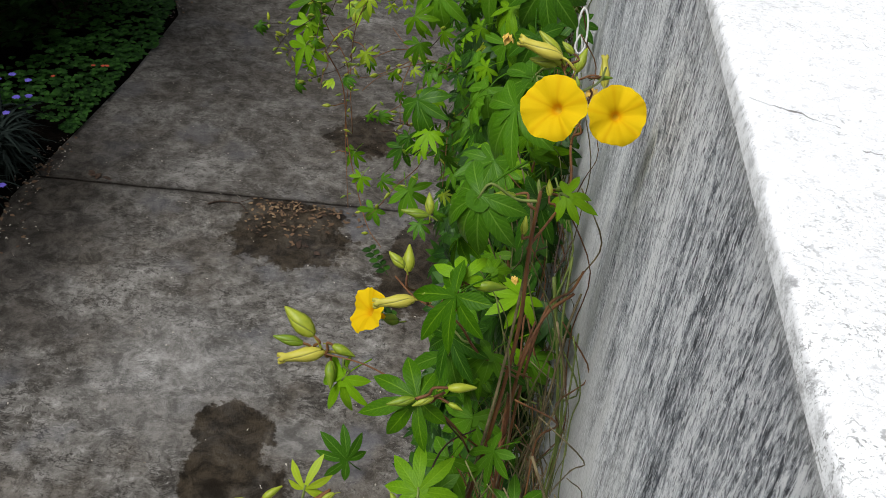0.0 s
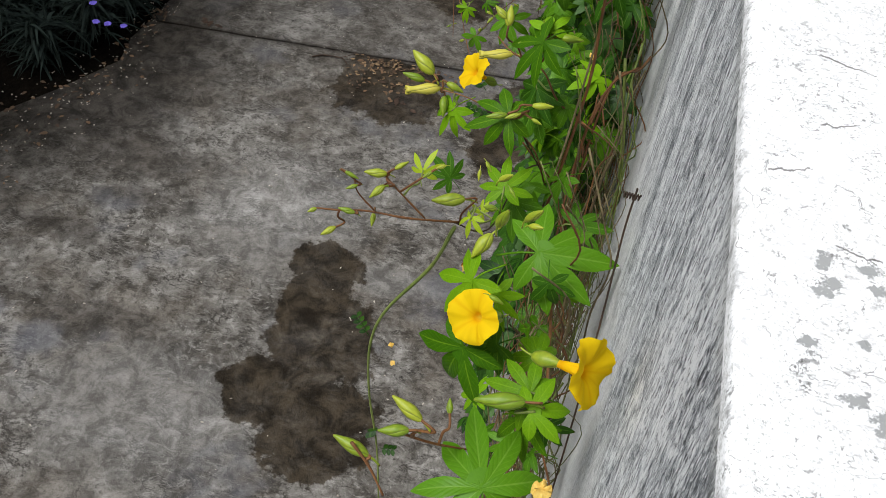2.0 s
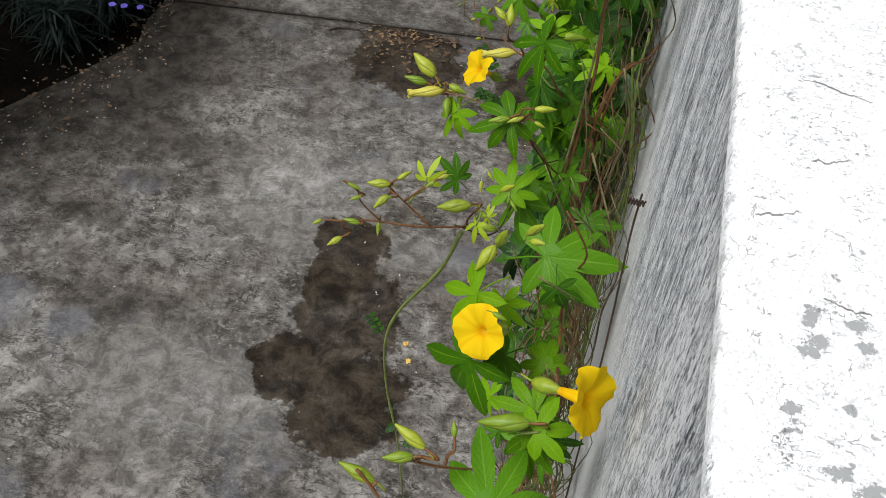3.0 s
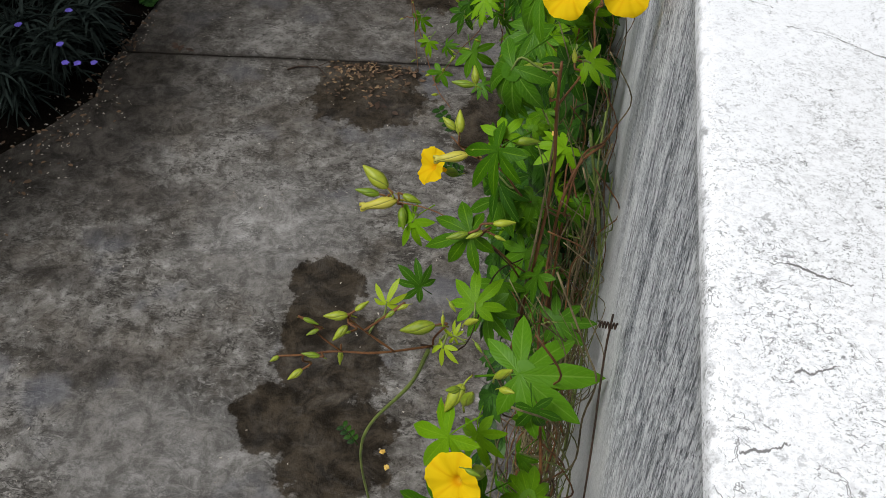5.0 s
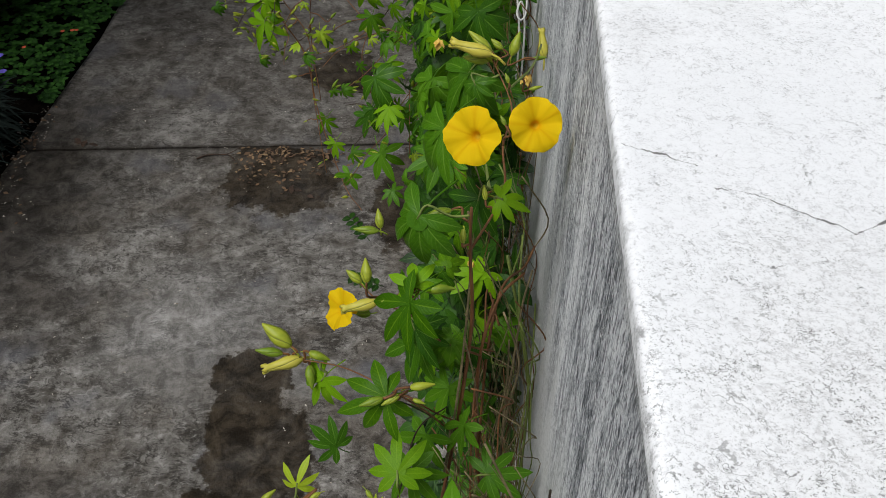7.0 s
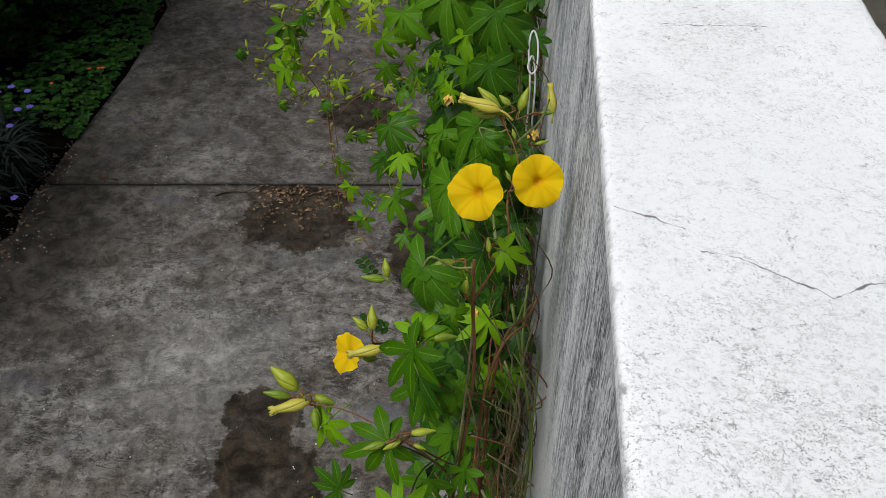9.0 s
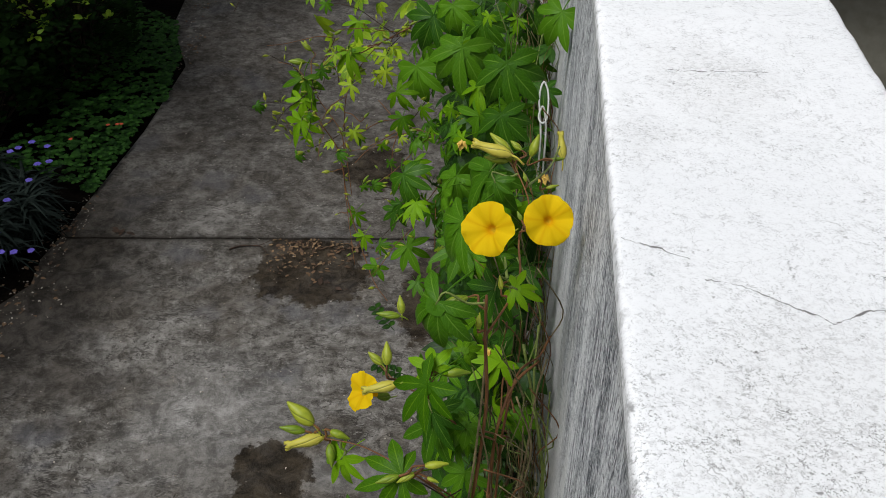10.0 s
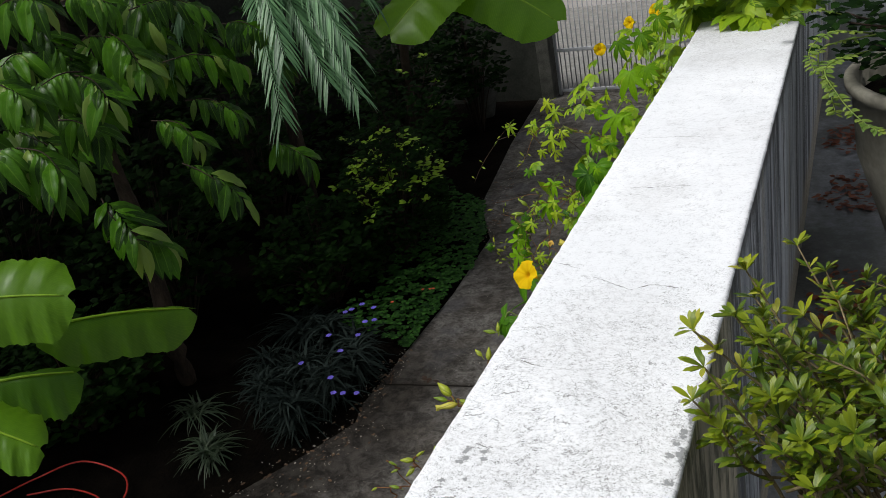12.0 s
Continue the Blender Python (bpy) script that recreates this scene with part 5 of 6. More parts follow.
# darker copy of the vine foliage, with the shade between leaves in its colour
M_VINE_SHADED = leaf_material("vine_foliage_shaded", (0.006, 0.028, 0.003), (0.032, 0.10, 0.006), (0.06, 0.14, 0.015), 8, 0.1, island=True, spec=0.22)


def far_spread():
    y = rng.uniform(2.3, 6.5)
    lean = rng.random()
    x = 0.12 - 0.75 * lean + (0.12 if y > 3 else 0)
    z = TOP + 0.12 - 0.95 * lean ** 1.2 * rng.uniform(0.5, 1.2) if x < 0 else TOP + rng.uniform(0.0, 0.16)
    return Vector((x, y, z)), Vector((rng.uniform(-1, 0.3), rng.uniform(-0.8, 0.3), rng.uniform(-0.9, 0.2))), Vector((rng.uniform(-0.7, 0.1), rng.uniform(-0.7, 0.2), 0.8))


def heap_spread():
    y = rng.uniform(1.99, 3.4)
    p = Vector((rng.uniform(-0.06, 0.30), y, TOP + rng.uniform(0.01, 0.14 + 0.12 * (y - 1.9))))
    return p, Vector((rng.uniform(-0.7, 0.7), rng.uniform(-1, 0.1), rng.uniform(-0.6, 0.2))), Vector((rng.uniform(-0.4, 0.4), rng.uniform(-0.8, 0.0), 0.8))


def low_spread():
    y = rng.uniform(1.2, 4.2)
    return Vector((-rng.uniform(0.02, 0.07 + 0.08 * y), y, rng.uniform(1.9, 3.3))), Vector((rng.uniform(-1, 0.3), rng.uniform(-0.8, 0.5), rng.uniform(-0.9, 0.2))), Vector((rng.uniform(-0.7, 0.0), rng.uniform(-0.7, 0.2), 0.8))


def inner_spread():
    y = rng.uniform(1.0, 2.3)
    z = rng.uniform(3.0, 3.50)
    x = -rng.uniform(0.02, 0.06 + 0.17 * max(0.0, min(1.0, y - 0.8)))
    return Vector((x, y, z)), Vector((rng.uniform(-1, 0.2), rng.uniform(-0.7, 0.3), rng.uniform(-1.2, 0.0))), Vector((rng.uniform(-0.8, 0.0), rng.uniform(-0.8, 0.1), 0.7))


vine_mass("hanging_foliage", 950, far_spread, (0.035, 0.075), M_VINE_MASS, "far sunlit vine foliage")
vine_mass("top_foliage", 300, heap_spread, (0.06, 0.11), M_VINE_MASS, "vine foliage spilling over the wall top")
vine_mass("low_foliage", 620, low_spread, (0.05, 0.09), M_VINE_SHADED, "vine foliage low on the wall, shade put into its dark green")
vine_mass("inner_foliage", 460, inner_spread, (0.03, 0.06), M_VINE_SHADED, "inner vine foliage, its shade put into the dark leaf colour")


def wire():
    w = thing("tie_wire", (-0.03, 1.46, 3.58), "bent pale tie wire hung among the vine", "wire")
    bm = bmesh.new()
    o = Vector((-0.034, 1.46, 3.585))
    pts = [(0.0, 0.0, -0.25), (0.0, 0.02, -0.08), (-0.012, 0.05, 0.02), (-0.004, 0.075, 0.055), (0.010, 0.06, 0.03), (0.012, 0.03, -0.02), (0.0, 0.02, -0.035), (-0.01, 0.03, -0.02), (0.0, 0.045, 0.0), (0.012, 0.03, -0.06), (0.014, 0.01, -0.2)]
    tube(bm, [Vector(p) - Vector((0, 0, 0)) for p in spline([Vector(q) * 0.62 + o - w.location for q in pts], 6)], 0.0016, sides=6)
    part("wire", bm, M_WIRE, w)


wire()


def sprig(place, along, n, size):
    """A small feathered side shoot."""
    bm = bmesh.new()
    a = Vector(along)
    pts = [Vector(place) + a * (k / n) + Vector((0, 0, 0.002 * k)) for k in range(n + 1)]
    tube(bm, pts, 0.0008, 0.0005, 4)
    s = a.cross(Vector((0, 0, 1))).normalized()
    for k in range(1, n + 1):
        for sign in (1, -1):
            blade(bm, facing(pts[k], s * sign + a.normalized() * 0.5, (0, -0.4, 1)), size, size * 0.28, 4, 1, 0.3, 0.3, 0.9, 0.1)
    return on_vine(mesh_object("side_shoot", finish(bm, "side_shoot"), M_VINE_SHADED), Matrix())


sprig((-0.277, 0.680, 3.238), (-0.020, 0.012, 0.010), 4, 0.011)
sprig((-0.254, 0.670, 3.029), (-0.012, 0.000, -0.020), 4, 0.012)
sprig((-0.249, 0.670, 2.980), (0.020, -0.000, 0.000), 3, 0.012)
sprig((-0.234, 1.300, 3.142), (-0.050, 0.000, 0.010), 5, 0.020)
sprig((-0.287, 1.500, 3.057), (-0.040, 0.030, 0.020), 5, 0.020)


def clip():
    """A rusted coil left on a dark lead against the wall."""
    c = thing("rusty_coil", (-0.014, 0.615, 3.64), "small rust-red coil on a thin black lead against the wall", "wire")
    bm = bmesh.new()
    tube(bm, [Vector((-0.012 + a * 0.0009, 0.0026 * math.cos(a * 2.2), 0.0026 * math.sin(a * 2.2))) for a in [0.35 * i for i in range(52)]], 0.0008, sides=5)
    part("coil", bm, M_STEM_DARK, c, "rust-red coil")
    bm = bmesh.new()
    tube(bm, spline([(0.0, 0.012, 0.0), (0.0, 0.0, -0.05), (0.004, -0.05, -0.16), (0.006, -0.12, -0.34), (0.008, -0.2, -0.7)], 6), 0.0011, sides=5)
    part("lead", bm, M_STEM_DARK, c, "thin black lead")


clip()

# ---- the garden beside the driveway ----
M_TREE_LEAF = leaf_material("tree_leaf", (0.003, 0.018, 0.001), (0.070, 0.205, 0.006), (0.11, 0.24, 0.02), 12, 0.22, 0.36, True, 0.05, 0.22, 0.25)
M_TREE_TIP = leaf_material("tree_leaf_young", (0.10, 0.20, 0.025), (0.20, 0.30, 0.04), (0.20, 0.30, 0.08), 12, 0.25, 0.4, True)
M_PALM = leaf_material("palm_leaflet", (0.03, 0.10, 0.035), (0.18, 0.36, 0.16), (0.2, 0.34, 0.18), 2, 0.15, 0.4, True)
M_BANANA = leaf_material("banana_leaf", (0.066, 0.185, 0.006), (0.17, 0.365, 0.012), (0.34, 0.50, 0.06), 44, 0.45, 0.35, False, 0.025, 0.4, 0.16)
# near-black on purpose: the deep shade of the garden is in this leaf colour
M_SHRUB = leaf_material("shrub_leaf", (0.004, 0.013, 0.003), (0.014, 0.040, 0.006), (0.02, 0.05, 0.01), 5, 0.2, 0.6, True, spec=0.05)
# yellow-green tips, brightened so their colour carries the light they catch
M_SHRUB_TIP = leaf_material("shrub_leaf_young_lit", (0.22, 0.42, 0.02), (0.42, 0.62, 0.05), (0.4, 0.6, 0.08), 5, 0.25, 0.4, True)
M_STRAP = leaf_material("strap_leaf", (0.002, 0.004, 0.0035), (0.034, 0.048, 0.043), (0.06, 0.08, 0.06), 3, 0.15, 0.6, True, spec=0.05)
M_VARIEG = leaf_material("striped_leaf", (0.02, 0.042, 0.018), (0.045, 0.07, 0.032), (0.17, 0.19, 0.15), 2, 0.15, 0.5, True, 0.12)
M_COVER = leaf_material("ground_cover_leaf", (0.007, 0.028, 0.005), (0.042, 0.130, 0.018), (0.045, 0.11, 0.03), 4, 0.2, 0.55, True, spec=0.15)
M_TREE_STALK = plain("dull_green_stalk", (0.03, 0.05, 0.015), (0.06, 0.09, 0.03), 20, 0.6)
M_VIOLET = plain("violet_petal", (0.13, 0.095, 0.55), (0.20, 0.15, 0.68), 30, 0.6)
M_RED = plain("orange_red_petal", (0.45, 0.06, 0.03), (0.65, 0.12, 0.05), 30, 0.6)
M_BARK = plain("bark", (0.014, 0.010, 0.008), (0.06, 0.043, 0.03), 10, 0.9, 0.8, 0.2, dist=0.01, stretch=(1, 1, 0.25))
M_HOSE = plain("red_hose", (0.50, 0.03, 0.025), (0.68, 0.06, 0.045), 4, 0.4, 0.1, 0.5)
M_STEEL = plain("grey_gate_paint", (0.30, 0.31, 0.33), (0.42, 0.43, 0.45), 6, 0.45, 0.1, 0.5)
M_POST = plain("weathered_concrete_post", (0.16, 0.155, 0.145), (0.30, 0.29, 0.27), 5, 0.85, 0.5)
M_POT = plain("pale_concrete_pot", (0.19, 0.18, 0.14), (0.36, 0.34, 0.28), 6, 0.8, 0.4)
M_PLASTIC = plain("grey_plastic", (0.018, 0.019, 0.019), (0.045, 0.047, 0.047), 5, 0.5, 0.05)
# concrete darkened in its colour to stand for tree shade
M_SHADED_POST = plain("shaded_concrete", (0.035, 0.036, 0.03), (0.10, 0.10, 0.085), 5, 0.9, 0.5)
M_STREET = plain("street_wall", (0.55, 0.50, 0.48), (0.68, 0.64, 0.62), 0.8, 0.9, 0.2)


def child(name, bm, material, parent, label=""):
    ob = part(name, bm, material, parent, label)
    ob.matrix_parent_inverse = parent.matrix_world.inverted() if parent.parent else parent.matrix_basis.inverted()
    return ob


def twig(bm_leaf, bm_tip, bm_wood, start, end, rnd, leaves=11, size=0.34):
    """A drooping twig with two rows of long leaves that hang from it."""
    a, b = Vector(start), Vector(end)
    mid = (a + b) / 2 + Vector((rnd.uniform(-0.06, 0.06), rnd.uniform(-0.06, 0.06), 0.12 * (b - a).length))
    pts = spline([a, mid, b], 6)
    tube(bm_wood, pts, 0.007, 0.003, 5)
    run = b - a
    flat = Vector((run.x, run.y, 0)).normalized() if Vector((run.x, run.y, 0)).length > 0.01 else Vector((1, 0, 0))
    side = Vector((-flat.y, flat.x, 0))
    for i in range(leaves):
        t = 0.18 + 0.82 * i / (leaves - 1)
        p = a.lerp(b, t) + Vector((0, 0, 0.45 * (b - a).length * t * (1 - t)))
        s = side * (1 if i % 2 else -1)
        along = s * rnd.uniform(0.5, 0.9) + flat * rnd.uniform(0.35, 0.75) + Vector((0, 0, -rnd.uniform(0.2, 0.8)))
        if i == leaves - 1:
            along = flat * 0.7 + Vector((0, 0, -0.9))
        m = facing(p, along, s * 0.25 + flat * 0.25 + Vector((0.35, -0.3, 0.65)))
        use = bm_tip if rnd.random() < 0.10 or (i == leaves - 1 and rnd.random() < 0.5) else bm_leaf
        ln = size * rnd.uniform(0.6, 1.2) * (1 - 0.25 * abs(t - 0.6))
        blade(use, m, ln, ln * 0.135, 9, 2, rnd.uniform(0.4, 1.1), 0.75, 1.0, 0.05, 0.20, 0.0, rnd.uniform(-0.10, 0.10), 0.85)


def broadleaf_tree():
    rnd = random.Random(5)
    tree = thing("broadleaf_tree", (-5.75, 5.2, 0), "dark green tree with long drooping glossy leaves in rows", "tree")
    bm = bmesh.new()
    tube(bm, spline([(-5.78, 5.25, -0.1), (-5.74, 5.2, 0.5), (-5.83, 5.35, 1.3), (-5.95, 5.45, 2.0), (-6.5, 5.9, 3.1), (-7.1, 6.4, 4.4)], 6), 0.10, 0.05, 10, 0.6)
    child("trunk", bm, M_BARK, tree, "slender brown trunk")
    keyed = [
        ((-5.233, 5.505, 3.656), (-4.575, 5.675, 3.562)),
        ((-5.017, 4.999, 3.574), (-4.664, 4.862, 3.267)),
        ((-4.679, 4.304, 3.441), (-4.770, 3.713, 3.380)),
        ((-4.721, 4.255, 3.430), (-4.364, 4.152, 3.262)),
        ((-5.293, 5.771, 3.134), (-4.572, 5.961, 3.006)),
        ((-4.854, 3.684, 3.097), (-4.450, 3.631, 2.913)),
        ((-4.841, 3.698, 3.087), (-4.737, 3.335, 3.121)),
        ((-4.949, 4.293, 2.448), (-4.540, 4.132, 2.140)),
        ((-4.905, 5.211, 2.374), (-4.336, 5.174, 2.054)),
        ((-5.060, 6.596, 2.027), (-4.564, 6.531, 1.897)),
    ]
    keyed += [
        ((-5.132, 4.175, 3.955), (-4.733, 4.182, 3.973)),
        ((-5.298, 4.892, 3.871), (-4.845, 4.921, 3.806)),
        ((-5.163, 4.396, 3.591), (-5.100, 3.996, 3.595)),
        ((-5.072, 4.287, 2.064), (-4.526, 4.378, 1.987)),
        ((-5.513, 6.144, 2.662), (-4.947, 6.174, 2.482)),
        ((-5.292, 4.428, 3.053), (-4.858, 4.425, 2.943)),
        ((-5.011, 3.769, 3.536), (-4.657, 3.710, 3.454)),
        ((-5.293, 6.728, 3.241), (-4.803, 6.701, 3.120)),
        ((-5.415, 5.534, 2.670), (-4.937, 5.500, 2.476)),
    ]
    leaf, tip, wood = bmesh.new(), bmesh.new(), bmesh.new()
    for a, b in keyed:
        twig(leaf, tip, wood, a, b, rnd, 18, 0.36)
    for k in range(34):
        a = Vector((rnd.uniform(-6.8, -5.8), rnd.uniform(2.9, 7.4), rnd.uniform(2.7, 3.9)))
        if a.y < 4.4 and a.z < 3.0:
            continue
        b = a + Vector((rnd.uniform(0.2, 0.6), rnd.uniform(-0.5, 0.3), rnd.uniform(-0.5, -0.15)))
        twig(leaf, tip, wood, a, b, rnd, 13, 0.44)
    # canopy above the view, added to keep light off the garden
    for k in range(760):
        y = rnd.uniform(0.5, 11)
        a = Vector((rnd.uniform(-9.0, -4.4), y, rnd.uniform(3.9, 6.4)))
        a.z += 0.6 if a.x > -6.6 else 0.0
        # openings here and below let light reach the banana leaves and the palm
        if a.x > -7.2 and y < 4.8:
            continue
        if a.x > -5.7:
            a.z += 0.7
        if a.x > -6.3 and 5.3 < y < 8.6:
            continue
        b = a + Vector((rnd.uniform(-0.5, 0.7), rnd.uniform(-0.6, 0.6), rnd.uniform(-0.45, -0.1)))
        twig(leaf, tip, wood, a, b, rnd, 11, 0.48)
    for k in range(18):
        z = rnd.uniform(2.6, 4.8)
        e = Vector((rnd.uniform(-8.4, -5.6), rnd.uniform(5.0, 9.6), z + rnd.uniform(0.6, 1.6)))
        s = Vector((-6.5, 5.9, 3.1)).lerp(Vector((-7.1, 6.4, 4.4)), (z - 2.6) / 2.2)
        limb = bmesh.new()
        tube(limb, spline([s, (s + e) / 2 + Vector((0, 0, 0.15)), e], 6), 0.026, 0.010, 6, 0.4)
        child("limb", limb, M_BARK, tree)
    tagged(child("twig_growth", wood, M_BARK, tree), kind="stuff")
    tagged(child("crown", leaf, M_TREE_LEAF, tree, "dark green glossy drooping leaves, plus an added unseen canopy that shades the garden"), kind="stuff")
    tagged(child("young_leaves", tip, M_TREE_TIP, tree, "paler young leaves"), kind="stuff")


broadleaf_tree()


def palm():
    rnd = random.Random(8)
    base = Vector((-5.7, 8.0, 3.45))
    tree = thing("palm_tree", (-5.8, 8.1, 0), "feather palm with arching blue-green fronds", "palm")
    bm = bmesh.new()
    tube(bm, spline([(-5.8, 8.1, -0.1), (-5.75, 8.05, 1.6), base], 6), 0.10, 0.07, 10, 0.3)
    child("trunk", bm, M_BARK, tree)
    ends = [(-3.80, 6.56, 2.92), (-3.82, 6.55, 2.46), (-4.05, 6.45, 2.62), (-4.45, 6.15, 2.40), (-4.032, 6.869, 3.20), (-4.35, 6.30, 2.95)] + [tuple(base + Vector((1.25 * math.cos(a), 1.25 * math.sin(a), rnd.uniform(-0.7, 0.3)))) for a in (0.5, 1.2, 2.0, 2.8, 3.6, 4.3)]
    for e in ends:
        e = Vector(e)
        bm = bmesh.new()
        pts = spline([base, base.lerp(e, 0.55) + Vector((0, 0, 0.45)), e], 9)
        tube(bm, pts, 0.012, 0.003, 5)
        for i in range(8, len(pts) * 6 - 8):
            f = i / 6
            p = pts[int(f)].lerp(pts[min(int(f) + 1, len(pts) - 1)], f % 1)
            d = (pts[min(int(f) + 1, len(pts) - 1)] - pts[max(0, int(f) - 1)]).normalized()
            s = d.cross(Vector((0, 0, 1))).normalized() * (1 if i % 2 else -1)
            along = s * 0.5 + d * 1.0 + Vector((0, 0, -rnd.uniform(0.0, 0.35)))
            blade(bm, facing(p, along, (0, 0, 1)), rnd.uniform(0.30, 0.50), 0.012, 4, 1, rnd.uniform(0.1, 0.4), 0.4, 0.7, 0.2)
        child("frond", bm, M_PALM, tree)


palm()


def banana_leaf(parent, base, tip, near, far, seed):
    """One broad banana blade: two halves that fall from a pale midrib, edges worn and slightly torn."""
    rnd = random.Random(seed)
    a, b, near, far = Vector(base), Vector(tip), Vector(near), Vector(far)
    ln = (b - a).length
    rows, cols = 40, 6
    rib = [a.lerp(b, i / rows) + Vector((0, 0, 0.16 * ln * (i / rows) * (1 - i / rows))) for i in range(rows + 1)]
    bm = bmesh.new()
    uvl = bm.loops.layers.uv.verify()
    wear = [rnd.uniform(0.96, 1.02) for _ in range(rows + 1)]
    grid = []
    for i, p in enumerate(rib):
        v = i / rows
        w = min(1.0, v * 4 + 0.25) ** 0.7 * (1 - (max(0, v - 0.72) / 0.28) ** 2.4 * 0.8) * wear[i]
        row = []
        for j in range(-cols, cols + 1):
            u = abs(j) / cols
            side = near if j > 0 else far
            wave = 0.012 * math.sin(i * 0.75 + seed) * u + 0.006 * math.sin(i * 1.9 + j) * u
            lift = Vector((0, 0, 0.10 * math.sin(u * math.pi) * side.length))
            row.append(bm.verts.new(p + side * (u * w) + lift * w + Vector((wave, -wave, 0)) + (b - a).normalized() * (0.05 * u * ln * v)))
        grid.append(row)
    for i in range(rows):
        for j in range(2 * cols):
            f = bm.faces.new((grid[i][j], grid[i][j + 1], grid[i + 1][j + 1], grid[i + 1][j]))
            for l, (p, q) in zip(f.loops, ((j, i), (j + 1, i), (j + 1, i + 1), (j, i + 1))):
                l[uvl].uv = (p / (2 * cols), q / rows)
    leaf = child("leaf", bm, M_BANANA, parent)
    bm = bmesh.new()
    tube(bm, [p + Vector((0, 0, 0.004)) for p in rib[::3]], 0.013, 0.005, 6)
    child("midrib", bm, M_SHRUB_TIP, leaf, "pale green midrib")


def banana(place, stem_top, leaves, label):
    plant = thing("banana_plant", place, label, "banana plant")
    bm = bmesh.new()
    x, y, z = place
    tube(bm, spline([(x, y, -0.05), ((x + stem_top[0]) / 2, (y + stem_top[1]) / 2, stem_top[2] * 0.5), stem_top], 6), 0.09, 0.05, 10, 0.2)
    child("pseudostem", bm, M_BARK, plant)
    for k, (b, t, lo, hi) in enumerate(leaves):
        bm = bmesh.new()
        tube(bm, spline([stem_top, (Vector(stem_top) + Vector(b)) / 2 + Vector((0, 0, 0.12)), b], 5), 0.022, 0.014, 6)
        child("leaf_stalk", bm, M_TREE_STALK, plant)
        banana_leaf(plant, b, t, lo, hi, 3 + k)


banana((-6.5, 2.75, 0), (-6.4, 2.75, 1.35), (
    ((-5.022, 2.783, 2.339), (-4.316, 3.200, 2.225), (0.08, -0.12, -0.29), (-0.08, 0.24, 0.15)),
    ((-5.203, 3.470, 1.729), (-4.561, 4.397, 1.414), (0.06, -0.10, -0.34), (-0.10, 0.22, -0.14)),
    ((-5.114, 2.764, 1.694), (-4.531, 3.197, 1.605), (0.06, -0.10, -0.31), (-0.10, 0.20, -0.10)),
    ((-4.504, 2.255, 1.913), (-4.012, 2.399, 1.648), (0.06, -0.14, -0.16), (-0.14, 0.26, -0.02))), "banana plant with broad bright green leaves")
banana((-5.9, 11.2, 0), (-5.5, 10.9, 2.9), (
    ((-4.110, 10.050, 3.121), (-4.808, 9.152, 2.481), (0.36, -0.15, -0.28), (-0.30, -0.1, 0.05)),
    ((-4.221, 9.987, 3.008), (-2.939, 9.916, 2.275), (-0.25, -0.15, -0.36), (0.2, 0.15, 0.18)),
    ((-4.767, 10.188, 3.103), (-5.471, 10.082, 3.419), (0.1, -0.1, -0.34), (-0.1, 0.3, 0.1))), "banana plant with drooping grey-green leaves")



def shrub(place, size, count, rnd, label, name="garden_shrub", tips=0.14, leaf=0.07, group=""):
    """A leafy bush: stems from the ground and leaf clusters with gaps."""
    ob = thing(name, place, label, "shrub", group)
    o = Vector(place)
    wood, green, young = bmesh.new(), bmesh.new(), bmesh.new()
    for k in range(count):
        a = rnd.uniform(0, math.tau)
        r = rnd.random() ** 0.5
        p = o + Vector((math.cos(a) * r * size[0], math.sin(a) * r * size[1], size[2] * (0.25 + 0.75 * rnd.random() * (1 - 0.5 * r * r))))
        if k % 5 == 0:
            tube(wood, spline([o + Vector((math.cos(a) * 0.05, math.sin(a) * 0.05, -0.05)), (o + p) / 2 + Vector((0, 0, size[2] * 0.12)), p], 4), 0.010, 0.003, 5)
        use = young if rnd.random() < tips and p.z > o.z + size[2] * 0.45 else green
        for j in range(7):
            b = rnd.uniform(0, math.tau)
            along = Vector((math.cos(b), math.sin(b), rnd.uniform(-0.2, 0.9)))
            ln = leaf * rnd.uniform(0.7, 1.25)
            blade(use, facing(p + along * 0.02, along, (rnd.uniform(-0.3, 0.3), rnd.uniform(-0.5, 0), 1)), ln, ln * 0.28, 4, 1, 0.3, 0.3, 0.8, 0.1)
    tagged(child("woody_growth", wood, M_BARK, ob), kind="stuff")
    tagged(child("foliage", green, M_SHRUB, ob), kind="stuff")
    if len(young.verts):
        tagged(child("young_foliage", young, M_SHRUB_TIP, ob, "bright yellow-green young leaves"), kind="stuff")
    else:
        young.free()
    return ob


rs = random.Random(17)
shrub((-4.55, 8.0, 0), (0.62, 0.8, 1.75), 560, rs, "dark leafy shrub with bright yellow-green young tips beside the driveway", tips=0.22, leaf=0.075)
shrub((-5.0, 6.9, 0), (0.7, 0.8, 1.3), 260, rs, "dense shrub with deep shade put into its near-black leaves", tips=0.0, leaf=0.10)
shrub((-5.35, 9.7, 0), (0.9, 1.0, 1.9), 260, rs, "dense shrub with deep shade put into its near-black leaves", tips=0.03, leaf=0.09)
shrub((-5.9, 11.6, 0), (0.9, 1.0, 2.2), 240, rs, "dense shrub with deep shade put into its near-black leaves", tips=0.02, leaf=0.10)
shrub((-6.3, 4.4, 0), (0.8, 0.8, 1.2), 220, rs, "dense shrub with deep shade put into its near-black leaves", tips=0.0, leaf=0.11)
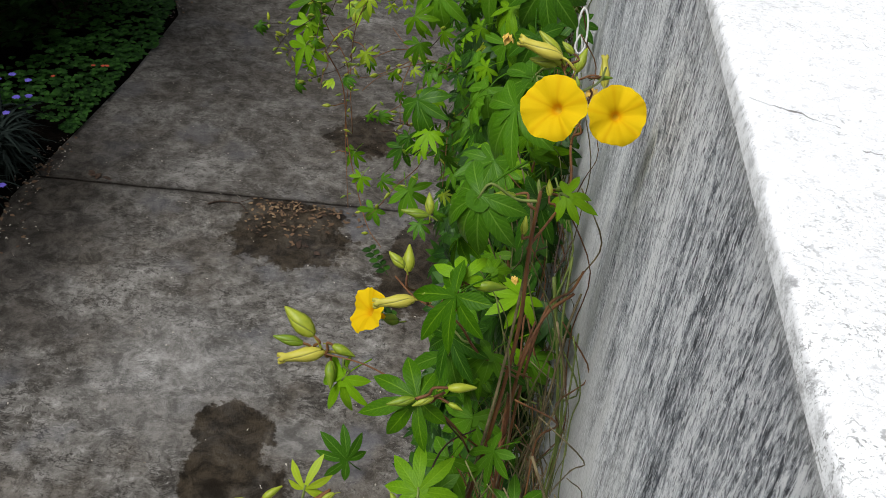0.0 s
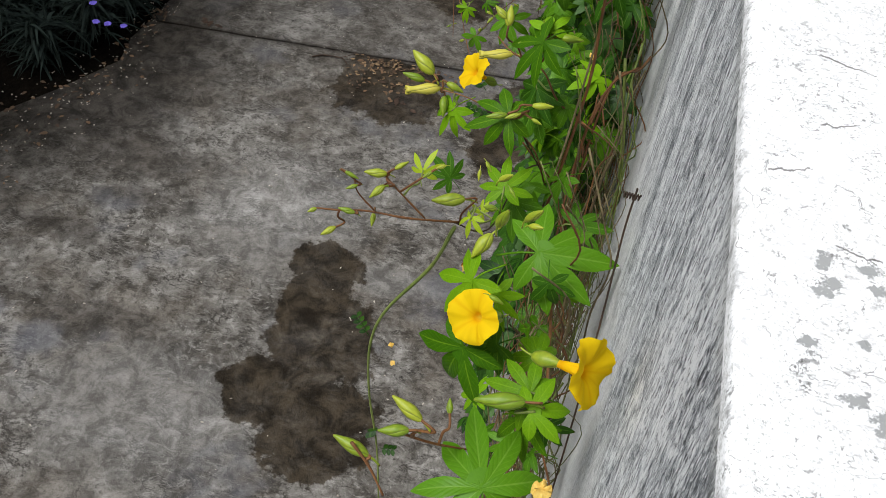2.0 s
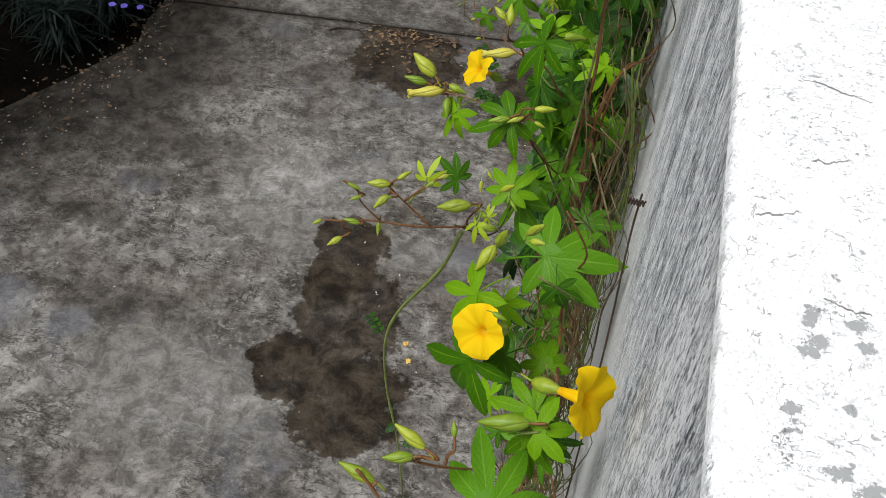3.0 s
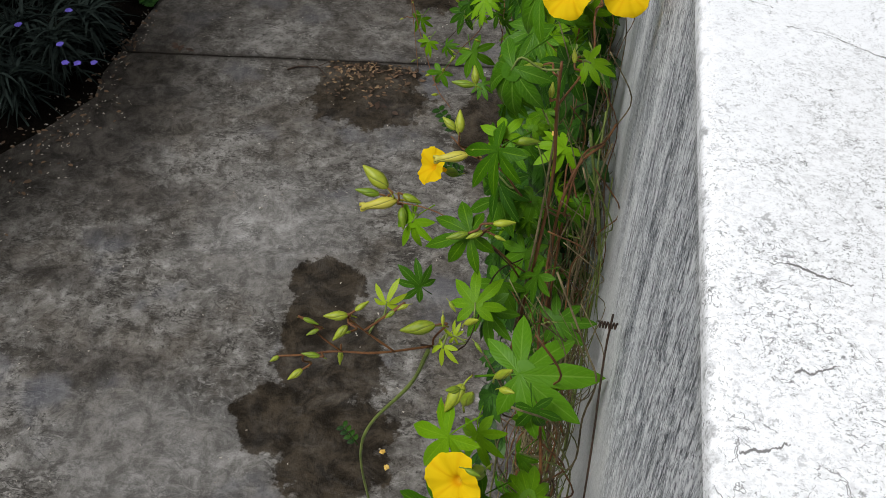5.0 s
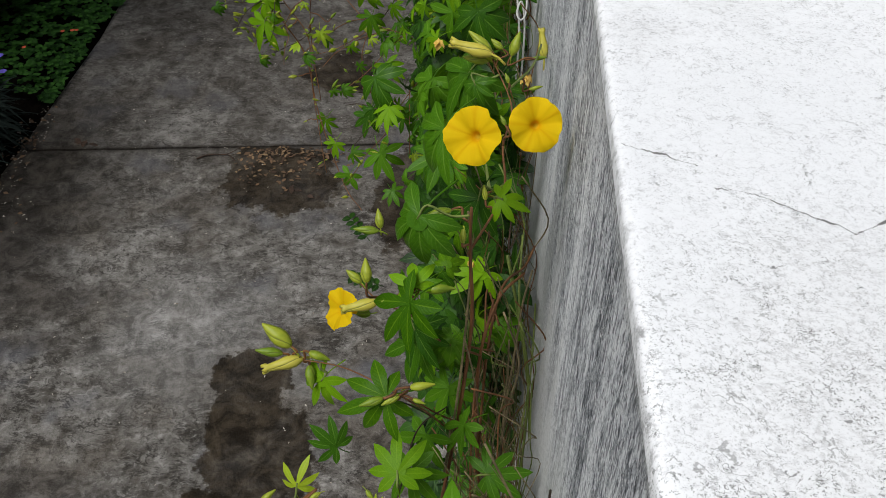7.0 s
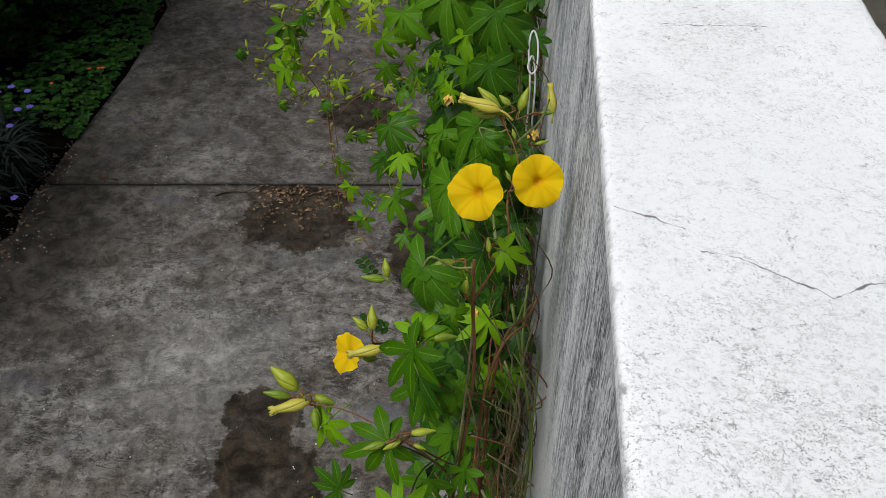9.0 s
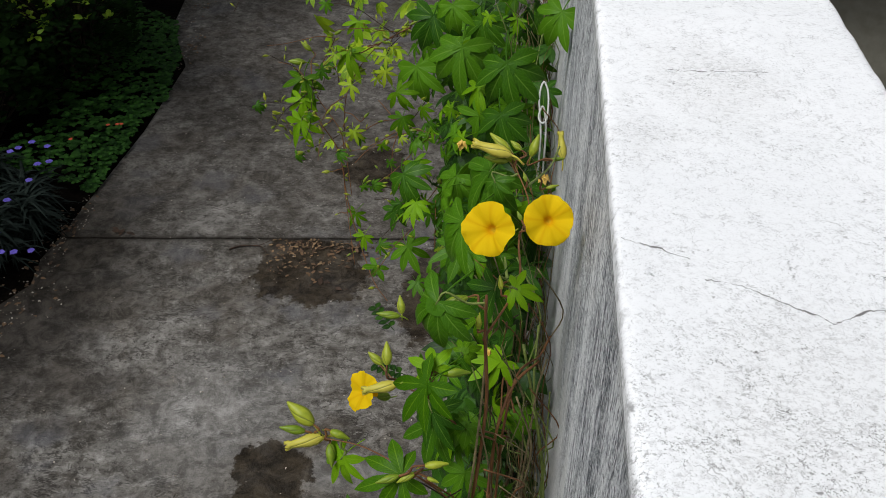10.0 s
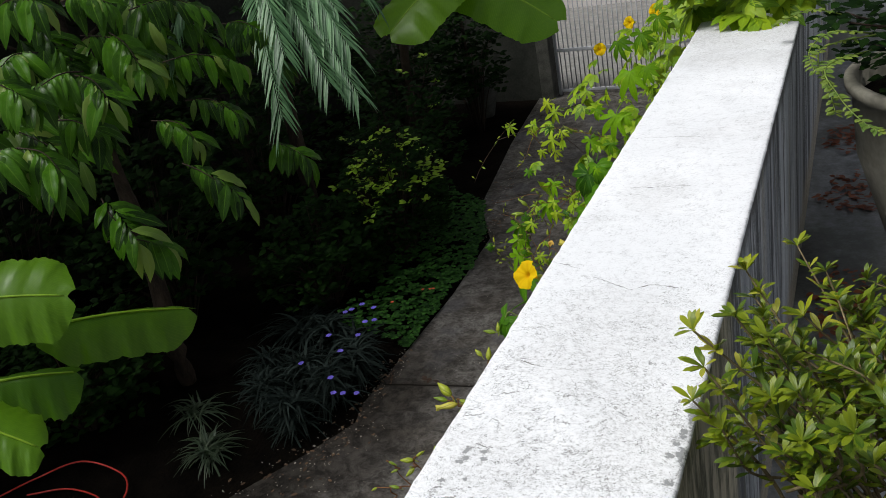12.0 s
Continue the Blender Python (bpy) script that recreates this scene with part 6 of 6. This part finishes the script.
shrub((-6.6, 6.3, 0), (0.9, 1.0, 2.2), 240, rs, "dense shrub with deep shade put into its near-black leaves", tips=0.0, leaf=0.12)
shrub((-6.7, 8.4, 0), (1.1, 1.1, 2.8), 260, rs, "dense shrub with deep shade put into its near-black leaves", tips=0.0, leaf=0.12)
shrub((-7.6, 3.2, 0), (0.9, 1.2, 2.4), 240, rs, "dense shrub with deep shade put into its near-black leaves", tips=0.0, leaf=0.12)
shrub((-8.2, 5.6, 0), (0.8, 1.4, 3.0), 260, rs, "dense shrub with deep shade put into its near-black leaves", tips=0.0, leaf=0.13)
shrub((-8.0, 10.5, 0), (1.0, 1.6, 3.2), 260, rs, "dense shrub with deep shade put into its near-black leaves", tips=0.0, leaf=0.13)
shrub((-5.4, 12.7, 0), (0.6, 0.6, 2.6), 200, rs, "dense shrub with deep shade put into its near-black leaves", tips=0.0, leaf=0.11)
shrub((-8.3, 1.0, 0), (0.8, 2.0, 3.4), 300, rs, "dense shrub with deep shade put into its near-black leaves", tips=0.0, leaf=0.13)
shrub((-8.5, 8.0, 0), (0.6, 1.6, 3.6), 300, rs, "dense shrub with deep shade put into its near-black leaves", tips=0.0, leaf=0.13)
shrub((-6.6, 12.6, 0), (1.2, 1.2, 3.0), 260, rs, "dense shrub with deep shade put into its near-black leaves", tips=0.0, leaf=0.12)


def strap_clump(name, place, count, reach, height, material, rnd, label, category, group, width=0.012):
    ob = thing(name, place, label, category, group)
    bm = bmesh.new()
    o = Vector(place)
    for k in range(count):
        a = rnd.uniform(0, math.tau)
        lift = rnd.uniform(0.5, 1.3)
        s = o + Vector((rnd.uniform(-0.5, 0.5) * reach * 0.5, rnd.uniform(-0.5, 0.5) * reach * 0.5, rnd.uniform(0, height * 0.6)))
        along = Vector((math.cos(a), math.sin(a), lift))
        blade(bm, facing(s, along, (0, 0, 1)), rnd.uniform(0.6, 1.1) * reach, width * rnd.uniform(0.7, 1.2), 6, 1, rnd.uniform(0.7, 1.6), 0.3, 0.6, 0.3)
    tagged(child("foliage", bm, material, ob), kind="stuff")
    return ob


def violet_flower(parent, p, rnd):
    bm = bmesh.new()
    for k in range(5):
        a = k * math.tau / 5 + rnd.random()
        blade(bm, facing(p, (math.cos(a), math.sin(a), 0.35), (0.2, -0.2, 1)), 0.034, 0.017, 4, 1, 0.5, 0.2, 0.55, 0.2, 0.2)
    child("flower", bm, M_VIOLET, parent, "small violet flower")


rv = random.Random(23)
CLUMPS = ((-3.95, 5.15), (-4.35, 5.35), (-4.0, 5.75), (-4.45, 6.0), (-4.1, 4.72), (-3.9, 5.5))
VIOLETS = ((-4.04, 5.77, 0.6), (-3.94, 5.93, 0.6), (-3.84, 5.96, 0.55), (-3.77, 5.82, 0.5), (-3.75, 5.47, 0.55), (-3.73, 5.13, 0.6), (-3.6, 4.73, 0.6), (-3.56, 4.66, 0.5), (-3.52, 4.73, 0.45), (-3.54, 4.94, 0.3))
for (x, y), n in (((-3.95, 5.15), 4), ((-4.35, 5.35), 1), ((-4.0, 5.75), 5), ((-4.75, 5.35), 0), ((-4.45, 6.0), 1), ((-4.1, 4.72), 5), ((-4.55, 4.95), 0), ((-3.9, 5.5), 3)):
    c = strap_clump("flowering_clump", (x, y, 0), 150, 0.34, 0.55, M_STRAP, rv, "clump of narrow dark leaves with violet flowers", "plant", "violet flowering border plants")
    for spot in (VIOLETS if n else ()):
        if min(CLUMPS, key=lambda q: (Vector(spot).xy - Vector(q)).length) == (x, y):
            violet_flower(c, Vector(spot), rv)
    for k in range(n // 3):
        a = rv.uniform(0, math.tau)
        violet_flower(c, Vector((x + 0.2 * math.cos(a), y + 0.2 * math.sin(a), rv.uniform(0.5, 0.72))), rv)
strap_clump("striped_grass_clump", (-4.72, 4.25, 0), 110, 0.34, 0.12, M_VARIEG, rv, "clump of arching green and cream striped leaves", "plant", "striped border grasses", 0.010)
strap_clump("striped_grass_clump", (-5.25, 4.75, 0), 60, 0.40, 0.10, M_VARIEG, rv, "clump of arching green and cream striped leaves", "plant", "striped border grasses", 0.009)
strap_clump("dark_grass_clump", (-4.9, 6.2, 0), 120, 0.6, 0.3, M_STRAP, rv, "tall dark strap-leaved clump in shade", "plant", "", 0.014)


def ground_cover():
    rnd = random.Random(31)
    bm = bmesh.new()
    for k in range(1500):
        y = rnd.uniform(6.1, 9.6)
        off = 3.66 + 0.35 * max(0, y - 8.2)
        x = -off - 0.75 * rnd.random() ** 1.4 + 0.08 * noise.noise((0, y * 2, 0))
        z = 0.02 + (0.26 + 0.20 * noise.noise((x * 4, y * 4, 3))) * min(1, (-off + 0.07 - x) * 2.2) * rnd.uniform(0.4, 1.0)
        a = rnd.uniform(0, math.tau)
        for j in range(3):
            b = a + j * 2.1
            blade(bm, facing((x, y, z), (math.cos(b), math.sin(b), 0.25), (0.2, -0.3, 1)), rnd.uniform(0.035, 0.06), 0.017, 3, 1, 0.4, 0.2, 0.7, 0.1)
    ob = mesh_object("ground_cover", finish(bm, "ground_cover"), M_COVER)
    tagged(ob, "low mint-green leafy ground cover along the driveway", "ground cover", kind="stuff")
    for spot in ((-3.92, 6.44, 0.33), (-3.62, 6.80, 0.30), (-3.73, 6.77, 0.30), (-3.68, 6.84, 0.27)):
        bm = bmesh.new()
        for j in range(4):
            a = j * math.tau / 4 + rnd.random()
            blade(bm, facing(spot, (math.cos(a), math.sin(a), 0.5), (0.2, -0.3, 1)), 0.022, 0.011, 3, 1, 0.5, 0.2, 0.6, 0.2)
        part("blossom", bm, M_RED, ob, "small orange-red blossom")


ground_cover()


def litter(name, spots, count, size, material, label, z0, rnd):
    bm = bmesh.new()
    for k in range(count):
        cx, cy, rx, ry = rnd.choice(spots)
        a, r = rnd.uniform(0, math.tau), rnd.random() ** 0.7
        p = Vector((cx + rx * r * math.cos(a), cy + ry * r * math.sin(a), z0 + rnd.uniform(0.002, 0.012)))
        b = rnd.uniform(0, math.tau)
        ln = size * rnd.uniform(0.4, 1.3)
        blade(bm, facing(p, (math.cos(b), math.sin(b), rnd.uniform(-0.05, 0.15)), (rnd.uniform(-0.3, 0.3), rnd.uniform(-0.3, 0.3), 1)), ln, ln * 0.24, 4, 1, 0.2, 0.5, 0.8, 0.1)
    ob = mesh_object(name, finish(bm, name), material)
    return tagged(ob, label, "leaf litter", kind="stuff")


M_LITTER = leaf_material("fallen_leaf", (0.03, 0.015, 0.008), (0.16, 0.095, 0.05), (0.14, 0.09, 0.05), 5, 0.05, 0.7, True)
M_CHIP = leaf_material("pale_chips", (0.16, 0.13, 0.10), (0.5, 0.46, 0.40), (0.4, 0.36, 0.3), 2, 0.0, 0.8, True)
M_RUST = leaf_material("rust_red_fallen_leaf", (0.13, 0.035, 0.015), (0.30, 0.09, 0.035), (0.2, 0.08, 0.04), 5, 0.05, 0.6, True)
rl = random.Random(41)
EDGE = ((-3.6, 4.75, 0.35, 0.4), (-3.75, 4.3, 0.45, 0.4), (-4.0, 3.6, 0.5, 0.5), (-4.2, 2.9, 0.5, 0.5), (-3.8, 9.0, 0.15, 0.6), (-4.1, 10.2, 0.2, 0.7), (-3.65, 5.6, 0.15, 0.5))
litter("leaf_litter", EDGE, 260, 0.05, M_LITTER, "brown fallen leaves along the border edge", 0.0, rl)
litter("border_chips", EDGE, 560, 0.019, M_CHIP, "pale chips and crumbs along the border edge", 0.0, rl)
litter("wet_leaf_litter", ((-1.75, 5.60, 0.22, 0.08), (-1.45, 5.66, 0.35, 0.07), (-1.35, 5.55, 0.3, 0.10), (-1.6, 5.35, 0.32, 0.22)), 110, 0.045, M_LITTER, "brown leaves and crumbs lying in a wet patch along the joint", 0.0, rl)
M_TAN = leaf_material("tan_rubble", (0.05, 0.03, 0.016), (0.26, 0.17, 0.09), (0.20, 0.13, 0.07), 3, 0.0, 0.75, True)
litter("joint_rubble", ((-1.75, 5.63, 0.24, 0.06), (-1.45, 5.68, 0.25, 0.06), (-1.6, 5.45, 0.35, 0.14), (-1.85, 5.42, 0.12, 0.16)), 120, 0.034, M_TAN, "tan crumbs and broken leaves along the open joint", 0.003, rl)
litter("sodden_leaves", ((-1.45, 5.22, 0.05, 0.02), (-1.30, 5.14, 0.05, 0.02), (-3.20, 5.62, 0.05, 0.02)), 16, 0.07, M_STEM_DARK, "blackened sodden leaves on the driveway", 0.004, rl)


def stick():
    t = thing("fallen_twig", (-2.15, 5.56, 0), "crooked dark dry twig lying on the driveway", "twig")
    bm = bmesh.new()
    tube(bm, spline([(-2.27, 5.50, 0.008), (-2.20, 5.545, 0.014), (-2.10, 5.56, 0.016), (-2.03, 5.56, 0.014), (-1.97, 5.50, 0.008)], 5), 0.007, 0.004, 6, 0.25)
    tube(bm, spline([(-2.06, 5.56, 0.015), (-1.99, 5.60, 0.03), (-1.95, 5.66, 0.035)], 4), 0.004, 0.002, 5, 0.2)
    child("branch", bm, M_STEM_DARK, t)


stick()
litter("driveway_specks", ((-2.0, 4.0, 1.7, 3.5), (-2.0, 7.0, 1.5, 2.0)), 420, 0.016, M_CHIP, "pale specks scattered on the driveway", 0.0, rl)


def hose():
    h = thing("garden_hose", (-5.5, 3.7, 0), "red garden hose lying in loose loops", "hose")
    bm = bmesh.new()
    pts = [(-6.40, 3.31, 0.02), (-6.20, 3.61, 0.03), (-5.80, 3.81, 0.12), (-5.35, 3.81, 0.05), (-5.12, 3.58, 0.04), (-5.20, 3.36, 0.03), (-5.55, 3.28, 0.03), (-5.30, 3.48, 0.06), (-5.75, 3.56, 0.03), (-6.10, 3.41, 0.03)]
    tube(bm, spline(pts, 9), 0.008, sides=8)
    child("hose", bm, M_HOSE, h)


hose()


def gate():
    g = thing("steel_gate", (-3.9, 14.4, 0), "grey steel bar gate, closed, at the driveway end", "gate")
    x0, x1, y = -4.46, -2.2, 14.4
    for lo, hi in (((x0, y - 0.02, 0.06), (x1, y + 0.02, 0.11)), ((x0, y - 0.02, 0.78), (x1, y + 0.02, 0.84)), ((x0, y - 0.02, 1.95), (x1, y + 0.02, 2.0))):
        bm = bmesh.new()
        box(bm, lo, hi, 0.004)
        child("rail", bm, M_STEEL, g)
    for x in (x0 - 0.05, x1):
        bm = bmesh.new()
        box(bm, (x, y - 0.025, 0.0), (x + 0.05, y + 0.025, 2.05), 0.004)
        child("stile", bm, M_STEEL, g)
    bm = bmesh.new()
    tube(bm, [Vector((0, 0, 0.11)), Vector((0, 0, 1.95))], 0.011, sides=6)
    me = finish(bm, "bar")
    for k in range(27):
        ob = mesh_object("bar", me, M_STEEL, g)
        ob.location = (x0 + 0.04 + k * 0.083 + 3.9, 0, 0)
    bm = bmesh.new()
    box(bm, (-4.78, 14.2, -0.1), (-4.55, 14.55, 2.3), 0.01)
    tagged(mesh_object("gate_post", finish(bm, "gate_post", False), M_SHADED_POST), "square concrete gate post, tree shade put into its dark colour", "post")
    bm = bmesh.new()
    box(bm, (-9, 14.3, -0.1), (-4.78, 14.5, 2.2))
    tagged(mesh_object("wall_front", finish(bm, "wall_front", False), M_SHADED_WALL), "front boundary wall, tree shade put into its dark colour", "wall", kind="structure")
    bm = bmesh.new()
    box(bm, (-12, 14.6, -0.1), (6, 22, 0.004))
    tagged(mesh_object("road", finish(bm, "road", False), M_POST), "pale concrete street beyond the gate", "road", kind="structure")
    bm = bmesh.new()
    box(bm, (-12, 22, -0.1), (6, 22.3, 5))
    tagged(mesh_object("wall_street", finish(bm, "wall_street", False), M_STREET), "pale wall across the street", "wall", kind="structure")


gate()


def round_pot(name, place, r, h, material, label, rim=0.02, flare=0.8):
    ob = thing(name, place, label, "plant pot")
    bm = bmesh.new()
    prof = [(0.001, 0.0), (r * flare * 0.9, 0.0), (r * flare, 0.02), (r * 0.92, h * 0.6), (r * 0.97, h - rim * 2), (r + rim * 0.4, h - rim * 1.6), (r + rim * 0.5, h - 0.004), (r, h), (r - rim, h), (r - rim * 1.2, h * 0.85), (0.001, h * 0.84)]
    profile_mesh(bm, prof, 36, lambda i, a, q, z: (q * (1 + 0.012 * math.sin(3 * a)), z))
    for v in bm.verts:
        v.co += Vector(place)
    bmesh.ops.recalc_face_normals(bm, faces=bm.faces)
    child("pot", bm, material, ob)
    bm = bmesh.new()
    profile_mesh(bm, [(0.001, h * 0.9), (r * 0.5, h * 0.9), (r - rim * 1.15, h * 0.88)], 24, lambda i, a, q, z: (q, z + 0.008 * noise.noise((q * 30 * math.cos(a), q * 30 * math.sin(a), 0))))
    for v in bm.verts:
        v.co += Vector(place)
    child("soil", bm, M_SOIL, ob)
    return ob


round_pot("dim_planter", (-5.55, 13.4, 0.0), 0.26, 0.75, M_SHADED_POST, "tapered concrete planter, its shade put into the dark colour", flare=0.55)

def upturned_pot(place, r, h):
    ob = thing("upturned_pot", place, "small dull grey pot upside down beside the border", "plant pot")
    bm = bmesh.new()
    profile_mesh(bm, [(r * 1.06, 0.0), (r * 1.08, 0.03), (r, 0.034), (r * 0.78, h - 0.012), (r * 0.72, h), (r * 0.5, h), (r * 0.48, h - 0.008), (0.001, h - 0.008)], 28)
    for v in bm.verts:
        v.co += Vector(place)
    bmesh.ops.recalc_face_normals(bm, faces=bm.faces)
    child("pot", bm, M_PLASTIC, ob)


upturned_pot((-4.72, 3.0, 0.0), 0.10, 0.22)

# ---- the terrace ----
round_pot("bowl_planter", (0.66, 1.95, FLOOR), 0.30, 0.50, M_POT, "large weathered concrete bowl planter on the terrace", 0.016, 0.62)
round_pot("shrub_pot", (0.52, 0.33, FLOOR), 0.15, 0.30, M_POT, "round pale pot on the terrace floor", 0.015)
litter("terrace_litter", ((0.36, 2.85, 0.08, 0.14), (0.38, 2.38, 0.10, 0.16), (0.36, 1.7, 0.07, 0.2)), 420, 0.026, M_RUST, "rust-red fallen leaves on the terrace floor", FLOOR, rl)

M_BUSH = leaf_material("terrace_shrub_leaf", (0.05, 0.13, 0.006), (0.34, 0.38, 0.014), (0.36, 0.42, 0.05), 6, 0.3, 0.35, False, 0.06, 0.4, 0.05)
# somewhat darker leaf tone, for the joined leaves past the first 290
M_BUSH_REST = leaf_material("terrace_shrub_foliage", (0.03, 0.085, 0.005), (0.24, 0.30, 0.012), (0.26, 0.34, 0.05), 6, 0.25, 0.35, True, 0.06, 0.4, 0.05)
M_BUSH_YELLOW = leaf_material("terrace_shrub_leaf_yellow", (0.34, 0.36, 0.03), (0.48, 0.46, 0.05), (0.45, 0.45, 0.1), 6, 0.3, 0.4, False)
M_FERNY = leaf_material("ferny_leaflet", (0.10, 0.19, 0.03), (0.26, 0.34, 0.05), (0.25, 0.34, 0.08), 3, 0.25, 0.45, True)


def spoon_leaf(k):
    bm = bmesh.new()
    blade(bm, Matrix(), 1.0, 0.125, 8, 2, 0.25 + 0.15 * k, 0.4, 1.6, 0.10, 0.08, 0.0, 0.08 * (k - 1))
    return finish(bm, "leaf")


def terrace_shrub():
    """The potted shrub that leans over the wall, leaf by leaf."""
    rnd = random.Random(77)
    ob = thing("terrace_shrub", (0.52, 0.33, FLOOR + 0.25), "potted shrub with spoon-shaped green leaves leaning over the wall", "shrub")
    inv = ob.matrix_basis.inverted()
    greens = [spoon_leaf(k) for k in range(3)]
    yellows = [me.copy() for me in greens]
    for a, b in zip(greens, yellows):
        a.materials.append(M_BUSH), b.materials.append(M_BUSH_YELLOW)
    root = Vector((0.52, 0.33, FLOOR + 0.24))
    ends = (
        (0.264, 0.332, 4.043),
        (0.293, 0.469, 4.030),
        (0.330, 0.627, 3.979),
        (0.274, 0.316, 4.016),
        (0.266, 0.298, 3.993),
        (0.345, 0.477, 3.976),
        (0.375, 0.530, 3.966),
        (0.387, 0.431, 3.956),
        (0.346, 0.380, 3.955),
        (0.384, 0.358, 3.956),
        (0.414, 0.469, 3.959),
        (0.408, 0.283, 3.958),
        (0.365, 0.266, 3.937),
        (0.417, 0.360, 3.959),
        (0.315, 0.401, 3.988),
        (0.334, 0.331, 3.957),
        (0.362, 0.571, 3.977),
        (0.291, 0.394, 4.022),
    )
    more = [Vector(ends[k % len(ends)]) + Vector((rnd.uniform(0.0, 0.12), rnd.uniform(-0.09, 0.09), rnd.uniform(-0.13, 0.0))) for k in range(84)]
    count, rest = 0, bmesh.new()
    for k, e in enumerate((*ends, *more)):
        e = Vector(e)
        start = root + Vector((rnd.uniform(-0.04, 0.04), rnd.uniform(-0.04, 0.04), 0))
        if k >= len(ends):
            start = root.lerp(Vector(ends[(k - len(ends)) % len(ends)]), rnd.uniform(0.5, 0.75))
        bend = start.lerp(e, 0.55) + Vector((rnd.uniform(0.0, 0.08), rnd.uniform(-0.05, 0.05), -0.03))
        crook = bend.lerp(e, 0.5) + Vector((rnd.uniform(-0.02, 0.02), rnd.uniform(-0.02, 0.02), rnd.uniform(-0.015, 0.025)))
        pts = spline([start, bend, crook, e], 5)
        bm = bmesh.new()
        tube(bm, pts, 0.0030 if k < len(ends) else 0.0018, 0.0010, 6, 0.3)
        child("branch", bm, M_STEM_WOOD, ob)
        d = (e - bend).normalized()
        for t, n in ((1.0, 13), (0.96, 8), (0.92, 7), (0.86, 6), (0.78, 5), (0.68, 4)):
            p = pts[int(t * (len(pts) - 1))]
            for j in range(n):
                a = rnd.uniform(0, math.tau)
                s = d.orthogonal().normalized()
                s = s * math.cos(a) + d.cross(s) * math.sin(a)
                along = d * rnd.uniform(0.3, 0.9) + s * rnd.uniform(0.5, 1.0) + Vector((0, 0, 0.25))
                kind = yellows if rnd.random() < 0.16 else greens
                m = facing(p, along, Vector((0, -0.2, 1)) + d * 0.6, rnd.uniform(0.013, 0.026))
                count += 1
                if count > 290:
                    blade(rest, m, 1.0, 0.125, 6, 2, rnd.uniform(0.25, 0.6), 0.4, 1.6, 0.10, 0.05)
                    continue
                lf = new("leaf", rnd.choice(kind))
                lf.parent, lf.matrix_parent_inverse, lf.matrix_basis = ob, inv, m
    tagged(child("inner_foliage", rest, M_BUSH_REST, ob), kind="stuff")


terrace_shrub()


def planter_shrub():
    """The plant of the bowl planter: woody stems, dark leaves and hanging ferny sprays."""
    rnd = random.Random(99)
    o = Vector((0.66, 1.95, FLOOR + 0.44))
    ob = thing("planter_shrub", tuple(o), "woody potted shrub with small leaves and trailing sprays", "shrub")
    wood, leaf = bmesh.new(), bmesh.new()
    for k in range(64):
        a = rnd.uniform(0, math.tau)
        e = o + Vector((0.32 * math.cos(a) * rnd.uniform(0.4, 1.1), 0.32 * math.sin(a) * rnd.uniform(0.3, 1.05), rnd.uniform(0.04, 0.5)))
        tube(wood, spline([o + Vector((0.05 * math.cos(a), 0.05 * math.sin(a), -0.02)), (o + e) / 2 + Vector((rnd.uniform(-0.05, 0.05), rnd.uniform(-0.05, 0.05), 0.04)), e], 5), 0.006, 0.002, 5, 0.3)
        for j in range(24):
            b = rnd.uniform(0, math.tau)
            p = e + Vector((rnd.uniform(-0.07, 0.07), rnd.uniform(-0.07, 0.07), rnd.uniform(-0.08, 0.05)))
            blade(leaf, facing(p, (math.cos(b), math.sin(b), rnd.uniform(-0.3, 0.4)), (0, -0.3, 1)), rnd.uniform(0.024, 0.045), 0.010, 3, 1, 0.3, 0.3, 0.9, 0.1)
    tagged(child("woody_growth", wood, M_STEM_DARK, ob), kind="stuff")
    tagged(child("foliage", leaf, M_SHRUB, ob), kind="stuff")
    sprays = (
        [(0.411, 1.795, 3.918), (0.334, 1.699, 3.950), (0.292, 1.641, 3.932), (0.305, 1.580, 3.899)],
        [(0.411, 1.786, 3.883), (0.327, 1.585, 3.909), (0.350, 1.520, 3.869), (0.393, 1.457, 3.835), (0.433, 1.428, 3.815)],
        [(0.364, 1.902, 3.934), (0.293, 1.856, 3.966), (0.237, 1.801, 3.964), (0.213, 1.797, 3.955)],
        [(0.434, 1.795, 3.917), (0.312, 1.690, 3.917), (0.333, 1.571, 3.865), (0.345, 1.538, 3.827)],
    )
    for pts in sprays:
        bm = bmesh.new()
        line = spline(pts, 9)
        tube(bm, line, 0.002, 0.0012, 5)
        for i, p in enumerate(line[3:]):
            d = (line[min(i + 4, len(line) - 1)] - line[i + 2]).normalized()
            s = d.cross(Vector((0, 0, 1))).normalized()
            for sign in (1, -1):
                for q in range(rnd.choice((0, 1, 1, 2))):
                    along = s * sign + d * rnd.uniform(0.1, 0.6) + Vector((0, 0, rnd.uniform(-0.2, 0.4)))
                    blade(bm, facing(p + d * rnd.uniform(-0.006, 0.006), along, (0, -0.3, 1)), rnd.uniform(0.010, 0.024), rnd.uniform(0.003, 0.006), 3, 1, 0.3, 0.3, 0.9, 0.1)
        child("spray", bm, M_FERNY, ob, "pale green trailing spray")


planter_shrub()
